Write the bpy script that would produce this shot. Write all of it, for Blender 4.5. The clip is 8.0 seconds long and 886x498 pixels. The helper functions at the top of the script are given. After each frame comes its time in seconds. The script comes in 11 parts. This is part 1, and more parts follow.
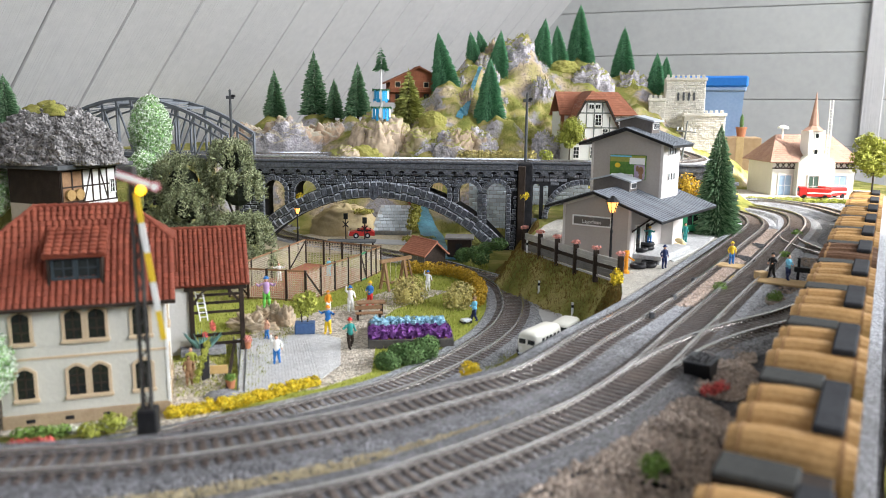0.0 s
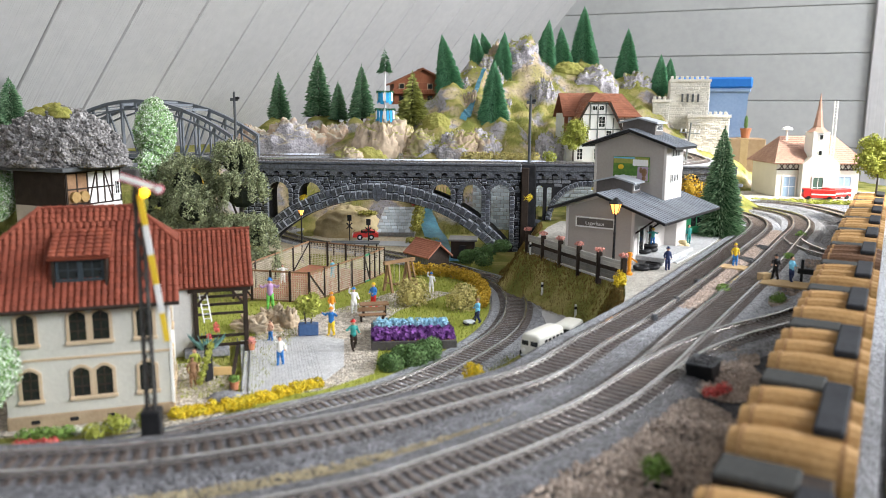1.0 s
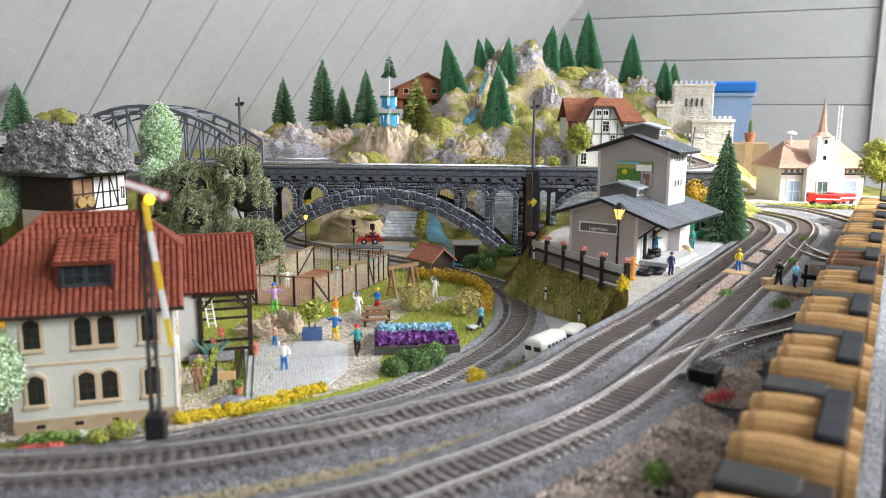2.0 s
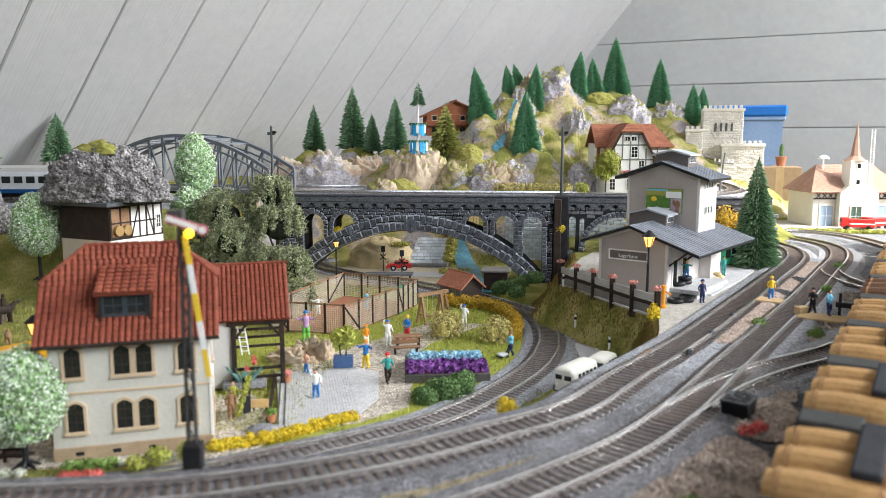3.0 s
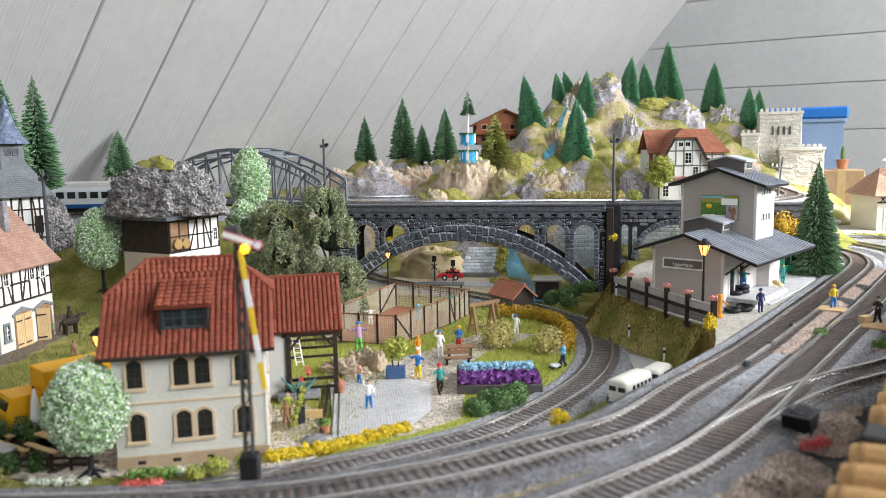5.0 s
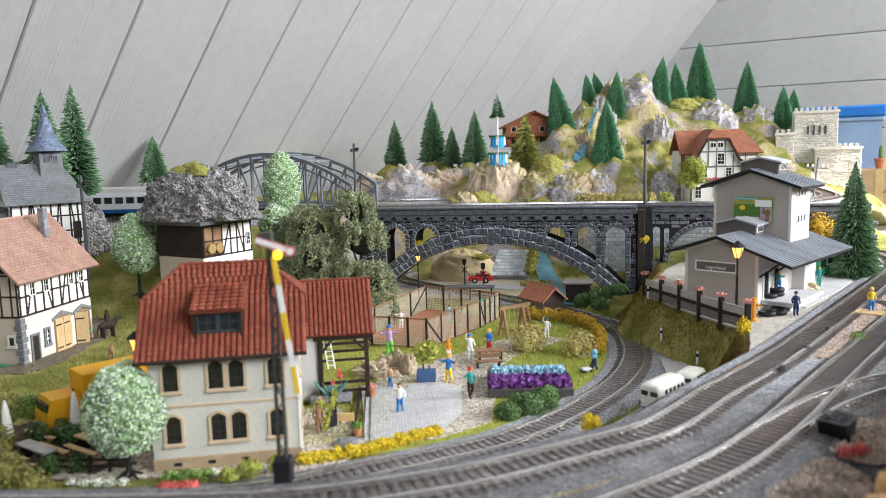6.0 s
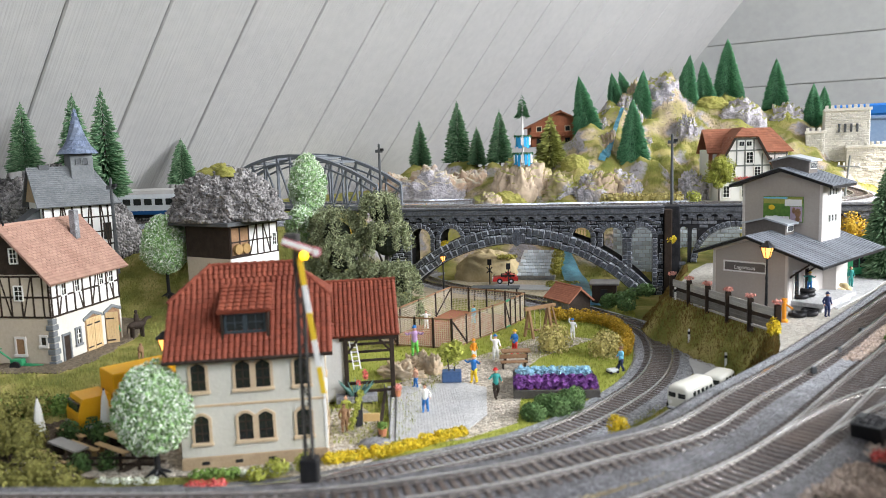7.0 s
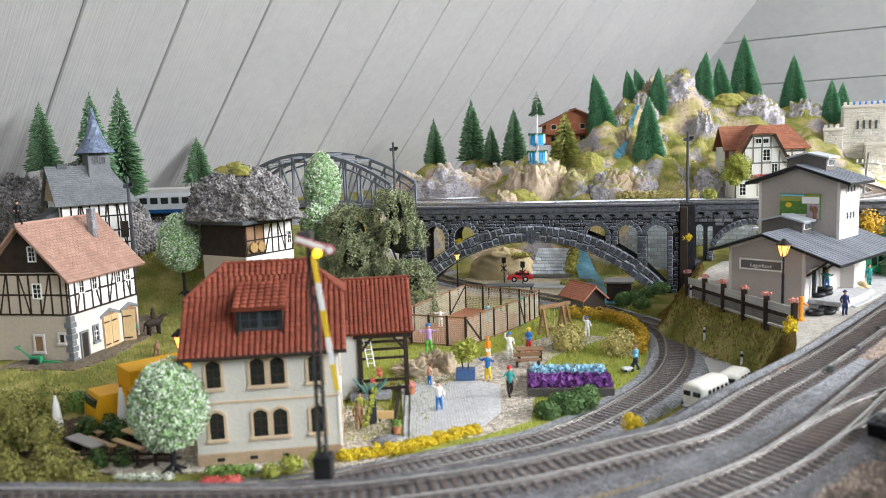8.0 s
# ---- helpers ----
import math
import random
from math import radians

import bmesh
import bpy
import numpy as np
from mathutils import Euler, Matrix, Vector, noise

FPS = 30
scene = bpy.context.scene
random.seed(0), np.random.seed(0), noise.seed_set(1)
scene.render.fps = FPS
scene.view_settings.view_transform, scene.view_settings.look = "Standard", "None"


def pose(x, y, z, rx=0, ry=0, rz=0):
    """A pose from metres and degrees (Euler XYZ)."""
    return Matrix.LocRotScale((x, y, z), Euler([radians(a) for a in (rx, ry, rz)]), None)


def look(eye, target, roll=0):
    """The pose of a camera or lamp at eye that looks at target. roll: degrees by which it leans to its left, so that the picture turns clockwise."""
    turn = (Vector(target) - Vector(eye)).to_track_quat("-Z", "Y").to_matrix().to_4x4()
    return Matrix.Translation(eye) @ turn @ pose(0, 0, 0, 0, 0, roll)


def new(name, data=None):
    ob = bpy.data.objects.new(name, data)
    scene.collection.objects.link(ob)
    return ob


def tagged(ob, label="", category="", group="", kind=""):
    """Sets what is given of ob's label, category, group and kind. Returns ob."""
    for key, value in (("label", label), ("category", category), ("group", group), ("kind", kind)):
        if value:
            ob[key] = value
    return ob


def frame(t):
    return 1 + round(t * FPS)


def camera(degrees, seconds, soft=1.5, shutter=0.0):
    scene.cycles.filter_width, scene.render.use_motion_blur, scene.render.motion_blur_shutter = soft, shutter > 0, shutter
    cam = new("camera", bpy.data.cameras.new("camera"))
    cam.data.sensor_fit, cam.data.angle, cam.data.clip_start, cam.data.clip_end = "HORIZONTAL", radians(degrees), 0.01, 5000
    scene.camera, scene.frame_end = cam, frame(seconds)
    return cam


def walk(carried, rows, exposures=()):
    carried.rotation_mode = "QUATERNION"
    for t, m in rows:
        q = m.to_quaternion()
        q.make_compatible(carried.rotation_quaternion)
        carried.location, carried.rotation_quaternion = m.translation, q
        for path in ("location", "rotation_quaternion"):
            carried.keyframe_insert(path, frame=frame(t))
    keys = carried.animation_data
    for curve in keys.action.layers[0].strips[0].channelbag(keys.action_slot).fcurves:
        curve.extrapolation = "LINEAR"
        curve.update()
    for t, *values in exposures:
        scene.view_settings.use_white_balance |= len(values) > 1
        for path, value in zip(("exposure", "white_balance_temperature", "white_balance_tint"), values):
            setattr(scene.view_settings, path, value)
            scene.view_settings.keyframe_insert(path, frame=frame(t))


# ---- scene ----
# All plan numbers below are in centimetres of the model layout; CM turns them into metres.
CM = 0.01
FIELD_OF_VIEW = 60.3
PATH = [
    (0, 0.00, 0.00, 12.50, 79.700, -0.492, 0.089),
    (0.5, 0.01, -0.02, 12.54, 79.745, -0.476, 0.221),
    (1, 0.09, -0.10, 12.55, 79.798, -0.423, 0.405),
    (2.3, 0.17, -0.37, 12.79, 80.414, -0.377, 1.121),
    (2.5, 0.05, -0.48, 12.89, 81.160, -0.366, 1.644),
    (3, 0.01, -0.63, 13.12, 81.834, 0.008, 2.782),
    (3.5, -0.04, -0.71, 13.25, 82.174, 0.379, 3.866),
    (4, -0.01, -0.62, 13.20, 82.388, 0.742, 4.872),
    (4.5, 0.03, -0.63, 13.25, 82.420, 0.877, 5.605),
    (6, 0.04, -0.82, 13.51, 82.660, 1.564, 8.709),
    (6.5, -0.04, -0.78, 13.53, 82.748, 1.783, 9.712),
    (7, -0.00, -0.77, 13.51, 82.745, 1.881, 10.544),
    (7.5, 0.02, -0.77, 13.51, 82.775, 1.989, 11.159),
    (8, 0.10, -0.79, 13.48, 82.663, 2.052, 11.661),
]
cam = camera(FIELD_OF_VIEW, 8.0, soft=0.8)
cam.data.dof.use_dof = True
cam.data.dof.focus_distance = 0.90
cam.data.dof.aperture_fstop = 12.5
walk(cam, [(t, pose(x * CM, y * CM, z * CM, rx, ry, rz)) for t, x, y, z, rx, ry, rz in PATH],
     exposures=[(0.0, 1.15), (8.0, 1.15)])

# ---- light: daylight from an attic window to the right, and the soft light of the room ----
world = bpy.data.worlds.new("daylight")
scene.world = world
world.use_nodes = True
wn = world.node_tree
sky = wn.nodes.new("ShaderNodeTexSky")
sky.sky_type = "NISHITA"
sky.sun_disc = False
sky.sun_elevation, sky.sun_rotation = radians(50), radians(122)
wn.links.new(sky.outputs["Color"], wn.nodes["Background"].inputs["Color"])
wn.nodes["Background"].inputs["Strength"].default_value = 0.12


def window_light(name, eye, target, width, height, watts, colour):
    data = bpy.data.lights.new(name, "AREA")
    data.shape, data.size, data.size_y = "RECTANGLE", width, height
    data.energy, data.color = watts, colour
    ob = new(name, data)
    ob.matrix_world = look(eye, target)
    return ob


# plan of the room: s away from the sloping side, u along the ridge
UX, UY = 0.375, 0.927          # the way along the ridge; (UY, -UX) points away from the slope


def room_point(s, u, z):
    return (UY * s + UX * u, -UX * s + UY * u, z)


SIDE_WINDOW = (-45.0, 80.0, 68.0, 166.0)       # u and z of the front opening in the side wall
SIDE_WINDOW_FAR = (140.0, 248.0, 68.0, 166.0)  # u and z of the far opening in the side wall
REAR_OPENING = (0.0, 120.0, 40.0, 150.0)        # s and z of the opening in the rear wall, added for the fill lamp
ROOF_WINDOW = (124.0, 174.0, 64.0, 136.0)      # s and u of the opening in the flat ceiling
SUN_WAY = (0.85, -0.53, 1.19)                  # towards the sun


def in_metres(p):
    return tuple(c * CM for c in p)


window_light("window_daylight", in_metres(room_point(201, 17, 117)), in_metres(room_point(100, 50, 70)), 1.2, 0.95, 31, (0.955, 0.975, 1.0))
window_light("window_daylight_far", in_metres(room_point(201, 194, 117)), in_metres(room_point(100, 150, 70)), 1.05, 0.95, 64, (0.955, 0.975, 1.0))
# weak fill added behind the viewer, set in an unseen opening
window_light("rear_fill_light", in_metres(room_point(60, -191, 95)), in_metres(room_point(60, -90, 70)), 1.15, 1.05, 4, (0.91, 0.95, 1.0))
sun_data = bpy.data.lights.new("sun", "SUN")
sun_data.energy, sun_data.angle, sun_data.color = 4.0, radians(0.5), (1.0, 0.95, 0.86)
sun = new("sun", sun_data)
sun.matrix_world = look(SUN_WAY, (0, 0, 0))


# ---- materials ----
def mat(name, a, b=None, scale=60.0, rough=0.7, bump=0.3, bump_scale=None, metal=0.0, fine=None, spec=0.22, depth=0.0006):
    """Two noises of different size mix colours a and b; a third gives the relief."""
    m = bpy.data.materials.new(name)
    m.use_nodes = True
    nt = m.node_tree
    bs = nt.nodes["Principled BSDF"]
    b = b or tuple(c * 0.75 for c in a)
    tc = nt.nodes.new("ShaderNodeTexCoord")
    big = nt.nodes.new("ShaderNodeTexNoise")
    big.inputs["Scale"].default_value = scale
    big.inputs["Detail"].default_value = 3.0
    small = nt.nodes.new("ShaderNodeTexNoise")
    small.inputs["Scale"].default_value = fine or scale * 9
    small.inputs["Detail"].default_value = 3.0
    for n in (big, small):
        nt.links.new(tc.outputs["Object"], n.inputs["Vector"])
    add = nt.nodes.new("ShaderNodeMath")
    add.operation = "ADD"
    nt.links.new(big.outputs["Fac"], add.inputs[0])
    nt.links.new(small.outputs["Fac"], add.inputs[1])
    ramp = nt.nodes.new("ShaderNodeMapRange")
    ramp.inputs["From Min"].default_value, ramp.inputs["From Max"].default_value = 0.72, 1.28
    nt.links.new(add.outputs[0], ramp.inputs["Value"])
    mix = nt.nodes.new("ShaderNodeMix")
    mix.data_type = "RGBA"
    mix.inputs["A"].default_value, mix.inputs["B"].default_value = (*a, 1), (*b, 1)
    nt.links.new(ramp.outputs["Result"], mix.inputs["Factor"])
    nt.links.new(mix.outputs["Result"], bs.inputs["Base Color"])
    bs.inputs["Roughness"].default_value = rough
    bs.inputs["Metallic"].default_value = metal
    bs.inputs["Specular IOR Level"].default_value = spec
    if bump:
        rel = nt.nodes.new("ShaderNodeTexNoise")
        rel.inputs["Scale"].default_value = bump_scale or scale * 6
        rel.inputs["Detail"].default_value = 4.0
        nt.links.new(tc.outputs["Object"], rel.inputs["Vector"])
        bp = nt.nodes.new("ShaderNodeBump")
        bp.inputs["Strength"].default_value, bp.inputs["Distance"].default_value = bump, depth
        nt.links.new(rel.outputs["Fac"], bp.inputs["Height"])
        nt.links.new(bp.outputs["Normal"], bs.inputs["Normal"])
    return m


def vary(m, spread=0.35, island=False):
    """Lighter and darker pieces: by the object, or by the island of the mesh."""
    nt = m.node_tree
    bs = nt.nodes["Principled BSDF"]
    source = bs.inputs["Base Color"].links[0].from_socket
    if island:
        rnd = nt.nodes.new("ShaderNodeNewGeometry").outputs["Random Per Island"]
    else:
        rnd = nt.nodes.new("ShaderNodeObjectInfo").outputs["Random"]
    rg = nt.nodes.new("ShaderNodeMapRange")
    rg.inputs["To Min"].default_value, rg.inputs["To Max"].default_value = 1 - spread, 1 + spread
    nt.links.new(rnd, rg.inputs["Value"])
    hsv = nt.nodes.new("ShaderNodeHueSaturation")
    nt.links.new(rg.outputs["Result"], hsv.inputs["Value"])
    nt.links.new(source, hsv.inputs["Color"])
    nt.links.new(hsv.outputs["Color"], bs.inputs["Base Color"])
    return m


def leafy(name, a, b, spread=0.35):
    m = vary(mat(name, a, b, 120, 0.75, 0.0, spec=0.2), spread, True)
    bs = m.node_tree.nodes["Principled BSDF"]
    bs.inputs["Subsurface Weight"].default_value = 0.0
    return m


def glow(name, colour, strength):
    m = bpy.data.materials.new(name)
    m.use_nodes = True
    bs = m.node_tree.nodes["Principled BSDF"]
    bs.inputs["Base Color"].default_value = (*colour, 1)
    bs.inputs["Emission Color"].default_value = (*colour, 1)
    bs.inputs["Emission Strength"].default_value = strength
    return m


M = {}
M["grass"] = mat("grass_flock", (0.20, 0.22, 0.05), (0.30, 0.27, 0.09), 25, 0.95, 0.8, 900, fine=500, spec=0.1)
M["grass_bright"] = mat("bright_grass_flock", (0.25, 0.29, 0.045), (0.35, 0.35, 0.09), 30, 0.95, 0.8, 900, fine=600, spec=0.1)
M["bank"] = mat("brown_grass_bank", (0.16, 0.12, 0.03), (0.26, 0.19, 0.06), 35, 0.95, 0.9, 700, fine=500, spec=0.1)
M["sand_rock"] = mat("sandy_plaster_rock", (0.56, 0.42, 0.28), (0.38, 0.32, 0.24), 30, 0.9, 0.8, 160, fine=200, spec=0.15, depth=0.002)


def gravel_mat(name, dark, light, scale, patch=18.0, rough=0.85, depth=0.0012, spread=(0.45, 1.75)):
    """Single grains by cells, each with its own shade, over broad soft patches."""
    m = mat(name, dark, light, patch, rough, 0.0, spec=0.25)
    nt = m.node_tree
    bs = nt.nodes["Principled BSDF"]
    soft = bs.inputs["Base Color"].links[0].from_socket
    tc = nt.nodes.new("ShaderNodeTexCoord")
    cell = nt.nodes.new("ShaderNodeTexVoronoi")
    cell.inputs["Scale"].default_value = scale
    nt.links.new(tc.outputs["Object"], cell.inputs["Vector"])
    sep = nt.nodes.new("ShaderNodeSeparateColor")
    nt.links.new(cell.outputs["Color"], sep.inputs[0])
    shade = nt.nodes.new("ShaderNodeMapRange")
    shade.inputs["To Min"].default_value, shade.inputs["To Max"].default_value = spread
    nt.links.new(sep.outputs[0], shade.inputs["Value"])
    hsv = nt.nodes.new("ShaderNodeHueSaturation")
    nt.links.new(shade.outputs["Result"], hsv.inputs["Value"])
    nt.links.new(soft, hsv.inputs["Color"])
    nt.links.new(hsv.outputs["Color"], bs.inputs["Base Color"])
    bp = nt.nodes.new("ShaderNodeBump")
    bp.invert = True
    bp.inputs["Strength"].default_value, bp.inputs["Distance"].default_value = 1.0, depth
    nt.links.new(cell.outputs["Distance"], bp.inputs["Height"])
    nt.links.new(bp.outputs["Normal"], bs.inputs["Normal"])
    return m


M["rock"] = gravel_mat("grey_rock", (0.165, 0.156, 0.152), (0.32, 0.305, 0.30), 330, 30, 0.9, 0.0034, (0.45, 1.5))


def crust_material(name, sandy, crust, moss, level):
    """Smooth sandy plaster with patches of grey granular crust, and flock on what lies flat."""
    m = gravel_mat(name, crust, tuple(c * 1.3 for c in crust), 300, 30, 0.92, 0.0013, (0.74, 1.26))
    nt = m.node_tree
    bs = nt.nodes["Principled BSDF"]
    grains, relief = bs.inputs["Base Color"].links[0].from_socket, bs.inputs["Normal"].links[0].from_node
    tc = nt.nodes.new("ShaderNodeTexCoord")

    def patch(scale, lo, hi):
        n = nt.nodes.new("ShaderNodeTexNoise")
        n.inputs["Scale"].default_value, n.inputs["Detail"].default_value = scale, 5.0
        nt.links.new(tc.outputs["Object"], n.inputs["Vector"])
        r = nt.nodes.new("ShaderNodeMapRange")
        r.inputs["From Min"].default_value, r.inputs["From Max"].default_value = lo, hi
        nt.links.new(n.outputs["Fac"], r.inputs["Value"])
        return r.outputs["Result"]

    def mixed(fac, a, b):
        n = nt.nodes.new("ShaderNodeMix")
        n.data_type = "RGBA"
        nt.links.new(fac, n.inputs["Factor"])
        for key, v in (("A", a), ("B", b)):
            if isinstance(v, tuple):
                n.inputs[key].default_value = (*v, 1)
            else:
                nt.links.new(v, n.inputs[key])
        return n.outputs["Result"]

    where = patch(15, level, level + 0.05)
    plaster = mixed(patch(70, 0.38, 0.62), sandy, tuple(c * 0.62 for c in sandy))
    plaster = mixed(patch(9, 0.52, 0.60), plaster, (sandy[0] * 0.5, sandy[1] * 0.58, sandy[2] * 0.3))
    geo = nt.nodes.new("ShaderNodeNewGeometry")
    sep = nt.nodes.new("ShaderNodeSeparateXYZ")
    nt.links.new(geo.outputs["Normal"], sep.inputs[0])
    flat = nt.nodes.new("ShaderNodeMapRange")
    flat.inputs["From Min"].default_value, flat.inputs["From Max"].default_value = 0.48, 0.70
    nt.links.new(sep.outputs["Z"], flat.inputs["Value"])
    top = nt.nodes.new("ShaderNodeMath")
    top.operation = "MULTIPLY"
    nt.links.new(flat.outputs["Result"], top.inputs[0])
    nt.links.new(patch(22, 0.36, 0.46), top.inputs[1])
    flock = mixed(patch(120, 0.35, 0.65), moss, tuple(c * 1.35 for c in moss))
    nt.links.new(mixed(top.outputs[0], mixed(where, plaster, grains), flock), bs.inputs["Base Color"])
    nt.links.new(where, relief.inputs["Strength"])
    return m


M["crust_rock"] = crust_material("crusted_plaster_rock", (0.46, 0.35, 0.25), (0.33, 0.31, 0.335), (0.22, 0.22, 0.06), 0.39)
M["crust_ridge"] = crust_material("peach_crusted_rock", (0.55, 0.40, 0.29), (0.35, 0.33, 0.35), (0.36, 0.32, 0.25), 0.45)
M["crust_sand"] = crust_material("sandy_crusted_rock", (0.52, 0.41, 0.31), (0.35, 0.33, 0.35), (0.23, 0.23, 0.06), 0.55)
M["ballast"] = gravel_mat("dark_ballast", (0.085, 0.085, 0.095), (0.155, 0.154, 0.168), 900, 18.0, 0.85, 0.0014, (0.3, 1.9))


def paler_past_line(m, pale, start, end):
    """Blends the gravel to a paler grain colour past a ragged line across the layout."""
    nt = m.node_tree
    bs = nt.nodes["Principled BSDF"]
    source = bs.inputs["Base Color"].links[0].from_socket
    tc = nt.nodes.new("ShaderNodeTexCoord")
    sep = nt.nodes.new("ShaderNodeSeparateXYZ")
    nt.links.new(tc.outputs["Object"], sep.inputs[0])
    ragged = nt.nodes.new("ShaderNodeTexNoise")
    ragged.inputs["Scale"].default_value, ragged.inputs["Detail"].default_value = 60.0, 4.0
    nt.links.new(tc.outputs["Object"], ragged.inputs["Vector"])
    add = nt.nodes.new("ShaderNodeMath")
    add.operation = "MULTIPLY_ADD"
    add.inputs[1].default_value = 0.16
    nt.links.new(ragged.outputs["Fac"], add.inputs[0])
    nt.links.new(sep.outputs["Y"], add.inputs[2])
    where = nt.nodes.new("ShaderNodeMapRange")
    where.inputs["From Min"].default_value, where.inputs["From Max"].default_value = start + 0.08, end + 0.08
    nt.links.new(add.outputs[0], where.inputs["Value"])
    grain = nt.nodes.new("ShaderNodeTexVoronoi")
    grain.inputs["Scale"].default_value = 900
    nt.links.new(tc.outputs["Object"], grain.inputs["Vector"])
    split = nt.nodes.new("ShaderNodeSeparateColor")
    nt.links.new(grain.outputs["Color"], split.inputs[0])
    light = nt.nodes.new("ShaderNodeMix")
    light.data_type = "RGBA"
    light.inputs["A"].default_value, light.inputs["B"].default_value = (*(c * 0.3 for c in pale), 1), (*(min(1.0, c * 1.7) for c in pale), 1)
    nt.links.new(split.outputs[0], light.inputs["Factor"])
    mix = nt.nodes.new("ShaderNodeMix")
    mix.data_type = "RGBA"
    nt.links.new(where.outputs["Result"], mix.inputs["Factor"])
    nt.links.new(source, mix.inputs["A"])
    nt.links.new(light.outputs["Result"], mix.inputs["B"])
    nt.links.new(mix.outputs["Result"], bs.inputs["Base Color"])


paler_past_line(M["ballast"], (0.30, 0.31, 0.34), 0.37, 0.46)
shine = M["ballast"].node_tree.nodes["Principled BSDF"]
shine.inputs["Roughness"].default_value, shine.inputs["Specular IOR Level"].default_value = 0.5, 0.6
M["road"] = mat("pale_road", (0.42, 0.42, 0.43), (0.50, 0.50, 0.50), 18, 0.9, 0.3, 700)
M["gravel"] = gravel_mat("beige_gravel", (0.39, 0.34, 0.28), (0.53, 0.475, 0.40), 520, 18, 0.9, 0.0012, (0.55, 1.45))
M["paving"] = gravel_mat("grey_paving", (0.42, 0.42, 0.43), (0.55, 0.55, 0.55), 800, 26, 0.85, 0.0004, (0.84, 1.16))
M["yard"] = gravel_mat("pale_yard_gravel", (0.36, 0.34, 0.30), (0.48, 0.455, 0.41), 700, 24, 0.92, 0.0005, (0.72, 1.22))
M["rail"] = mat("worn_rail", (0.58, 0.57, 0.56), (0.78, 0.77, 0.76), 90, 0.2, 0.1, metal=0.9)
M["sleeper"] = vary(mat("brown_sleeper", (0.045, 0.033, 0.028), (0.098, 0.072, 0.060), 150, 0.38, 0.3, 900, spec=0.6), 0.25)
M["stone"] = vary(mat("dark_viaduct_stone", (0.022, 0.025, 0.032), (0.095, 0.105, 0.13), 200, 0.4, 1.0, 420, fine=700, spec=0.5, depth=0.0012), 0.3)
M["stone_edge"] = vary(mat("dry_brushed_stone_edge", (0.16, 0.175, 0.205), (0.48, 0.51, 0.57), 420, 0.38, 0.8, 500, fine=700, spec=0.6, depth=0.0008), 0.3)
M["parapet"] = mat("dark_cast_parapet", (0.026, 0.029, 0.036), (0.125, 0.135, 0.16), 300, 0.42, 1.0, 600, fine=900, spec=0.55, depth=0.0013)
M["stone_back"] = mat("dark_mortar", (0.010, 0.010, 0.012), (0.03, 0.03, 0.034), 160, 0.8, 0.8, 500)
M["deck"] = mat("weathered_deck_stone", (0.08, 0.08, 0.086), (0.34, 0.34, 0.36), 120, 0.75, 0.6, 500)
M["roof_red"] = vary(mat("red_roof_tile", (0.16, 0.037, 0.022), (0.245, 0.067, 0.038), 90, 0.6, 0.3, 600), 0.16, True)
M["tile_red"] = vary(mat("red_clay_tile", (0.165, 0.038, 0.022), (0.25, 0.068, 0.039), 90, 0.55, 0.3, 600), 0.16)
M["roof_pink"] = vary(mat("pale_red_roof_tile", (0.33, 0.195, 0.15), (0.42, 0.265, 0.205), 60, 0.8, 0.3, 600), 0.10, True)
M["roof_slate"] = vary(mat("slate_roof", (0.13, 0.14, 0.148), (0.20, 0.21, 0.218), 60, 0.7, 0.3, 500), 0.12, True)
M["plaster"] = mat("cream_plaster", (0.55, 0.535, 0.475), (0.61, 0.595, 0.53), 40, 0.85, 0.35, 500)
M["plaster_white"] = mat("white_plaster", (0.70, 0.69, 0.665), (0.75, 0.74, 0.715), 40, 0.85, 0.3, 500)
M["plaster_beige"] = mat("beige_plaster", (0.46, 0.39, 0.31), (0.53, 0.455, 0.365), 40, 0.85, 0.35, 500)
M["trim"] = mat("sandstone_trim", (0.50, 0.38, 0.25), (0.58, 0.46, 0.32), 90, 0.8, 0.4, 700)
M["plinth"] = mat("brown_plinth_stone", (0.33, 0.24, 0.15), (0.42, 0.32, 0.21), 90, 0.85, 0.6, 500)
M["shed_wall"] = mat("taupe_wall", (0.40, 0.355, 0.32), (0.44, 0.395, 0.355), 60, 0.85, 0.5, 900, depth=0.0004)
M["shed_trim"] = mat("pale_taupe_trim", (0.60, 0.56, 0.53), (0.66, 0.62, 0.58), 60, 0.8, 0.2)
M["tin"] = mat("grey_tin_roof", (0.40, 0.43, 0.47), (0.50, 0.53, 0.57), 50, 0.5, 0.2, metal=0.2)
M["timber_dark"] = mat("dark_timber", (0.018, 0.012, 0.009), (0.045, 0.031, 0.023), 120, 0.75, 0.5, 500)
M["timber"] = mat("brown_wood", (0.20, 0.11, 0.06), (0.30, 0.18, 0.10), 100, 0.75, 0.4, 500)
M["timber_warm"] = mat("warm_brown_wood", (0.26, 0.15, 0.08), (0.38, 0.24, 0.13), 100, 0.75, 0.4, 500)
M["timber_pale"] = mat("pale_wood", (0.52, 0.36, 0.18), (0.62, 0.45, 0.25), 80, 0.7, 0.35, 400)
M["barrel"] = vary(mat("pale_barrel_wood", (0.34, 0.19, 0.072), (0.47, 0.285, 0.12), 70, 0.55, 0.4, 400), 0.14)
M["black"] = mat("black_metal", (0.010, 0.010, 0.011), (0.022, 0.022, 0.024), 90, 0.45, 0.15)
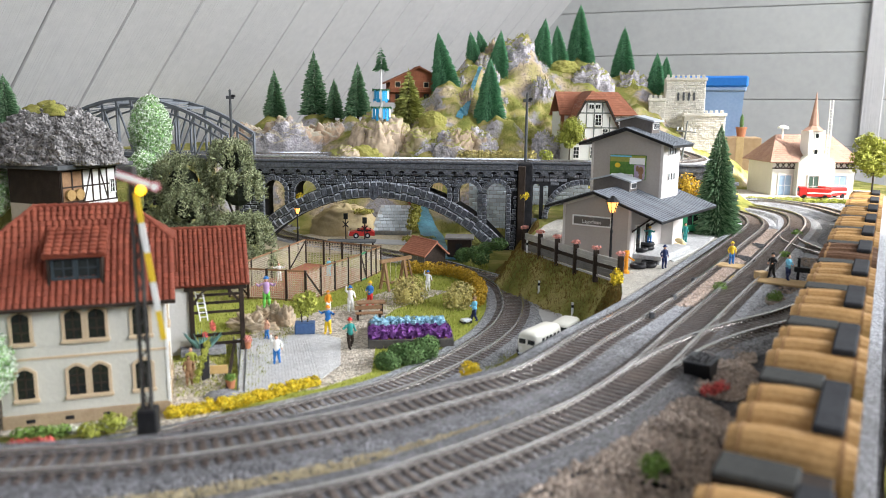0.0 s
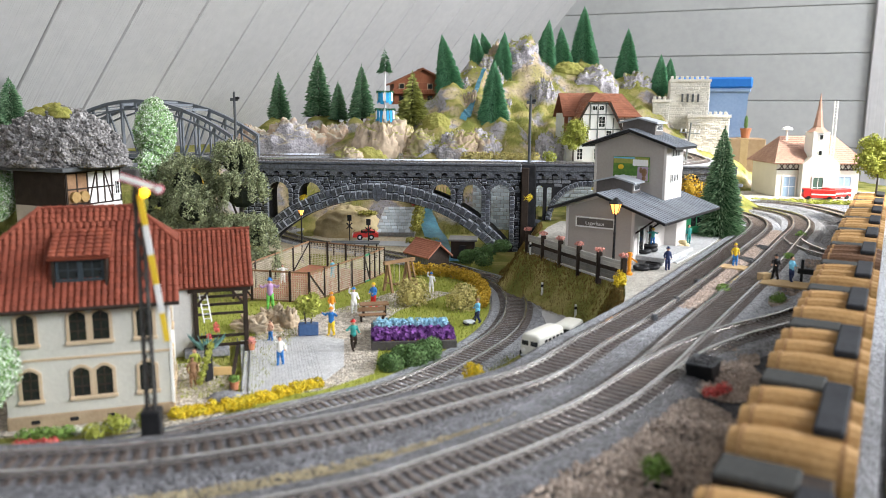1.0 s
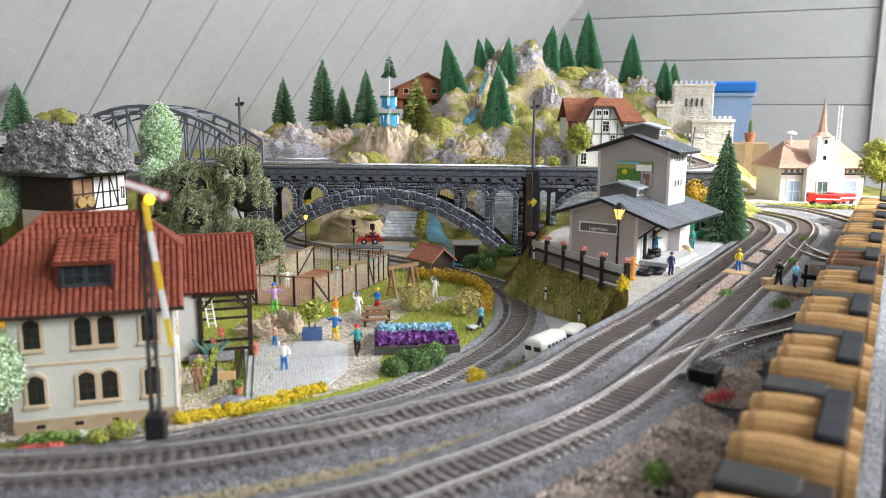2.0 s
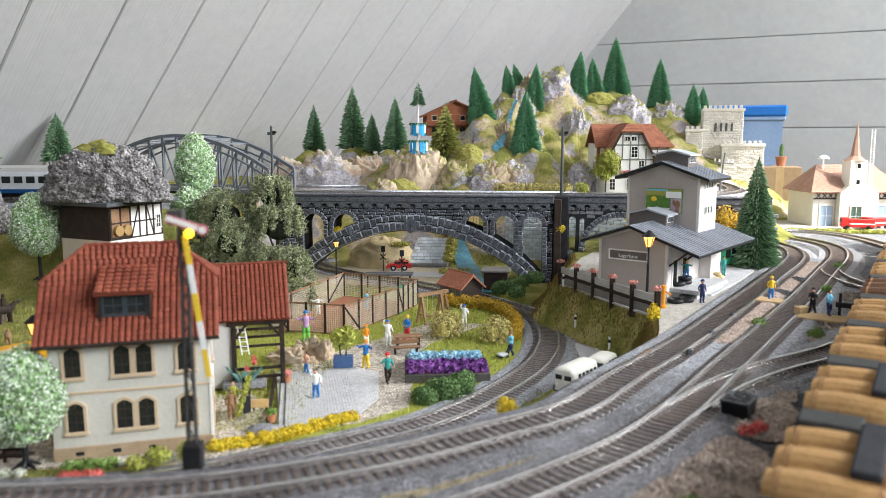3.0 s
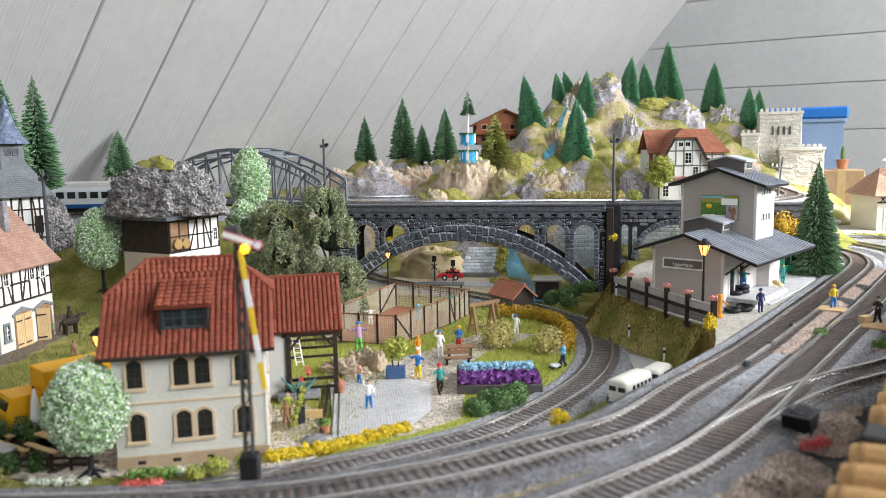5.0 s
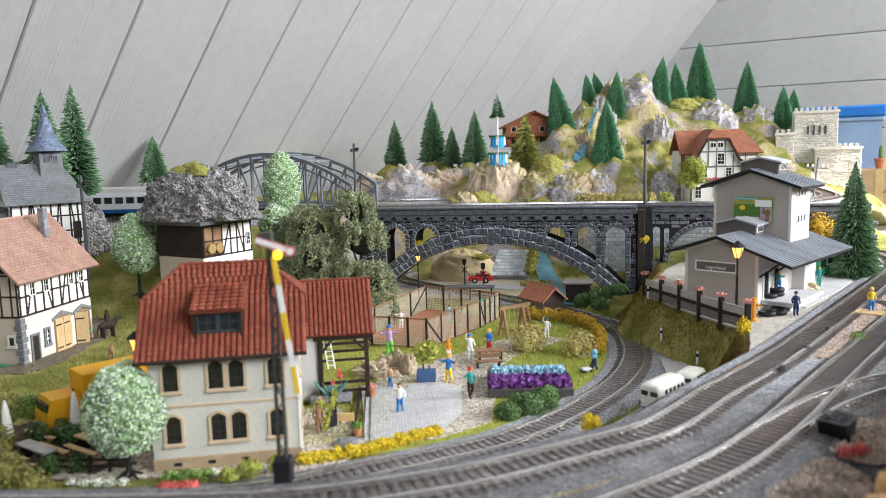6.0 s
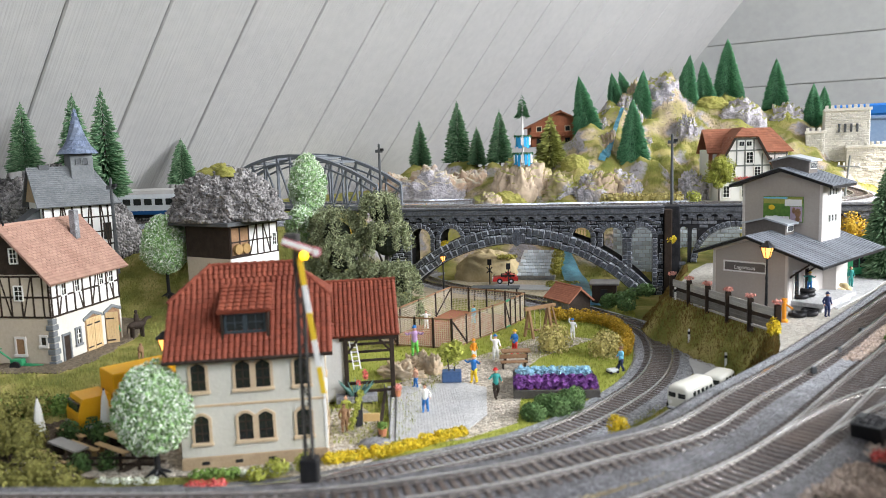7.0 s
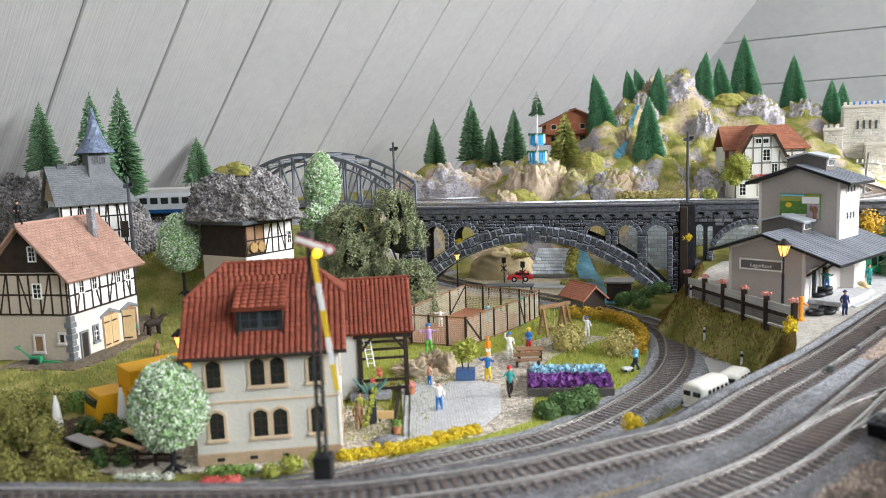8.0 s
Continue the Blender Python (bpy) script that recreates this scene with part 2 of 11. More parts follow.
M["dark_grey"] = mat("dark_grey_plastic", (0.06, 0.065, 0.07), (0.10, 0.105, 0.11), 90, 0.6, 0.2)
M["bridge_steel"] = mat("blue_grey_bridge_steel", (0.13, 0.145, 0.165), (0.18, 0.195, 0.215), 60, 0.55, 0.2)
M["glass"] = mat("dark_window_glass", (0.012, 0.015, 0.015), (0.028, 0.032, 0.03), 60, 0.12, 0.0, spec=0.6)
M["white"] = mat("white_paint", (0.78, 0.77, 0.74), (0.84, 0.83, 0.80), 60, 0.5, 0.1)
M["red"] = mat("red_paint", (0.55, 0.03, 0.03), (0.62, 0.05, 0.04), 60, 0.4, 0.1)
M["blue"] = mat("blue_paint", (0.03, 0.16, 0.45), (0.04, 0.20, 0.52), 60, 0.45, 0.1)
M["skyblue"] = mat("light_blue_paint", (0.16, 0.48, 0.66), (0.22, 0.55, 0.72), 60, 0.5, 0.1)
M["green"] = mat("green_paint", (0.03, 0.22, 0.10), (0.04, 0.27, 0.12), 60, 0.45, 0.1)
M["yellow"] = mat("yellow_paint", (0.75, 0.50, 0.03), (0.80, 0.56, 0.05), 60, 0.5, 0.1)
M["orange"] = mat("orange_paint", (0.72, 0.26, 0.02), (0.78, 0.32, 0.03), 60, 0.5, 0.1)
M["van_yellow"] = mat("post_yellow_paint", (0.72, 0.36, 0.01), (0.76, 0.40, 0.02), 60, 0.45, 0.1)
M["silver"] = mat("silver_coach_side", (0.52, 0.55, 0.59), (0.60, 0.63, 0.66), 60, 0.4, 0.05, metal=0.15)
M["coach_grey"] = mat("grey_coach_roof", (0.36, 0.35, 0.34), (0.42, 0.41, 0.40), 60, 0.6, 0.1)
M["skin"] = mat("figure_skin_paint", (0.60, 0.33, 0.22), (0.66, 0.38, 0.26), 60, 0.5, 0.05)
M["water"] = mat("blue_stream_resin", (0.012, 0.085, 0.13), (0.09, 0.28, 0.37), 90, 0.3, 0.6, 300, spec=0.4)
M["castle"] = vary(mat("pale_castle_stone", (0.58, 0.55, 0.49), (0.70, 0.67, 0.61), 60, 0.85, 0.8, 300, depth=0.0012), 0.1)
M["needle"] = leafy("fir_needles", (0.025, 0.11, 0.045), (0.06, 0.185, 0.085), 0.5)
M["needle_fresh"] = leafy("fresh_needle_tips", (0.065, 0.20, 0.095), (0.115, 0.28, 0.15), 0.3)
M["needle_tip"] = leafy("pale_needle_tips", (0.10, 0.19, 0.095), (0.20, 0.31, 0.18))
M["timber_grey"] = mat("grey_green_timber", (0.13, 0.14, 0.13), (0.20, 0.21, 0.20), 90, 0.75, 0.3, 400)
M["needle_dark"] = leafy("dark_fir_needles", (0.04, 0.12, 0.055), (0.12, 0.24, 0.12))
M["needle_olive"] = leafy("olive_pine_needles", (0.20, 0.21, 0.05), (0.36, 0.37, 0.11))
M["blossom"] = leafy("white_green_blossom", (0.88, 0.89, 0.84), (0.68, 0.78, 0.62), 0.16)
M["blossom_leaf"] = leafy("grey_green_leaves", (0.17, 0.34, 0.10), (0.33, 0.50, 0.22), 0.4)
M["willow"] = leafy("grey_green_willow", (0.10, 0.125, 0.05), (0.40, 0.43, 0.26), 0.6)
# near-black colour that stands in for deep shade inside the willows
M["shade_black"] = mat("painted_crown_shade", (0.012, 0.016, 0.010), (0.026, 0.032, 0.02), 90, 0.9, 0.8, 500)
M["leaf_yellow"] = leafy("yellow_green_leaves", (0.26, 0.29, 0.045), (0.42, 0.43, 0.10))
M["leaf_green"] = leafy("mid_green_leaves", (0.12, 0.22, 0.05), (0.22, 0.33, 0.08))
M["leaf_dark"] = leafy("dark_green_foam", (0.055, 0.115, 0.035), (0.13, 0.21, 0.075), 0.5)
M["leaf_ochre"] = leafy("ochre_foam_hedge", (0.40, 0.24, 0.02), (0.56, 0.38, 0.05))
M["leaf_olive"] = leafy("olive_leaves", (0.17, 0.17, 0.045), (0.28, 0.26, 0.08))
M["leaf_pale"] = leafy("pale_olive_leaves", (0.38, 0.32, 0.10), (0.54, 0.47, 0.20))
M["flower_yellow"] = leafy("yellow_flower_foam", (0.72, 0.50, 0.02), (0.60, 0.50, 0.05))
M["flower_purple"] = leafy("purple_flowers", (0.085, 0.025, 0.14), (0.25, 0.09, 0.33), 0.5)
M["flower_blue"] = leafy("pale_blue_flowers", (0.22, 0.45, 0.62), (0.40, 0.62, 0.72))
M["flower_red"] = leafy("red_flowers", (0.62, 0.08, 0.08), (0.75, 0.20, 0.18))
M["flower_white"] = leafy("white_flowers", (0.75, 0.75, 0.70), (0.60, 0.66, 0.50))
M["trunk"] = mat("bark", (0.05, 0.045, 0.04), (0.12, 0.10, 0.085), 150, 0.9, 0.6, 400)
M["box_blue"] = mat("blue_plastic_lid", (0.02, 0.16, 0.55), (0.03, 0.19, 0.60), 20, 0.35, 0.05)
M["box_clear"] = mat("cloudy_blue_plastic", (0.24, 0.36, 0.58), (0.30, 0.42, 0.64), 20, 0.3, 0.05)
M["card"] = mat("brown_cardboard", (0.42, 0.28, 0.16), (0.50, 0.35, 0.22), 14, 0.85, 0.1)
M["clay"] = mat("terracotta", (0.42, 0.16, 0.08), (0.50, 0.22, 0.12), 60, 0.8, 0.3)
M["lamp_glow"] = glow("warm_lamp_glass", (1.0, 0.44, 0.10), 1.3)
M["signal_glow"] = glow("yellow_signal_lamp", (1.0, 0.58, 0.02), 1.8)


def panel_material():
    """White painted wood boards with faint long grain."""
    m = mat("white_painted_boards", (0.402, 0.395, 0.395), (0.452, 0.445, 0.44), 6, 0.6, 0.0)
    nt = m.node_tree
    bs = nt.nodes["Principled BSDF"]
    tc = nt.nodes.new("ShaderNodeTexCoord")
    mp = nt.nodes.new("ShaderNodeMapping")
    mp.inputs["Scale"].default_value = (330, 4, 4)
    nt.links.new(tc.outputs["Object"], mp.inputs["Vector"])
    gr = nt.nodes.new("ShaderNodeTexNoise")
    gr.inputs["Scale"].default_value, gr.inputs["Detail"].default_value = 1.0, 4.0
    nt.links.new(mp.outputs["Vector"], gr.inputs["Vector"])
    bp = nt.nodes.new("ShaderNodeBump")
    bp.inputs["Strength"].default_value, bp.inputs["Distance"].default_value = 0.9, 0.0016
    nt.links.new(gr.outputs["Fac"], bp.inputs["Height"])
    nt.links.new(bp.outputs["Normal"], bs.inputs["Normal"])
    return vary(m, 0.03)


M["panel"] = panel_material()
# darker copy of the white board paint; the gable's weaker light is in its colour
M["gable_dimmed"] = vary(mat("dimmed_white_gable_boards", (0.34, 0.345, 0.34), (0.385, 0.39, 0.38), 6, 0.6, 0.15, 300), 0.03)


# ---- geometry helpers ----
class Geo:
    """Vertices and faces in centimetres, gathered and then made into one mesh."""

    def __init__(self):
        self.v, self.f = [], []

    def add(self, verts, faces):
        n = len(self.v)
        self.v.extend(tuple(p) for p in verts)
        self.f.extend(tuple(i + n for i in q) for q in faces)
        return self

    def box(self, x0, x1, y0, y1, z0, z1, c=0.0):
        """A box, its edges cut by c."""
        if c <= 0:
            vs = [(x, y, z) for x in (x0, x1) for y in (y0, y1) for z in (z0, z1)]
            return self.add(vs, [(0, 1, 3, 2), (4, 6, 7, 5), (0, 4, 5, 1), (2, 3, 7, 6), (0, 2, 6, 4), (1, 5, 7, 3)])
        vs, ids = [], {}
        X, Y, Z = (x0, x1), (y0, y1), (z0, z1)
        for i in (0, 1):
            for j in (0, 1):
                for k in (0, 1):
                    a = (c if i == 0 else -c, c if j == 0 else -c, c if k == 0 else -c)
                    for ax in range(3):
                        p = [X[i] + a[0], Y[j] + a[1], Z[k] + a[2]]
                        p[ax] = (X, Y, Z)[ax][(i, j, k)[ax]]
                        ids[i, j, k, ax] = len(vs)
                        vs.append(p)
        fs = []
        for ax in range(3):
            for s in (0, 1):
                ring = []
                for u, w in ((0, 0), (1, 0), (1, 1), (0, 1)):
                    q = [0, 0, 0]
                    q[ax], q[(ax + 1) % 3], q[(ax + 2) % 3] = s, u, w
                    ring.append(ids[(*q, ax)])
                fs.append(ring if s else ring[::-1])
        for ax in range(3):
            b, d = (ax + 1) % 3, (ax + 2) % 3
            for u in (0, 1):
                for w in (0, 1):
                    q0, q1 = [0, 0, 0], [0, 0, 0]
                    q0[ax], q1[ax] = 0, 1
                    q0[b] = q1[b] = u
                    q0[d] = q1[d] = w
                    fs.append((ids[(*q0, b)], ids[(*q1, b)], ids[(*q1, d)], ids[(*q0, d)]))
        for i in (0, 1):
            for j in (0, 1):
                for k in (0, 1):
                    fs.append(tuple(ids[i, j, k, ax] for ax in range(3)))
        return self.add(vs, fs)

    def tube(self, p0, p1, r0, r1=None, n=8):
        """A round bar from p0 to p1."""
        r1 = r0 if r1 is None else r1
        a, b = Vector(p0), Vector(p1)
        q = (b - a).to_track_quat("Z", "Y")
        vs = []
        for p, r in ((a, r0), (b, r1)):
            for i in range(n):
                t = 2 * math.pi * i / n
                vs.append(p + q @ Vector((r * math.cos(t), r * math.sin(t), 0)))
        fs = [(i, (i + 1) % n, n + (i + 1) % n, n + i) for i in range(n)]
        fs += [tuple(range(n))[::-1], tuple(range(n, 2 * n))]
        return self.add(vs, fs)

    def bar(self, p0, p1, w, h):
        """A square bar from p0 to p1, w wide and h high."""
        a, b = Vector(p0), Vector(p1)
        d = (b - a).normalized()
        side = d.cross(Vector((0, 0, 1)))
        side = side.normalized() if side.length > 1e-4 else Vector((1, 0, 0))
        up = side.cross(d)
        vs = [p + side * (sx * w / 2) + up * (sz * h / 2) for p in (a, b) for sx, sz in ((-1, -1), (1, -1), (1, 1), (-1, 1))]
        return self.add(vs, [(0, 1, 5, 4), (1, 2, 6, 5), (2, 3, 7, 6), (3, 0, 4, 7), (3, 2, 1, 0), (4, 5, 6, 7)])

    def turned(self, profile, n=12, cx=0, cy=0):
        """A turned form: (radius, height) pairs from bottom to top."""
        vs, fs, k = [], [], len(profile)
        for r, z in profile:
            for i in range(n):
                t = 2 * math.pi * i / n
                vs.append((cx + r * math.cos(t), cy + r * math.sin(t), z))
        for j in range(k - 1):
            for i in range(n):
                fs.append((j * n + i, j * n + (i + 1) % n, (j + 1) * n + (i + 1) % n, (j + 1) * n + i))
        fs += [tuple(range(n))[::-1], tuple(range((k - 1) * n, k * n))]
        return self.add(vs, fs)

    def prism(self, outline, d0, d1, axis="y"):
        """A flat outline drawn out from d0 to d1 along an axis. Outline in (x, z) for y, (y, z) for x, (x, y) for z."""
        put = {"y": lambda u, w, d: (u, d, w), "x": lambda u, w, d: (d, u, w), "z": lambda u, w, d: (u, w, d)}[axis]
        n = len(outline)
        vs = [put(u, w, d) for d in (d0, d1) for u, w in outline]
        fs = [(i, (i + 1) % n, n + (i + 1) % n, n + i) for i in range(n)]
        fs += [tuple(range(n))[::-1], tuple(range(n, 2 * n))]
        return self.add(vs, fs)

    def ball(self, x, y, z, rx, ry=None, rz=None, n=8, m=6):
        ry, rz = ry or rx, rz or rx
        vs, fs = [(x, y, z - rz)], []
        for j in range(1, m):
            p = -math.pi / 2 + math.pi * j / m
            for i in range(n):
                t = 2 * math.pi * i / n
                vs.append((x + rx * math.cos(p) * math.cos(t), y + ry * math.cos(p) * math.sin(t), z + rz * math.sin(p)))
        vs.append((x, y, z + rz))
        for i in range(n):
            fs.append((0, 1 + (i + 1) % n, 1 + i))
            fs.append((len(vs) - 1, 1 + (m - 2) * n + i, 1 + (m - 2) * n + (i + 1) % n))
            for j in range(m - 2):
                fs.append((1 + j * n + i, 1 + j * n + (i + 1) % n, 1 + (j + 1) * n + (i + 1) % n, 1 + (j + 1) * n + i))
        return self.add(vs, fs)

    def moved(self, x=0, y=0, z=0, rz=0, scale=1.0):
        c, s = math.cos(radians(rz)), math.sin(radians(rz))
        self.v = [((c * a - s * b) * scale + x, (s * a + c * b) * scale + y, d * scale + z) for a, b, d in self.v]
        return self

    def mesh(self, name, material, smooth=False, mend=True):
        me = bpy.data.meshes.new(name)
        me.from_pydata([(a * CM, b * CM, c * CM) for a, b, c in self.v], [], self.f)
        if mend:
            bm = bmesh.new()
            bm.from_mesh(me)
            bmesh.ops.recalc_face_normals(bm, faces=bm.faces)
            bm.to_mesh(me)
            bm.free()
        if smooth:
            me.polygons.foreach_set("use_smooth", [True] * len(me.polygons))
        me.materials.append(material)
        return me


def thing(name, label, category, x=0, y=0, z=0, rz=0, group="", kind="", tilt=0):
    ob = new(name)
    ob.empty_display_size = 0.01
    ob.matrix_basis = pose(x * CM, y * CM, z * CM, 0, tilt, rz)
    return tagged(ob, label, category, group, kind)


def part(name, geo, material, parent, label="", smooth=False, mend=True):
    ob = new(name, geo.mesh(name, M[material], smooth, mend))
    ob.parent = parent
    return tagged(ob, label)


def solid(name, geo, material, label, category, x=0, y=0, z=0, rz=0, group="", kind="", smooth=False, mend=True):
    ob = new(name, geo.mesh(name, M[material], smooth, mend))
    ob.matrix_basis = pose(x * CM, y * CM, z * CM, 0, 0, rz)
    return tagged(ob, label, category, group, kind)


def smooth_path(points, step=0.5):
    """Points of a smooth curve through the plan points, at even steps."""
    P = [Vector(p) for p in points]
    P = [P[0] * 2 - P[1]] + P + [P[-1] * 2 - P[-2]]
    out = []
    for i in range(1, len(P) - 2):
        a, b, c, d = P[i - 1:i + 3]
        n = max(2, int((c - b).length / 0.25))
        for k in range(n):
            t = k / n
            out.append(0.5 * (2 * b + (c - a) * t + (2 * a - 5 * b + 4 * c - d) * t * t + (3 * b - a - 3 * c + d) * t ** 3))
    out.append(P[-2])
    res, gone = [out[0]], 0.0
    for a, b in zip(out, out[1:]):
        seg = (b - a).length
        while gone + seg >= step:
            k = (step - gone) / seg
            a = a.lerp(b, k)
            seg = (b - a).length
            res.append(a)
            gone = 0.0
        gone += seg
    return res


def sides(path):
    """Unit vectors to the right of a path in the plan."""
    out = []
    for i in range(len(path)):
        d = path[min(i + 1, len(path) - 1)] - path[max(i - 1, 0)]
        d = Vector((d.x, d.y, 0)).normalized()
        out.append(Vector((d.y, -d.x, 0)))
    return out


def swept(path, profile, closed=True):
    """A profile (offset, height) drawn along a path."""
    g, n = Geo(), len(profile)
    sd = sides(path)
    for p, s in zip(path, sd):
        g.v.extend(tuple(p + s * o + Vector((0, 0, h))) for o, h in profile)
    for i in range(len(path) - 1):
        for j in range(n if closed else n - 1):
            k = (j + 1) % n
            g.f.append((i * n + j, i * n + k, (i + 1) * n + k, (i + 1) * n + j))
    if closed:
        g.f += [tuple(range(n))[::-1], tuple(range((len(path) - 1) * n, len(path) * n))]
    return g


def smoothstep(a, b, x):
    t = min(1.0, max(0.0, (x - a) / (b - a)))
    return t * t * (3 - 2 * t)


def wobble(x, y, z=0.0, s=1.0):
    return noise.noise(Vector((x * s, y * s, z * s)))


def rough_noise(x, y, z=0.0, s=1.0, octaves=4):
    return noise.fractal(Vector((x * s, y * s, z * s)), 1.0, 2.0, octaves)


# ---- the attic room: sloping boarded ceiling, boarded gable wall, plain walls behind ----
SLOPE, SLOPE_FOOT, GABLE = 1.19, -109.9, 287.0
BOARD = 13.25


def slope_pose(u0):
    """At the foot of the slope: x along the ridge, y up the slope, z into the room."""
    along = Vector((UX, UY, 0))
    up = Vector((UY, -UX, SLOPE)).normalized()
    m = Matrix((along, up, along.cross(up))).transposed().to_4x4()
    foot = room_point(SLOPE_FOOT - 75, u0, -75 * SLOPE)
    return Matrix.Translation([c * CM for c in foot]) @ m


M["wall_dim"] = mat("plain_brown_wall", (0.13, 0.115, 0.10), (0.17, 0.15, 0.13), 5, 0.8, 0.1)
M["floor_grey"] = mat("dark_floor", (0.07, 0.055, 0.045), (0.11, 0.09, 0.075), 8, 0.7, 0.1)
ceiling_geo = Geo()
k = -186.6
while k < GABLE:
    w = min(BOARD, GABLE - k)
    ceiling_geo.box(k + 0.07, k + w - 0.07, 0, 270, -0.8, 0.0, 0.2)
    ceiling_geo.box(k - 0.1, k + w + 0.1, 0, 270, -2.4, -0.6)
    k += BOARD
slope_ob = new("ceiling_slope", ceiling_geo.mesh("ceiling_slope", M["panel"]))
slope_ob.matrix_basis = slope_pose(0)
tagged(slope_ob, "sloping attic ceiling of white painted wood boards", "ceiling", kind="structure")

wall_turn = -math.degrees(math.atan2(UX, UY))
gable = thing("wall_gable", "white boarded gable wall behind the layout", "wall", rz=wall_turn, kind="structure")
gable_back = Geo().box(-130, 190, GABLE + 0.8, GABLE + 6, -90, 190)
part("backing", gable_back, "gable_dimmed", gable)
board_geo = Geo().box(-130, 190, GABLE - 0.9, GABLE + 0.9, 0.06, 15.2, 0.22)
board_mesh = board_geo.mesh("board", M["gable_dimmed"])
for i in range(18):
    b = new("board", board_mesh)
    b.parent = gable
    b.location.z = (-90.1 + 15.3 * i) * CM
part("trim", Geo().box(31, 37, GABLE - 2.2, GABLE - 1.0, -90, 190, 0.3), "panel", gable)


def opened(a0, a1, b0, b1, hole, put):
    """A wall or ceiling of four slabs round a rectangular opening (a0, a1, b0, b1 as the wall)."""
    p0, p1, q0, q1 = hole
    g = Geo()
    for u0, u1, w0, w1 in ((a0, p0, b0, b1), (p1, a1, b0, b1), (p0, p1, b0, q0), (p0, p1, q1, b1)):
        g.box(*put(u0, u1, w0, w1))
    return g


def window_frame(name, hole, put, label):
    """A white frame with one mullion and one transom in an opening."""
    p0, p1, q0, q1 = hole
    w = tagged(new(name), label, "window", kind="structure")
    w.matrix_basis = pose(0, 0, 0, 0, 0, wall_turn)
    for u0, u1, w0, w1 in ((p0, p0 + 5, q0, q1), (p1 - 5, p1, q0, q1), (p0 + 5, p1 - 5, q0, q0 + 5), (p0 + 5, p1 - 5, q1 - 5, q1)):
        part("frame", Geo().box(*put(u0, u1, w0, w1), 0.3), "white", w)
    return w


side_wall = opened(-190, 120, -90, 190, SIDE_WINDOW, lambda a, b, c, d: (200, 206, a, b, c, d))
far_half = opened(120, GABLE, -90, 190, SIDE_WINDOW_FAR, lambda a, b, c, d: (200, 206, a, b, c, d))
side_wall.add(far_half.v, far_half.f)
tagged(new("wall_right", side_wall.mesh("wall_right", M["wall_dim"], mend=False)),
       "plain brown wall of the attic room", "wall", kind="structure").matrix_basis = pose(0, 0, 0, 0, 0, wall_turn)
tagged(new("wall_rear", opened(-130, 200, -90, 190, REAR_OPENING, lambda a, b, c, d: (a, b, -196, -190, c, d)).mesh("wall_rear", M["wall_dim"], mend=False)),
       "plain brown wall behind the viewer", "wall", kind="structure").matrix_basis = pose(0, 0, 0, 0, 0, wall_turn)
tagged(new("ceiling", opened(-30, 206, -196, GABLE + 6, ROOF_WINDOW, lambda a, b, c, d: (a, b, c, d, 175, 181)).mesh("ceiling", M["wall_dim"], mend=False)),
       "flat brown ceiling of the attic room", "ceiling", kind="structure").matrix_basis = pose(0, 0, 0, 0, 0, wall_turn)
window_frame("window_1", SIDE_WINDOW, lambda a, b, c, d: (202.5, 205, a, b, c, d), "white framed window in the side wall")
window_frame("window_2", REAR_OPENING, lambda a, b, c, d: (a, b, -195, -192.5, c, d), "added white framed window in the rear wall, never in view")
window_frame("window_4", SIDE_WINDOW_FAR, lambda a, b, c, d: (202.5, 205, a, b, c, d), "white framed window in the far half of the side wall")
window_frame("window_3", ROOF_WINDOW, lambda a, b, c, d: (a, b, c, d, 177, 180), "white framed roof window")
tagged(new("floor", Geo().box(-200, 206, -196, GABLE + 6, -96, -90).mesh("floor", M["floor_grey"])),
       "dark floor of the attic room", "floor", kind="structure").matrix_basis = pose(0, 0, 0, 0, 0, wall_turn)

# ---- track plan ----
T1 = smooth_path([(-60, 20, 0), (-40, 22.4, 0), (-27, 24.3, 0), (-15.5, 25.7, 0), (-10.2, 26.8, 0), (-4.2, 29.5, 0), (0.5, 32.7, 0), (4.7, 36.1, 0),
                  (8.6, 42.0, 0), (11.6, 46.3, 0), (15.5, 52.2, 0), (23.5, 65.5, 0), (28.9, 74.6, 0), (33.9, 83, 0), (36.7, 88.8, 0), (38.2, 94.8, 0),
                  (37.4, 100.3, 0), (33, 105.5, 0), (24, 108, 0)])
T2 = smooth_path([(-45, 5, 0), (-20, 16, 0), (-4, 23.1, 0), (-0.4, 25.4, 0), (2.6, 27.8, 0), (6.65, 31.7, 0), (10.4, 36.8, 0), (15.2, 44.6, 0), (21.3, 54.4, 0),
                  (27.5, 64.4, 0), (35.1, 77.3, 0), (41.1, 87.7, 0), (44.2, 96.2, 0), (43.6, 103.2, 0), (40, 109, 0), (30, 113, 0)])
T3 = smooth_path([(9.2, 35.0, 0), (11.5, 38.0, 0), (14, 40.9, 0), (17, 43.6, 0), (19.8, 45.6, 0), (22.3, 47.4, 0), (26.5, 51.5, 0), (31.2, 58.5, 0)])
T4 = smooth_path([(36.6, 80.2, 0), (35.4, 76.0, 0), (35.3, 71, 0), (36.6, 67.6, 0)])
T5 = smooth_path([(36, 115.5, 0), (46.5, 113, 0), (50.6, 109.5, 0), (51.6, 104, 0), (51.4, 97, 0), (51, 93.2, 0)])
T6 = smooth_path([(1.2, 5.7, 0), (12.6, 25.4, 0), (32.4, 59.7, 0), (50.6, 91.2, 0), (67.6, 120.7, 0)])
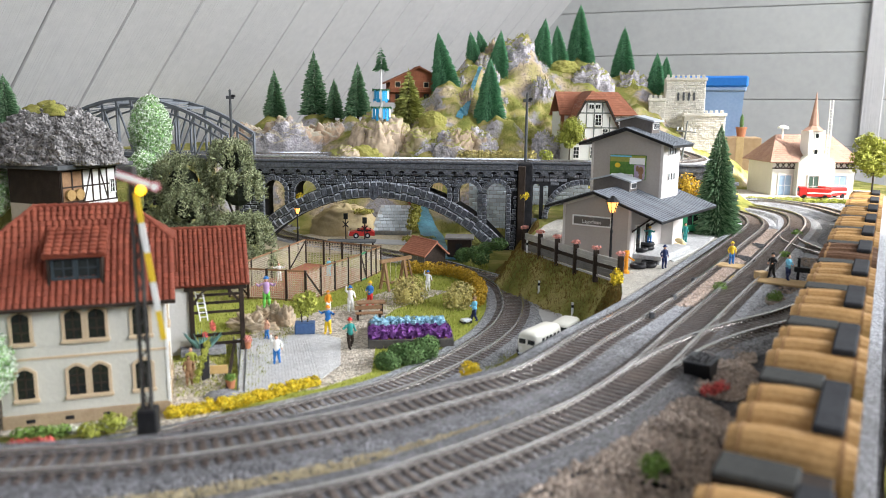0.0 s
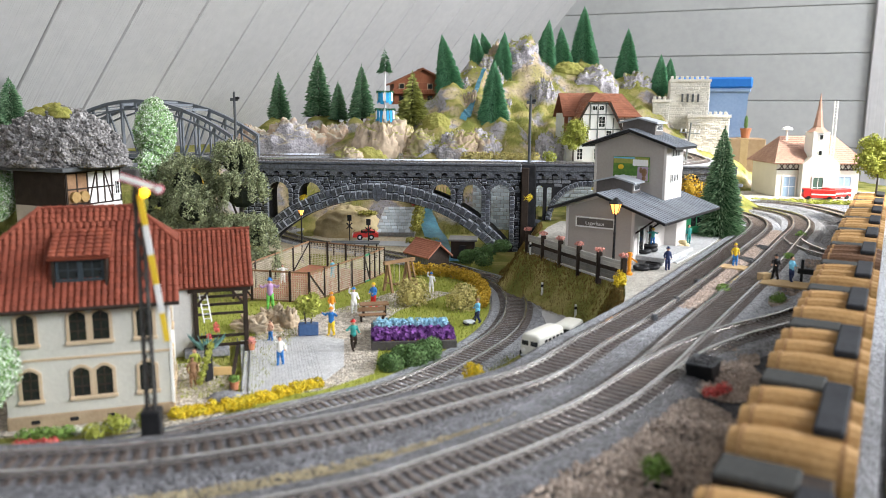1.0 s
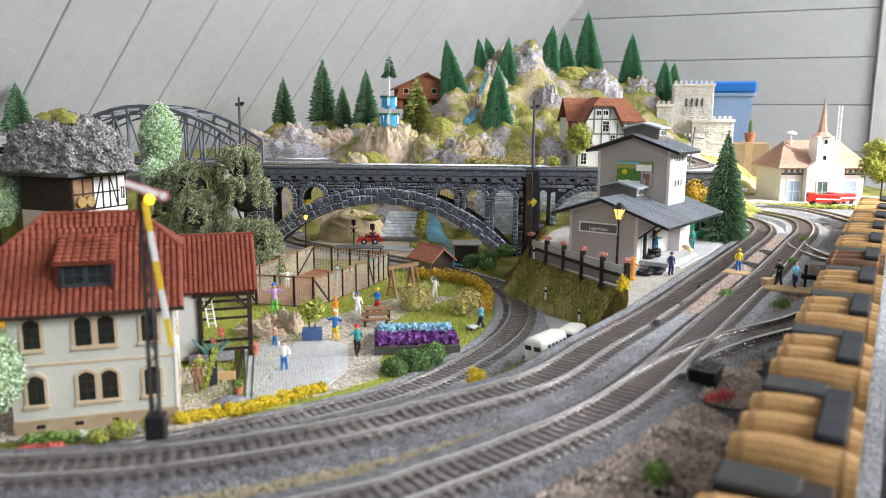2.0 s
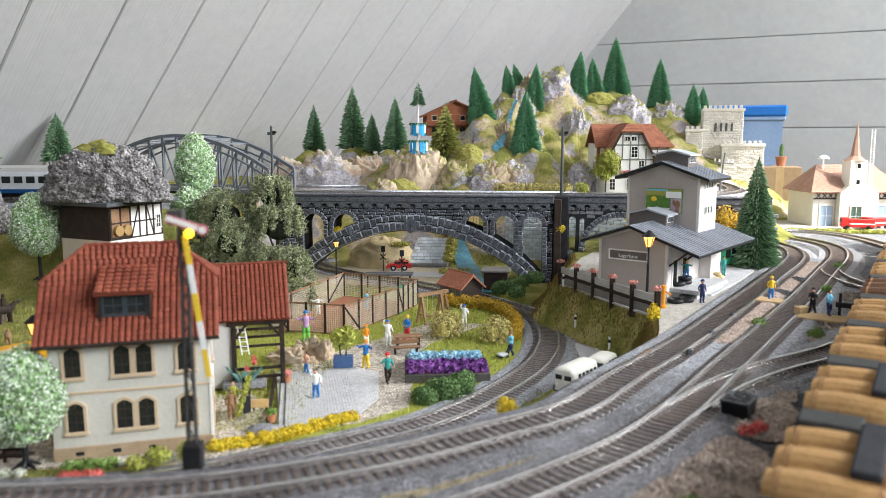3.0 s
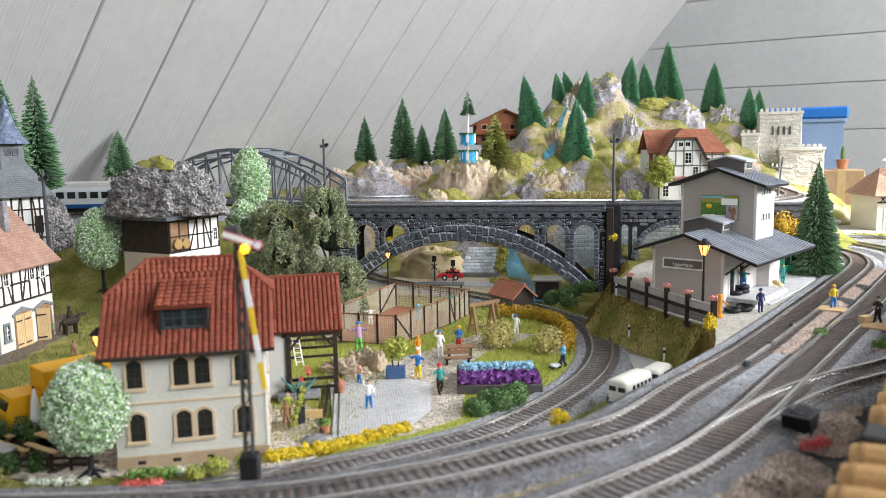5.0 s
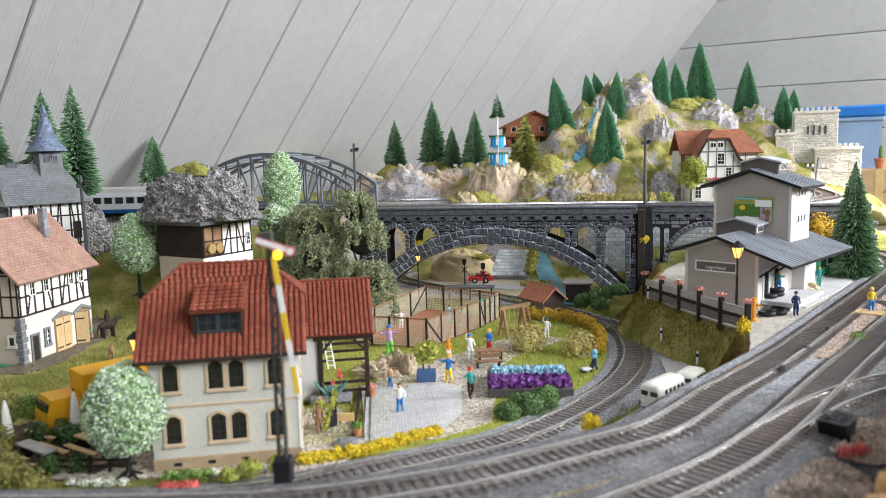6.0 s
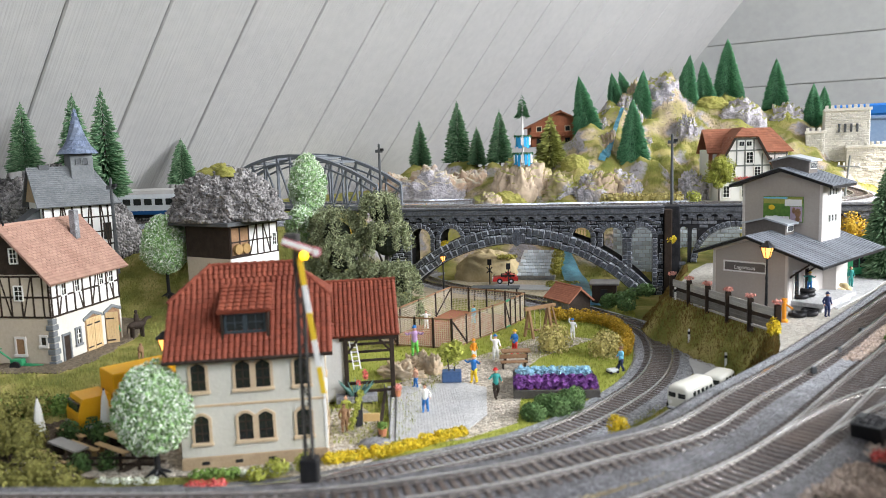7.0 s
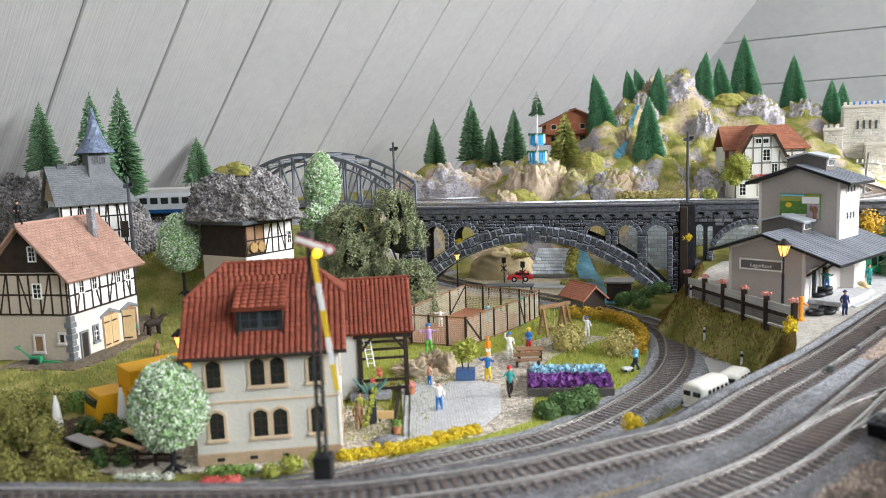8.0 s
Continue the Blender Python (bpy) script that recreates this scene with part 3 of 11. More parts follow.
T0 = smooth_path([(-34, 31.5, -4), (-18, 35.0, -4), (-12, 38.1, -4), (-6, 42.2, -4), (-2.85, 44.8, -4), (0.7, 49.5, -4), (4.2, 56.2, -4), (5.9, 62.5, -4),
                  (6.3, 68.2, -4), (5.9, 72.8, -4), (4.4, 76.3, -4), (1.8, 80.0, -4), (-1.8, 84.6, -4), (-8, 90.5, -4), (-18, 98, -4), (-24, 107, -4), (-20, 114, -4)])
DECK = 6.1
TV = smooth_path([(-56, 115, DECK + 0.35), (-26, 101, DECK + 0.35), (9, 98.5, DECK + 0.35), (20, 95.5, DECK + 0.35), (28, 97.5, DECK + 0.35), (34, 104, DECK + 0.35), (37, 116, DECK + 0.35), (39, 134, DECK + 0.35)])
TB = smooth_path([(-57.5, 117.5, 5.8), (-51, 120, 6.0), (-41, 119.5, 6.0), (-30, 118, 6.0), (-20, 118.5, 6.0), (-13.5, 120.5, 6.0), (-9.5, 123.5, 6.0)])
TC = smooth_path([(-72, 92.6, 5.4), (-64, 94.8, 5.4), (-52, 95.6, 5.4), (-40, 96.4, 5.4), (-36, 96.6, 5.4)])
YARD = [(12.3, 51.0), (13.0, 54.0), (14.2, 60.2), (10.6, 66.7), (7.4, 72.6), (8.8, 79.5), (11.2, 88), (12.4, 100), (12.4, 130)]

t1x, t1y = np.array([p.x for p in T1]), np.array([p.y for p in T1])
tbx, tby, tbz = (np.array([p[k] for p in TB + TC]) for k in range(3))


def left_of_main(x, y):
    """How far a place lies to the left of the main track; negative on its right."""
    d = (t1x - x) ** 2 + (t1y - y) ** 2
    i = int(d.argmin())
    j = min(max(i, 1), len(t1x) - 2)
    dx, dy = t1x[j + 1] - t1x[j - 1], t1y[j + 1] - t1y[j - 1]
    return math.copysign(math.sqrt(d[i]), dx * (y - t1y[j]) - dy * (x - t1x[j]))


def left_of_yard(x, y):
    """Distance to the left of the edge of the raised goods yard."""
    best, sign = 1e9, 1
    for (ax, ay), (bx, by) in zip(YARD, YARD[1:]):
        dx, dy = bx - ax, by - ay
        t = min(1, max(0, ((x - ax) * dx + (y - ay) * dy) / (dx * dx + dy * dy)))
        d = math.hypot(x - ax - t * dx, y - ay - t * dy)
        if d < best:
            best, sign = d, 1 if dx * (y - ay) - dy * (x - ax) > 0 else -1
    return best * sign


FIRS = [(-32.3, 148, 10.4, 9.4), (-23.4, 140, 11.1, 11.6), (-19.4, 137, 10.6, 7.2), (-14.9, 134, 10.8, 9.7), (0.4, 138, 15.8, 10.3), (5.6, 147, 20.9, 6.2),
        (8.0, 150, 21.5, 6.3), (9.8, 145, 16.7, 10.5), (7.6, 130, 10.5, 10.8), (17.9, 149, 19.2, 10.7), (22.1, 151, 19.6, 9.2), (26.7, 156, 21.8, 11.5),
        (28.2, 157, 20.9, 8.0), (35.1, 154, 20.2, 8.7), (40.1, 148, 14.7, 8.9), (43.0, 152, 18.6, 4.6)]
# other high ledges: plan place, height, steepness
LEDGES = [(14, 149, 25.6, 1.7), (-10.2, 126, 11.8, 1.5), (-4, 138.5, 14.6, 1.0), (29, 150, 20.4, 1.2), (36.5, 151, 19.0, 1.6), (22, 121, 4.8, 0.5)]


def ground_height(x, y):
    d = min(left_of_main(x, y) - 2.3, left_of_yard(x, y) if y > 48 else 99)
    z = -0.75 - 3.75 * smoothstep(0, 2.8, d)
    low = smoothstep(0, 2.8, d)
    left = smoothstep(-27, -37, x) * smoothstep(38, 48, y)
    z += 1.8 * left * low
    z += 6.6 * smoothstep(72, 92, y - 0.25 * (x + 40)) * smoothstep(-24, -36, x)
    back = smoothstep(106, 117.5, y + 0.12 * x) * smoothstep(-45, -20, x) * smoothstep(46, 38, x)
    z += (4.6 - z) * back
    if y > 100:
        crag = rough_noise(x, y, 3, 0.10, 5)
        fine = rough_noise(x, y, 9, 0.33, 4)
        top = 4.6
        for a, b, c, _ in FIRS:
            d = math.hypot(x - a, (y - b) * (0.62 if y < b else 1.0))
            top = max(top, c + 0.25 - (0.95 + 0.25 * crag) * max(0.0, d - 1.7) ** 1.02)
        for a, b, c, s in LEDGES:
            top = max(top, c - s * max(0.0, math.hypot(x - a, y - b) - 2.0))
        lift = (top - 4.6) * smoothstep(104, 116, y)
        z += lift + crag * min(2.0, 0.14 * lift + 0.3 * back) + fine * min(1.7, 0.17 * lift + 0.35 * back)
    z += 0.10 * rough_noise(x, y, 0, 0.35, 3) * (low if y < 100 else 1)
    if y > 79 and x < -8:
        near = (tbx - x) ** 2 + (tby - y) ** 2
        i = int(near.argmin())
        z += (float(tbz[i]) - 0.97 - z) * smoothstep(6.0, 3.2, math.sqrt(near[i]))
    return z


def terrain_material():
    """Flock grass on what is flat, plaster rock on what is steep, with patches of both."""
    m = bpy.data.materials.new("model_landscape")
    m.use_nodes = True
    nt = m.node_tree
    bs = nt.nodes["Principled BSDF"]
    bs.inputs["Roughness"].default_value = 0.95
    bs.inputs["Specular IOR Level"].default_value = 0.12
    tc = nt.nodes.new("ShaderNodeTexCoord")

    def tex(scale, detail=4):
        n = nt.nodes.new("ShaderNodeTexNoise")
        n.inputs["Scale"].default_value, n.inputs["Detail"].default_value = scale, detail
        nt.links.new(tc.outputs["Object"], n.inputs["Vector"])
        return n.outputs["Fac"]

    def ramp(fac, *stops):
        r = nt.nodes.new("ShaderNodeValToRGB")
        el = r.color_ramp.elements
        for i, (pos, col) in enumerate(stops):
            e = el[i] if i < 2 else el.new(pos)
            e.position, e.color = pos, (*col, 1)
        nt.links.new(fac, r.inputs["Fac"])
        return r.outputs["Color"]

    def blend(fac, a, b):
        n = nt.nodes.new("ShaderNodeMix")
        n.data_type = "RGBA"
        nt.links.new(fac, n.inputs["Factor"])
        nt.links.new(a, n.inputs["A"])
        nt.links.new(b, n.inputs["B"])
        return n.outputs["Result"]

    def math_node(op, a, b):
        n = nt.nodes.new("ShaderNodeMath")
        n.operation = op
        for k, x in enumerate((a, b)):
            if isinstance(x, float):
                n.inputs[k].default_value = x
            else:
                nt.links.new(x, n.inputs[k])
        return n.outputs[0]

    grass = ramp(tex(34), (0.34, (0.15, 0.165, 0.04)), (0.52, (0.26, 0.25, 0.07)), (0.66, (0.40, 0.34, 0.13)))
    rock = ramp(tex(13), (0.36, (0.27, 0.26, 0.07)), (0.44, (0.40, 0.34, 0.17)), (0.50, (0.52, 0.41, 0.30)), (0.53, (0.33, 0.31, 0.33)), (0.74, (0.42, 0.40, 0.42)))
    rock2 = blend(ramp(tex(210), (0.50, (0, 0, 0)), (0.66, (0.75, 0.75, 0.75))), rock, ramp(tex(120), (0.3, (0.10, 0.085, 0.07)), (0.7, (0.34, 0.28, 0.20))))
    geo = nt.nodes.new("ShaderNodeNewGeometry")
    sep = nt.nodes.new("ShaderNodeSeparateXYZ")
    nt.links.new(geo.outputs["Normal"], sep.inputs[0])
    steep = math_node("ADD", math_node("MULTIPLY", sep.outputs["Z"], -1.0), math_node("MULTIPLY", tex(18), 0.55))
    fac = nt.nodes.new("ShaderNodeMapRange")
    fac.inputs["From Min"].default_value, fac.inputs["From Max"].default_value = -0.54, -0.44
    nt.links.new(steep, fac.inputs["Value"])
    place = nt.nodes.new("ShaderNodeSeparateXYZ")
    nt.links.new(tc.outputs["Object"], place.inputs[0])
    hill = nt.nodes.new("ShaderNodeMapRange")
    hill.inputs["From Min"].default_value, hill.inputs["From Max"].default_value = 0.90, 0.96
    nt.links.new(place.outputs["Y"], hill.inputs["Value"])
    only = math_node("MULTIPLY", fac.outputs["Result"], hill.outputs["Result"])
    nt.links.new(blend(only, grass, rock2), bs.inputs["Base Color"])
    bp = nt.nodes.new("ShaderNodeBump")
    bp.inputs["Strength"].default_value, bp.inputs["Distance"].default_value = 0.9, 0.0026
    nt.links.new(math_node("ADD", tex(700, 3), tex(180, 3)), bp.inputs["Height"])
    nt.links.new(bp.outputs["Normal"], bs.inputs["Normal"])
    return m


M["terrain"] = terrain_material()


def make_ground():
    g = Geo()
    xs = list(np.arange(-80, -30, 1.3)) + list(np.arange(-30, 20, 0.7)) + list(np.arange(20, 84, 1.2))
    ys = list(np.arange(3, 40, 1.0)) + list(np.arange(40, 80, 0.75)) + list(np.arange(80, 170, 0.85))
    for y in ys:
        for x in xs:
            g.v.append((x, y, ground_height(x, y)))
    nx = len(xs)
    for j in range(len(ys) - 1):
        for i in range(nx - 1):
            a = j * nx + i
            corners = [g.v[q] for q in (a, a + 1, a + nx + 1, a + nx)]
            if all(UY * p[0] - UX * p[1] > SLOPE_FOOT + p[2] / SLOPE + 2.5 for p in corners):
                g.f.append((a, a + 1, a + nx + 1, a + nx))
    solid("ground", g, "terrain", "model landscape of flock grass and plaster rock", "ground", kind="structure", smooth=True, mend=False)
    base = Geo().prism([(-80, 1), (84, 1), (84, 172), (-52, 172), (-80, 105)], -14, -8.0, "z")
    solid("baseboard", base, "timber_pale", "wooden baseboard that carries the model layout", "board", kind="structure")


make_ground()


def floor_sheet(name, outline, z, material, label, category, thick=0.12):
    """A thin laid surface with an outline in the plan."""
    return solid(name, Geo().prism(outline, z - thick, z, "z"), material, label, category, kind="structure")


# ---- tracks: ballast, two rails and every sleeper ----
M["rail_web"] = mat("brown_rail_web", (0.36, 0.33, 0.31), (0.58, 0.55, 0.53), 200, 0.24, 0.15, metal=0.85)


def sleeper_with_chairs():
    """A sleeper with the cast chairs that hold both rails."""
    g = Geo().box(-1.45, 1.45, -0.13, 0.13, -0.42, -0.245, 0.03)
    wood = len(g.f)
    for x in (-1.0, -0.72, 0.72, 1.0):
        g.box(x - 0.06, x + 0.06, -0.08, 0.08, -0.255, -0.165)
    me = g.mesh("sleeper", M["sleeper"])
    me.materials.append(M["chair"])
    for i, f in enumerate(me.polygons):
        f.material_index = 0 if i < wood else 1
    return me


M["chair"] = vary(mat("grey_rail_chair", (0.09, 0.075, 0.068), (0.17, 0.15, 0.14), 150, 0.4, 0.3, 900, spec=0.6), 0.2)
sleeper_mesh = sleeper_with_chairs()


def railway_track(name, path, label, gauge=0.86, bed=2.1, drop=0.72, sleepers=True, first=0, last=10 ** 6, low=0.0):
    path = [p - Vector((0, 0, low)) for p in path]
    t = thing(name, label, "track", group="tracks")
    if bed:
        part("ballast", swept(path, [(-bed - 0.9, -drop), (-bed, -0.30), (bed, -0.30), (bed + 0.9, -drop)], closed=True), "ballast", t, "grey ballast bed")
    for s in (-gauge, gauge):
        prof = [(s - 0.12, -0.25), (s - 0.12, -0.20), (s - 0.045, -0.17), (s - 0.05, -0.08), (s - 0.085, -0.06), (s - 0.075, 0.0), (s + 0.075, 0.0), (s + 0.085, -0.06), (s + 0.05, -0.08), (s + 0.045, -0.17), (s + 0.12, -0.20), (s + 0.12, -0.25)]
        rail = part("rail", swept(path[::2] + ([path[-1]] if len(path) % 2 == 0 else []), prof), "rail", t, "worn metal rail")
        rail.data.materials.append(M["rail_web"])
        for f in rail.data.polygons:
            f.material_index = 0 if f.index % len(prof) in (4, 5, 6) else 1
    if sleepers:
        ev = smooth_path([tuple(p) for p in path[::6]], 0.5)
        sd = sides(ev)
        for i, (p, s) in enumerate(zip(ev, sd)):
            if first <= i < last:
                ob = new("sleeper", sleeper_mesh)
                ob.parent = t
                ob.matrix_basis = pose(p.x * CM, p.y * CM, p.z * CM, 0, 0, math.degrees(math.atan2(s.y, s.x)))
    return t


railway_track("railway_track", T1, "curved main track on a grey ballast bank", drop=0.9)
railway_track("railway_track", T2, "second main track with brown sleepers on ballast", drop=0.88, low=0.012)
railway_track("railway_track", T0, "lower branch track curving round the park")
railway_track("railway_track", T3, "siding track leaving the main track", drop=0.7, low=0.05)
railway_track("railway_track", T4, "short connecting track in the yard", drop=0.62, low=0.085)
railway_track("railway_track", T5, "far curved track before the white town hall", drop=0.64, low=0.03)
railway_track("railway_track", T6, "siding track under the barrel wagons", bed=2.0, drop=0.66, low=0.115)
railway_track("railway_track", TV, "track over the stone viaduct", bed=1.75, drop=0.5)
railway_track("railway_track", TB, "track along the back of the layout", bed=2.1, drop=0.9)
railway_track("railway_track", TC, "track behind the rock barn and the chapel", bed=2.1, drop=0.9)


# ---- the stone viaduct ----
def rough_stone(proud, seed, back=0.1):
    """One hewn stone of unit width and height: a rough cushion towards -y."""
    rnd = random.Random(seed)
    g, nx, nz = Geo(), 5, 4
    for j in range(nz):
        for i in range(nx):
            edge = i in (0, nx - 1) or j in (0, nz - 1)
            x, z = -0.5 + i / (nx - 1), -0.5 + j / (nz - 1)
            if edge:
                g.v.append((x * rnd.uniform(0.94, 1.0), 0.0, z * rnd.uniform(0.92, 1.0)))
            else:
                g.v.append((x * 1.56 + rnd.uniform(-0.05, 0.05), -proud * rnd.uniform(0.75, 1.25), z * 2.0 + rnd.uniform(-0.07, 0.07)))
    for j in range(nz - 1):
        for i in range(nx - 1):
            a = j * nx + i
            g.f.append((a, a + 1, a + nx + 1, a + nx))
    rim_ids = [*range(nx), *[j * nx + nx - 1 for j in range(1, nz)], *[(nz - 1) * nx + i for i in range(nx - 2, -1, -1)], *[j * nx for j in range(nz - 2, 0, -1)]]
    n0 = len(g.v)
    for k in rim_ids:
        x, _, z = g.v[k]
        g.v.append((x, back, z))
    m = len(rim_ids)
    for k in range(m):
        g.f.append((rim_ids[(k + 1) % m], rim_ids[k], n0 + k, n0 + (k + 1) % m))
    return g


def stone_mesh(name, proud, seed, back=0.1):
    """A hewn stone: dark face, edges rubbed lighter."""
    me = rough_stone(proud, seed, back).mesh(name, M["stone"])
    me.materials.append(M["stone_edge"])
    for f in me.polygons:
        c = f.center
        f.material_index = 1 if abs(f.normal.y) < 0.95 and c.y < 0.0 else 0
    return me


def corbel_arch():
    """A length of the parapet's frieze with one round hollow below."""
    arc = [(0.835 - 0.44 * math.cos(math.pi * i / 8), -1.42 + 0.5 * math.sin(math.pi * i / 8)) for i in range(9)]
    return [(0.0, -1.42), *arc, (1.67, -1.42), (1.67, -0.72), (0.0, -0.72)]



def viaduct():
    """Big segmental arch with small spandrel openings, then a second arch beyond a pier."""
    v = thing("viaduct", "dark grey stone railway viaduct with one wide arch", "viaduct", x=-26.0, y=97.6, z=0, rz=-4.0)
    L, R, T = 0.0, 35.2, DECK             # first bridge from x = 0 to 35.2
    D0, D1 = -1.9, 1.9
    ac, ar, sp = 17.55, 19.56, -17.83     # wide arch: middle, radius, centre height

    def arch_z(x):
        return sp + math.sqrt(max(0.0, ar * ar - (x - ac) ** 2))

    thick, half, HEAD = 2.1, 14.6, 3.75
    holes = [(3.67, 6.28), (7.61, 10.34), (24.43, 26.68), (28.07, 30.44), (31.54, 33.95)]    # round-headed openings

    def ring_z(x):
        return sp + math.sqrt(max(0.0, (ar + thick) ** 2 - (x - ac) ** 2)) if abs(x - ac) < 17.3 else -9.0

    def opening(x):
        for a, b in holes:
            if a < x < b:
                r = (b - a) / 2
                top = HEAD
                return top - r + math.sqrt(max(0, r * r - (x - (a + b) / 2) ** 2))
        return None

    def soffit(x):
        """Underside of the solid wall over the openings at x, and its foot."""
        z = arch_z(x)
        return z if abs(x - ac) < half else -5.0

    wall = Geo()
    n = 300
    xs = [L + (R - L) * i / n for i in range(n + 1)]
    for a, b in zip(xs, xs[1:]):
        m = (a + b) / 2
        lowa, lowb = soffit(a), soffit(b)
        if abs(m - ac) > half:
            lowa = lowb = -5.0
        o = opening(m)
        ring = max(-5.0, ring_z(m))
        segs = []
        if o is None or o < ring + 0.1:
            segs.append((lowa, lowb, T, T))
        else:
            if ring > -4.9:
                segs.append((lowa, lowb, ring, ring))
            segs.append((o, o, T, T))
        for z0a, z0b, z1a, z1b in segs:
            wall.add([(a, D0, z0a), (b, D0, z0b), (b, D0, z1b), (a, D0, z1a), (a, D1, z0a), (b, D1, z0b), (b, D1, z1b), (a, D1, z1a)],
                     [(0, 1, 2, 3), (5, 4, 7, 6), (0, 4, 5, 1), (3, 2, 6, 7), (0, 3, 7, 4), (1, 5, 6, 2)])
    part("wall", wall, "stone_back", v, "dark mortar behind the stones", mend=False)
    # facing stones
    rnd = random.Random(4)

    def free(x0, x1, z0, z1):
        for x in np.linspace(x0, x1, 4):
            ring = ring_z(x)
            if z1 < ring + 0.04 or 0.5 * (z0 + z1) < ring - 0.3:
                return False
            for a, b in holes:
                if a - 0.04 < x < b + 0.04:
                    r = (b - a) / 2 + 0.04
                    top = HEAD - (b - a) / 2 + math.sqrt(max(0, r * r - (x - (a + b) / 2) ** 2))
                    if z0 < top:
                        return False
        return True

    kinds = [stone_mesh("stone", p, 60 + i) for i, p in enumerate((0.12, 0.16, 0.2, 0.24, 0.18, 0.27))]
    z, count = T - 1.2, 0
    while z > -4.9:
        h = rnd.uniform(0.36, 0.58)
        z -= h
        x = L + rnd.uniform(0, 0.3)
        while x < R - 0.2:
            w = min(rnd.uniform(0.5, 1.2), R - x)
            if free(x, x + w, z, z + h):
                ob = new("stone", rnd.choice(kinds))
                ob.parent = v
                ob.matrix_basis = pose((x + w / 2) * CM, (D0 + rnd.uniform(-0.08, 0.04)) * CM, (z + h / 2 + rnd.uniform(-0.05, 0.05)) * CM, 0, rnd.uniform(-4, 4), rnd.uniform(-3, 3)) @ Matrix.Diagonal((w - 0.07, 1, h * rnd.uniform(0.8, 1.05) - 0.05, 1))
                count += 1
            x += w
    # voussoirs of the wide arch, two rows
    wedges = [stone_mesh("arch_stone", 0.2 + 0.03 * i, 80 + i, 0.3) for i in range(5)]
    a0 = math.acos(half / ar)
    steps = 45
    for i in range(steps):
        t = a0 + (math.pi - 2 * a0) * (i + 0.5) / steps
        cut_at = rnd.uniform(0.85, 1.4)
        for r0, r1 in ((0.02, cut_at), (cut_at, 2.12)):
            rr, tall = ar + (r0 + r1) / 2, r1 - r0
            x, zz = ac + rr * math.cos(t), sp + rr * math.sin(t)
            ob = new("arch_stone", rnd.choice(wedges))
            ob.parent = v
            ob.matrix_basis = pose(x * CM, (D0 - 0.16 + rnd.uniform(-0.05, 0.05)) * CM, zz * CM, 0, 90 - math.degrees(t), 0) @ Matrix.Diagonal((0.75, 1, tall - 0.08, 1))
    crest = part("keystone_shield", Geo().prism([(ac - 0.62, T - 2.9), (ac - 0.62, T - 4.0), (ac - 0.3, T - 4.45), (ac, T - 4.6), (ac + 0.3, T - 4.45), (ac + 0.62, T - 4.0), (ac + 0.62, T - 2.9)], D0 - 0.52, D0 - 0.2, "y"), "stone", v, "small dark shield over the arch")
    part("shield_cross", Geo().box(ac - 0.11, ac + 0.11, D0 - 0.6, D0 - 0.5, T - 4.2, T - 3.1, 0.03).box(ac - 0.38, ac + 0.38, D0 - 0.58, D0 - 0.49, T - 3.75, T - 3.53, 0.03), "stone", crest)
    # stones round the openings
    rim = stone_mesh("rim_stone", 0.22, 91, 0.3)
    for a, b in holes:
        c, r = (a + b) / 2, (b - a) / 2 + 0.28
        zc = HEAD - (b - a) / 2
        m = max(7, int(math.pi * r / 0.5))
        for i in range(m):
            t = math.pi * (i + 0.5) / m
            ob = new("rim_stone", rim)
            ob.parent = v
            ob.matrix_basis = pose((c + r * math.cos(t)) * CM, (D0 - 0.12) * CM, (zc + r * math.sin(t)) * CM, 0, 90 - math.degrees(t), 0) @ Matrix.Diagonal((0.5, 1, 0.62, 1))
        for x in (a - 0.28, b + 0.28):
            zz = zc - 0.35
            while zz > max(-4.5, ring_z(x)):
                ob = new("rim_stone", rim)
                ob.parent = v
                ob.matrix_basis = pose(x * CM, (D0 - 0.12 + rnd.uniform(-0.04, 0.04)) * CM, zz * CM, 0, 90, 0) @ Matrix.Diagonal((0.5, 1, 0.62, 1))
                zz -= 0.52
    # cornice with small corbel arches, parapet
    part("cornice", Geo().box(L - 0.1, R + 0.1, D0 - 0.62, D1 + 0.62, T - 0.75, T - 0.02, 0.1), "parapet", v, "rough dark parapet band")
    part("coping", Geo().box(L - 0.1, R + 0.1, D0 - 0.75, D0 - 0.15, T - 0.02, T + 0.28, 0.08), "parapet", v)
    cm = Geo().prism([(x, T + z) for x, z in corbel_arch()], D0 - 0.5, D0 - 0.02, "y").mesh("corbel", M["parapet"])
    x = L - 0.78
    while x < R - 1.3:
        ob = new("corbel", cm)
        ob.parent = v
        ob.location.x = x * CM
        ob.scale.x = 0.968
        x += 1.617
    # pier between the bridges
    pier = Geo()
    pier.box(R + 0.0, R + 1.9, D0 + 0.5, D1, -5, T + 0.1, 0.1)
    part("pier", pier, "stone_back", v, "dark recessed pier")
    post = Geo().box(R + 0.1, R + 1.0, D0 - 0.6, D0 + 0.5, -4.5, T - 0.2, 0.08)
    part("pier_post", post, "timber_dark", v, "dark brown timber post at the pier")
    return v


M["stone_island"] = vary(mat("dark_facing_stone", (0.05, 0.053, 0.062), (0.21, 0.22, 0.25), 180, 0.38, 1.0, 420, fine=600, spec=0.75, depth=0.0015), 0.3, True)
viaduct()


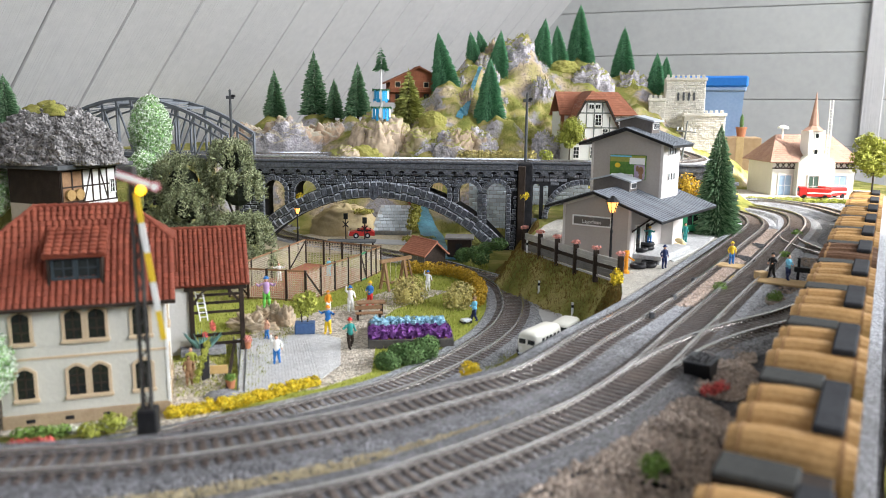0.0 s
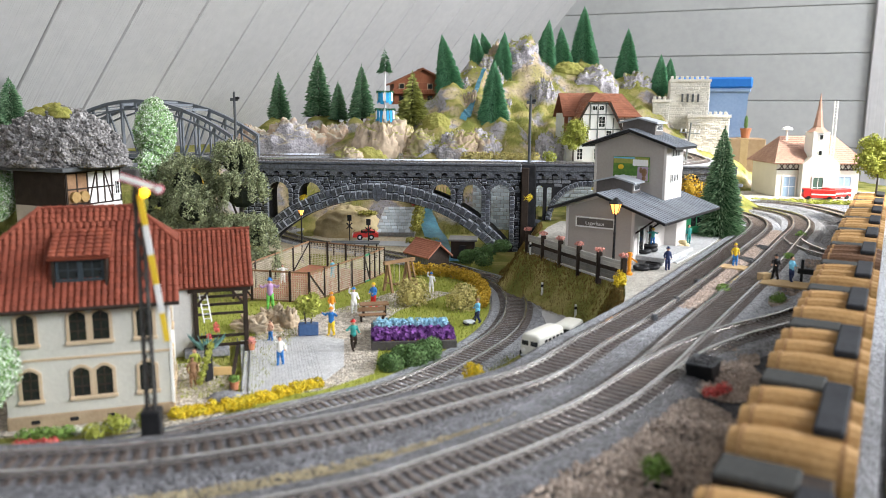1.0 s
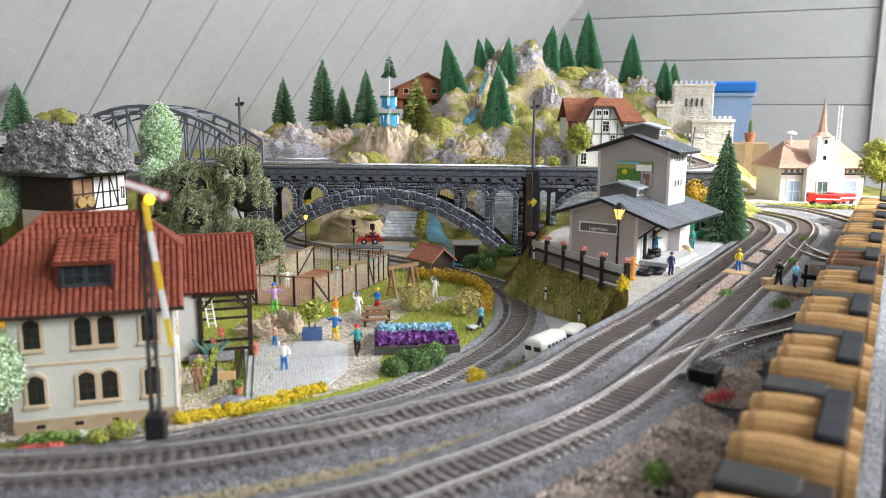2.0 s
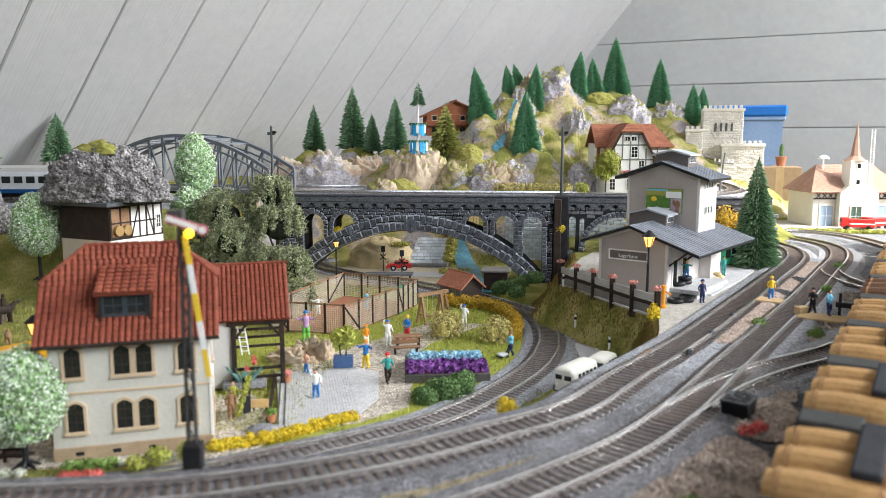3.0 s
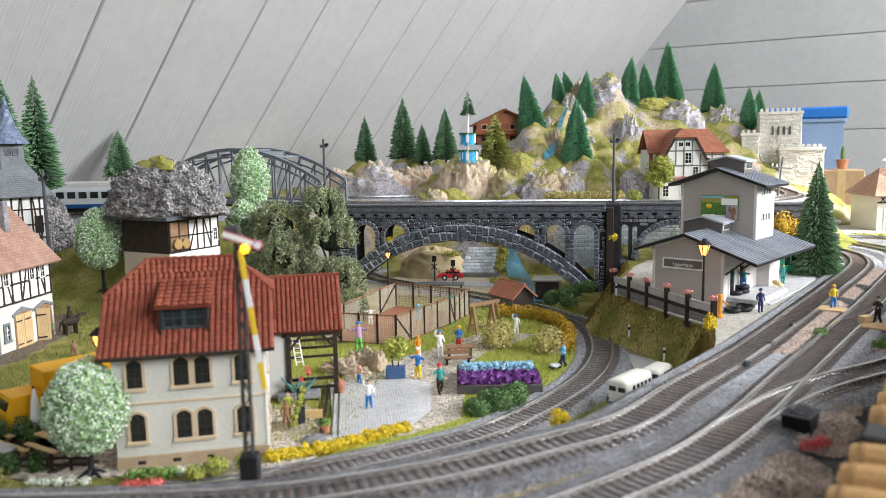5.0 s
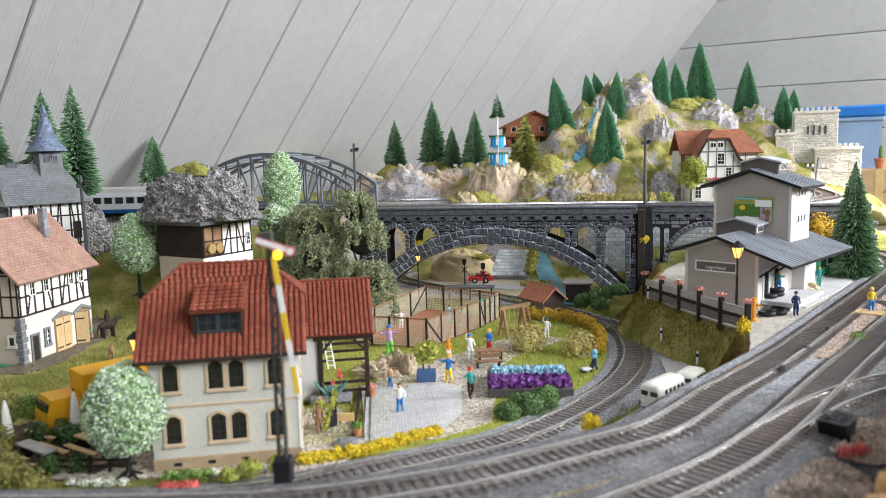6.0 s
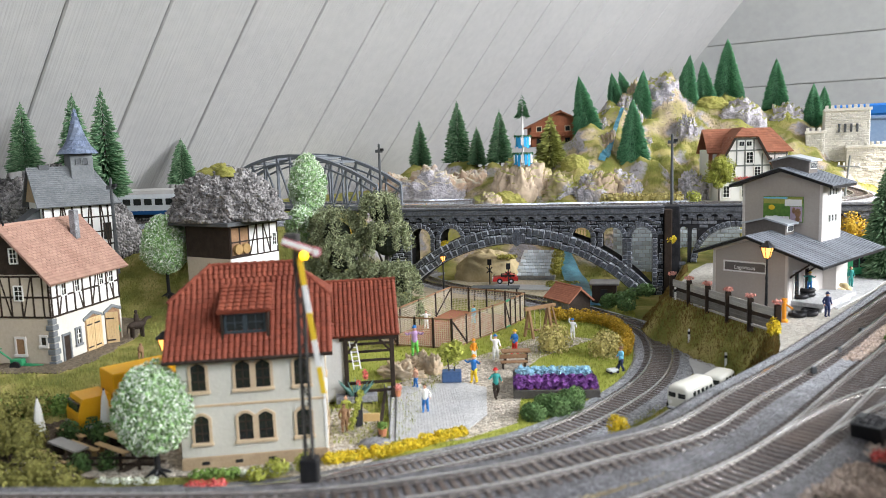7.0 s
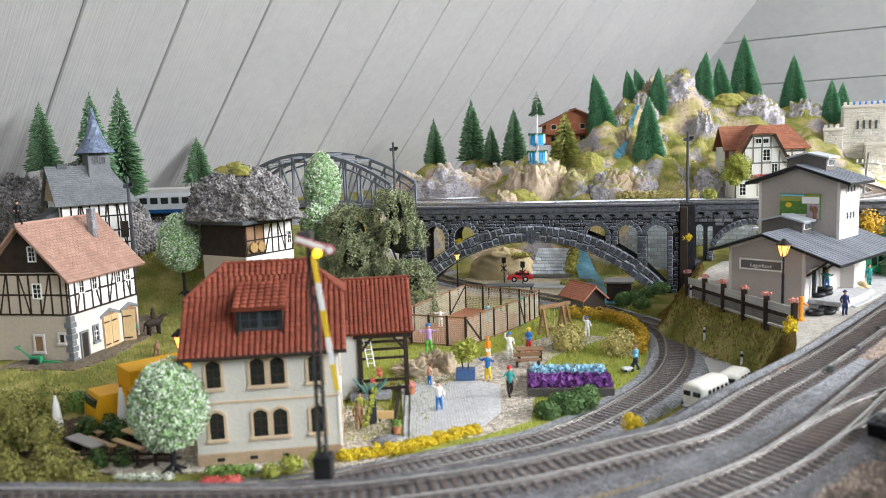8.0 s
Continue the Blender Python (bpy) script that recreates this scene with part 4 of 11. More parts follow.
def second_arch():
    v = thing("viaduct", "second stone arch of the viaduct beside the goods shed", "viaduct", x=11.0, y=96.6, z=0, rz=-8.0)
    L, R, T, D0, D1 = 0.0, 24.0, DECK, -1.9, 1.9
    ac, ar, zc = 6.6, 4.3, -0.7
    wall, n = Geo(), 160

    def low(x):
        for c, r, z0 in ((ac, ar, zc), (0.75, 0.42, 3.2), (2.0, 0.42, 3.0)):
            if abs(x - c) < r:
                return z0 + math.sqrt(r * r - (x - c) ** 2)
        return -5.0
    for i in range(n):
        a, b = L + (R - L) * i / n, L + (R - L) * (i + 1) / n
        m = low((a + b) / 2)
        wall.box(a, b, D0, D1, m, T)
    part("wall", wall, "stone_back", v, mend=False)
    rnd = random.Random(9)
    st = Geo()
    z = -4.8
    while z < T - 1.6:
        h = rnd.uniform(0.38, 0.6)
        x = L
        while x < R:
            w = rnd.uniform(0.5, 1.2)
            if all(z > low(q) + 0.05 and (math.hypot(q - ac, z - zc) > ar + 0.7 if z > zc else abs(q - ac) > ar + 0.7) for q in np.linspace(x, x + w, 4)) or (z < zc and abs(x + w / 2 - ac) > ar + 1.2):
                st.box(x + 0.03, x + w - 0.03, D0 - rnd.uniform(0.05, 0.2), D0 + 0.1, z + 0.03, z + h - 0.03, 0.07)
            x += w
        z += h
    tagged(part("facing_stone", st, "stone_island", v, "rough dark facing stones", mend=False), kind="stuff")
    shared = stone_mesh("arch_stone", 0.22, 95, 0.3)
    for i in range(26):
        t = math.pi * (i + 0.5) / 26
        ob = new("arch_stone", shared)
        ob.parent = v
        ob.matrix_basis = pose((ac + (ar + 0.36) * math.cos(t)) * CM, (D0 - 0.1) * CM, (zc + (ar + 0.36) * math.sin(t)) * CM, 0, 90 - math.degrees(t), 0) @ Matrix.Diagonal((0.55, 1, 0.76, 1))
    part("cornice", Geo().box(L, R, D0 - 0.62, D1 + 0.62, T - 0.75, T - 0.02, 0.1), "parapet", v, "rough dark parapet band")
    part("coping", Geo().box(L, R, D0 - 0.75, D0 - 0.15, T - 0.02, T + 0.28, 0.08), "parapet", v)
    cm = Geo().prism([(x, T + z) for x, z in corbel_arch()], D0 - 0.5, D0 - 0.02, "y").mesh("corbel", M["parapet"])
    x = 0.1
    while x < R - 1.3:
        ob = new("corbel", cm)
        ob.parent = v
        ob.location.x = x * CM
        x += 1.67


second_arch()


# ---- the arched steel truss bridge ----
def truss_bridge():
    b = thing("truss_bridge", "blue-grey steel arched truss railway bridge", "bridge", x=-26.6, y=101.0, z=DECK, rz=155.0)
    L, H, W, n = 33.0, 7.6, 2.6, 12

    def top(u):
        return 0.9 + (H - 0.9) * math.sin(math.pi * (0.08 + 0.84 * u)) ** 0.8

    for side in (-W, W):
        t = part("truss", Geo().bar((0, side, 0.1), (L, side, 0.1), 0.45, 0.5), "bridge_steel", b)
        for i in range(n):
            u0, u1 = i / n, (i + 1) / n
            part("chord", Geo().bar((L * u0, side, top(u0)), (L * u1, side, top(u1)), 0.5, 0.42), "bridge_steel", t)
            part("lower_chord", Geo().bar((L * u0, side, top(u0) - 1.1), (L * u1, side, top(u1) - 1.1), 0.3, 0.22), "bridge_steel", t)
            part("hanger", Geo().bar((L * u0, side, 0.2), (L * u0, side, top(u0)), 0.24, 0.24), "bridge_steel", t)
            lo, hi = ((u0, u1) if i < n / 2 else (u1, u0))
            part("diagonal", Geo().bar((L * hi, side, 0.2), (L * lo, side, top(lo) - 0.2), 0.2, 0.2), "bridge_steel", t)
    for i in range(1, n):
        u = i / n
        if top(u) > 5.6:
            part("cross_beam", Geo().bar((L * u, -W, top(u)), (L * u, W, top(u)), 0.22, 0.22), "bridge_steel", b)
            if i < n - 2:
                part("wind_brace", Geo().bar((L * u, -W, top(u)), (L * (u + 1 / n), W, top(u + 1 / n)), 0.14, 0.14), "bridge_steel", b)
        part("floor_beam", Geo().bar((L * u, -W, -0.1), (L * u, W, -0.1), 0.3, 0.4), "bridge_steel", b)
    part("deck_plate", Geo().box(0, L, -W + 0.2, W - 0.2, -0.55, -0.32, 0.04), "dark_grey", b)


truss_bridge()


# ---- building helpers ----
M["slate_frame"] = mat("blue_grey_frame", (0.03, 0.042, 0.05), (0.05, 0.065, 0.075), 60, 0.6, 0.2)
def outline_arch(w, h, n=6):
    """A window outline with a low arched head, from the lower left corner round."""
    pts = [(-w / 2, 0), (w / 2, 0), (w / 2, h - 0.28 * w)]
    for i in range(1, n):
        t = i / n
        pts.append((w / 2 - w * t, h - 0.28 * w + 0.28 * w * math.sin(math.pi * t)))
    pts.append((-w / 2, h - 0.28 * w))
    return pts


def ring(outer, inner, y0, y1):
    g, n = Geo(), len(outer)
    vs = [(u, y0, w) for u, w in outer] + [(u, y0, w) for u, w in inner] + [(u, y1, w) for u, w in outer] + [(u, y1, w) for u, w in inner]
    fs = []
    for i in range(n):
        k = (i + 1) % n
        fs += [(i, k, n + k, n + i), (2 * n + i, 3 * n + i, 3 * n + k, 2 * n + k), (i, 2 * n + i, 2 * n + k, k), (n + i, n + k, 3 * n + k, 3 * n + i)]
    return g.add(vs, fs)


def window(parent, x, y, z, rz, w, h, arched=False, frame_mat="trim", fw=0.16, bars=(1, 2), bar_mat="timber_dark", sill=True, name="window", pane_mat="glass", proud=0.1):
    """A window on a wall that faces -y before the turn rz; x, y, z is the middle of its foot."""
    if arched:
        inner, outer = outline_arch(w, h), outline_arch(w + 2 * fw, h + 2 * fw)
    else:
        inner = [(-w / 2, 0), (w / 2, 0), (w / 2, h), (-w / 2, h)]
        outer = [(-w / 2 - fw, -fw), (w / 2 + fw, -fw), (w / 2 + fw, h + fw), (-w / 2 - fw, h + fw)]
    if arched:
        outer = [(u, q - fw) for u, q in outer]
    g = ring(outer, inner, -proud, 0.06)
    if sill:
        g.box(-w / 2 - fw * 1.4, w / 2 + fw * 1.4, -proud * 1.9, 0.02, -fw * 1.3, -fw * 0.15, 0.02)
    f = part(name, g, frame_mat, parent)
    f.matrix_basis = pose(x * CM, y * CM, z * CM, 0, 0, rz)
    part("pane", Geo().prism(inner, -0.03, 0.03, "y"), pane_mat, f, "dark glass pane")
    b = Geo()
    nx, nz = bars
    t = min(0.07, fw * 0.5)
    for i in range(1, nx + 1):
        u = -w / 2 + w * i / (nx + 1)
        b.box(u - t / 2, u + t / 2, -0.06, -0.02, 0, h * 0.96)
    for i in range(1, nz + 1):
        q = h * i / (nz + 1)
        b.box(-w / 2, w / 2, -0.055, -0.02, q - t / 2, q + t / 2)
    if nx + nz:
        part("glazing", b, bar_mat, f)
    return f


def tiled(geo, eave, up, left, right, length, rows, tile=0.42, lift=0.05, rnd=random.Random(2)):
    """Roof tiles on a slope. eave: a point on the eave line at u = 0; up: the way up the slope (unit, y and z);
    left(v) and right(v): the ends of the row at the share v of the slope."""
    ux, uy, uz = up
    nrm = Vector((0, -uz, uy)) if abs(ux) < 1e-6 else Vector((-uz * ux, -uz * uy, 1 - uz * uz)).normalized()
    along = Vector((1, 0, 0)) if abs(ux) < 1e-6 else Vector((-uy, ux, 0)).normalized()
    upv, e = Vector(up), Vector(eave)
    h = length / rows
    for r in range(rows):
        v0, v1 = r / rows, (r + 1.18) / rows
        a, b = left((r + 0.5) / rows), right((r + 0.5) / rows)
        n = max(1, int(round((b - a) / tile)))
        w = (b - a) / n
        for i in range(n):
            x0 = a + i * w
            j = rnd.uniform(-0.012, 0.012)
            vs = []
            for v, l in ((v0, lift * 1.7 + j), (min(v1, 1.0), lift * 0.5 + j)):
                for q, hump in ((0.04, 0.0), (0.3, 0.055), (0.62, 0.055), (0.96, 0.0)):
                    vs.append(e + along * (x0 + w * q) + upv * (length * v) + nrm * (l + hump))
            vs += [p - nrm * 0.06 for p in vs[:4]]
            geo.add(vs, [(0, 1, 5, 4), (1, 2, 6, 5), (2, 3, 7, 6), (8, 9, 1, 0), (9, 10, 2, 1), (10, 11, 3, 2)])
    return geo


def shingles(geo, p0, p1, p2, p3, rows, cols, lift=0.06):
    """Flat tiles in rows on a four-cornered slope: p0, p1 on the eave, p2, p3 on the ridge."""
    p0, p1, p2, p3 = (Vector(p) for p in (p0, p1, p2, p3))
    nrm = (p1 - p0).cross(p3 - p0).normalized()
    if nrm.z < 0:
        nrm = -nrm
    for r in range(rows):
        v0, v1 = r / rows, min(1.0, (r + 1.15) / rows)
        off = 0.5 if r % 2 else 0.0
        for c in range(cols + (1 if off else 0)):
            u0, u1 = max(0, (c - off) / cols), min(1, (c + 1 - off) / cols)
            if u1 - u0 < 1e-4:
                continue
            g = 0.04 / cols
            pts = []
            for v, l in ((v0, lift), (v1, lift * 0.25)):
                a, b = p0.lerp(p3, v), p1.lerp(p2, v)
                pts += [a.lerp(b, u0 + g) + nrm * l, a.lerp(b, u1 - g) + nrm * l]
            pts += [pts[0] - nrm * lift, pts[1] - nrm * lift]
            geo.add(pts, [(0, 1, 3, 2), (4, 5, 1, 0)])
    return geo


def plate(p0, p1, p2, p3, t):
    """A slab under a four-cornered slope, t thick."""
    P = [Vector(p) for p in (p0, p1, p2, p3)]
    n = (P[1] - P[0]).cross(P[3] - P[0]).normalized() * t
    if n.z > 0:
        n = -n
    return Geo().add(P + [p + n for p in P], [(0, 1, 2, 3), (7, 6, 5, 4), (0, 4, 5, 1), (1, 5, 6, 2), (2, 6, 7, 3), (3, 7, 4, 0)])


def tile_slope(parent, y0, z0, run, rise, left, right, rows, width):
    """Single clay tiles, one object each, on a slope that rises away along y."""
    ln = math.hypot(run, rise)
    h = ln / rows
    g = Geo()
    vs = []
    for y, l in ((0, 0.065), (h * 1.18, 0.02)):
        for u, hump in ((0.02, 0.0), (0.26, 0.095), (0.56, 0.095), (0.98, 0.0)):
            vs.append((u * width, y, l + hump))
    vs += [(a, b, c - 0.07) for a, b, c in vs[:4]]
    g.add(vs, [(0, 1, 5, 4), (1, 2, 6, 5), (2, 3, 7, 6), (8, 9, 1, 0), (9, 10, 2, 1), (10, 11, 3, 2)])
    me = g.mesh("tile", M["tile_red"], mend=False)
    ang = math.degrees(math.atan2(rise, run))
    rnd, made, rest = random.Random(5), 0, Geo()
    for r in range(rows):
        a, b = left((r + 0.5) / rows), right((r + 0.5) / rows)
        n = max(1, int(round((b - a) / width)))
        for i in range(n):
            f = r / rows
            m = pose((a + (b - a) * i / n) * CM, (y0 + run * f) * CM, (z0 + rise * f) * CM, ang + rnd.uniform(-1, 1), rnd.uniform(-1.2, 1.2), rnd.uniform(-0.8, 0.8)) @ Matrix.Diagonal(((b - a) / n / width, 1, 1, 1))
            if made < 300:
                ob = new("tile", me)
                ob.parent = parent
                ob.matrix_basis = m
            else:
                rest.add([tuple((m @ (Vector(q) * CM)) / CM) for q in g.v], g.f)
            made += 1
    if rest.v:
        tagged(part("upper_tile", rest, "roof_red", parent, mend=False), kind="stuff")


# ---- the cream house with the red tiled roof, and its porch ----
def station_house():
    h = thing("house", "cream plastered two-storey house with a red tiled half-hipped roof", "house", x=-23.2, y=38.1, z=-4.45, rz=18.3, tilt=0)
    W, D, H = 8.3, 7.4, 6.95
    kink, ridge = 9.55, 11.45
    wall = Geo().box(0, W, 0, D, 0.75, H)
    wall.prism([(0.02, H), (D - 0.02, H), (D - 2.0, kink - 0.1), (2.0, kink - 0.1)], 0.02, 0.25, "x")
    wall.prism([(0.02, H), (D - 0.02, H), (D - 2.0, kink - 0.1), (2.0, kink - 0.1)], W - 0.25, W - 0.02, "x")
    part("wall", wall, "plaster", h)
    part("plinth", Geo().box(-0.08, W + 0.08, -0.08, D + 0.08, 0, 0.78, 0.05), "plinth", h, "brown stone plinth")
    part("string_course", Geo().box(-0.05, W + 0.05, -0.06, 0.02, 3.75, 3.9, 0.02), "trim", h)
    part("corner_board", Geo().box(W - 0.05, W + 0.1, -0.06, 0.35, 0.7, H), "white", h)
    for z in (1.65, 4.75):
        for x in (1.2, 3.7, 4.85, 7.05):
            window(h, x, 0, z, 0, 0.82, 1.62, arched=True, bars=(1, 2))
    for x in (1.3, 3.2, 5.1, 6.9):
        g = part("cellar_vent", Geo().box(x - 0.22, x + 0.22, -0.12, 0.0, 0.28, 0.5, 0.03), "black", h)
    window(h, W, 2.3, 4.7, 90, 0.8, 1.6, frame_mat="trim")
    window(h, W, 2.3, 1.6, 90, 0.8, 1.6, frame_mat="trim")
    # roof: front and back slopes with clipped ends
    o, ez = 0.62, H - 0.28
    ym = D / 2
    run, rise = ym + o, ridge - ez
    ln = math.hypot(run, rise)
    share = (kink - ez) / rise

    def lo(v):
        return -o if v < share else -o + (v - share) / (1 - share) * 2.3

    roof = part("roof", Geo(), "roof_red", h, "red tiled roof")
    bed = Geo()
    for sgn in (1, -1):
        y0 = -o if sgn > 0 else D + o
        vs = [(-o, y0, ez), (W + o, y0, ez), (W + o, y0 + sgn * run * share, kink), (W + o - 2.3, ym, ridge), (-o + 2.3, ym, ridge), (-o, y0 + sgn * run * share, kink)]
        bed.add([Vector(p) for p in vs] + [Vector(p) - Vector((0, 0, 0.16)) for p in vs],
                [(0, 1, 2, 3, 4, 5), (11, 10, 9, 8, 7, 6)] + [(i, i + 6, (i + 1) % 6 + 6, (i + 1) % 6) for i in range(6)])
    for x, xr in ((-o, -o + 2.3), (W + o, W + o - 2.3)):
        a, b = (x, -o + run * share, kink), (x, D + o - run * share, kink)
        bed.add([a, b, (xr, ym, ridge), (a[0], a[1], a[2] - 0.16), (b[0], b[1], b[2] - 0.16), (xr, ym, ridge - 0.16)], [(0, 1, 2), (5, 4, 3), (0, 3, 4, 1)])
    part("roof_bed", bed, "roof_red", roof)
    tile_slope(roof, -o, ez, run, rise, lo, lambda v: W - lo(v), 19, 0.33)
    hip = Geo()
    shingles(hip, (W + o, -o + run * share, kink), (W + o, D + o - run * share, kink), (W + o - 2.3, ym + 0.05, ridge), (W + o - 2.3, ym - 0.05, ridge), 6, 7)
    shingles(hip, (-o, D + o - run * share, kink), (-o, -o + run * share, kink), (-o + 2.3, ym - 0.05, ridge), (-o + 2.3, ym + 0.05, ridge), 6, 7)
    tagged(part("hip_tile", hip, "roof_red", roof, mend=False), kind="stuff")
    caps = Geo()
    for a, b in (((-o + 2.3, ym, ridge), (W + o - 2.3, ym, ridge)), ((-o, -o + run * share, kink), (-o + 2.3, ym, ridge)), ((W + o, -o + run * share, kink), (W + o - 2.3, ym, ridge))):
        a, b = Vector(a), Vector(b)
        n = int((b - a).length / 0.5)
        for i in range(n):
            caps.tube(a.lerp(b, i / n) + Vector((0, 0, 0.03)), a.lerp(b, (i + 1.1) / n) + Vector((0, 0, 0.06)), 0.13, 0.16, 7)
    tagged(part("ridge_tile", caps, "roof_red", roof), kind="stuff")
    part("gutter", Geo().tube((-o, -o - 0.06, ez - 0.03), (W + o, -o - 0.06, ez - 0.03), 0.11), "timber_dark", h, "dark gutter")
    # dormer
    d = part("dormer", Geo().prism([(0.5, 7.8), (0.5, 9.3), (2.7, 10.25), (2.7, 9.9)], 2.75, 5.2, "x"), "dark_grey", h, "dark dormer with a tiled shed roof")
    for x in (3.38, 4.57):
        window(d, x, 0.48, 8.05, 0, 0.92, 0.95, frame_mat="slate_frame", fw=0.13, bars=(1, 1), bar_mat="slate_frame", sill=False, name="dormer_window", proud=0.16)
    dl = math.hypot(2.65, 1.1)
    dt = Geo()
    tiled(dt, (0, 0.02, 9.27), (0, 2.65 / dl, 1.1 / dl), lambda v: 2.45, lambda v: 5.5, dl, 7)
    tagged(part("dormer_tile", dt, "roof_red", d, mend=False), kind="stuff")
    part("dormer_roof", plate((2.45, 0.02, 9.27), (5.5, 0.02, 9.27), (5.5, 2.67, 10.37), (2.45, 2.67, 10.37), 0.16), "roof_red", d)
    for x in (2.62, 5.18):
        part("dormer_cheek", Geo().prism([(0.2, 7.6), (0.2, 9.2), (2.3, 10.1)], x, x + 0.14, "x"), "timber_dark", d)
    return h


station_house()


def porch():
    p = thing("porch", "red tiled open porch with dark posts beside the cream house", "porch", x=-23.2, y=38.1, z=-4.45, rz=18.3)
    part("wall", Geo().box(7.4, 9.5, 10.6, 15.7, 0, 4.9, 0.04).prism([(10.6, 4.9), (15.7, 4.9), (13.2, 8.0)], 7.4, 9.4, "x"), "plaster_white", p, "white plastered wall")
    run, rise = 3.1, 3.5
    ln = math.hypot(run, rise)
    roof = part("roof", plate((6.6, 10.1, 4.95), (13.6, 10.1, 4.95), (13.6, 13.2, 8.45), (6.6, 13.2, 8.45), 0.14), "roof_red", p, "red tiled roof")
    part("roof_back", plate((6.6, 16.3, 4.95), (13.6, 16.3, 4.95), (13.6, 13.2, 8.45), (6.6, 13.2, 8.45), 0.14), "roof_red", roof)
    tile_slope(roof, 10.1, 4.97, run, rise, lambda v: 6.6, lambda v: 13.6, 16, 0.33)
    c = Geo()
    for i in range(14):
        c.tube((6.6 + i * 0.5, 13.2, 8.5), (7.14 + i * 0.5, 13.2, 8.53), 0.13, 0.16, 7)
    tagged(part("ridge_tile", c, "roof_red", roof), kind="stuff")
    part("beam", Geo().box(9.2, 13.4, 10.35, 10.65, 4.55, 4.9, 0.03), "timber_dark", p)
    for x in (9.65, 13.0):
        g = Geo().box(x - 0.16, x + 0.16, 10.35, 10.67, 0, 4.6, 0.03)
        g.bar((x + (0.1 if x < 11 else -0.1), 10.5, 3.6), (x + (0.9 if x < 11 else -0.9), 10.5, 4.6), 0.16, 0.16)
        part("post", g, "timber_dark", p)
    g = Geo()
    for z in (0.7, 1.35):
        g.bar((9.7, 10.5, z), (13.0, 10.5, z), 0.14, 0.2)
    for z in (2.2, 2.9, 3.5):
        g.bar((9.7, 13.5, z), (13.0, 13.5, z), 0.14, 0.18)
    part("railing", g, "timber_dark", p, "dark wooden railing")
    la = Geo()
    for s in (0, 0.5):
        la.bar((10.2 + s, 11.2, 2.2), (9.9 + s, 11.9, 4.3), 0.07, 0.07)
    for k in range(6):
        la.bar((10.17 - 0.045 * k, 11.3 + 0.1 * k, 2.45 + 0.32 * k), (10.67 - 0.045 * k, 11.3 + 0.1 * k, 2.45 + 0.32 * k), 0.06, 0.06)
    part("ladder", la, "white", p, "small white ladder")


porch()


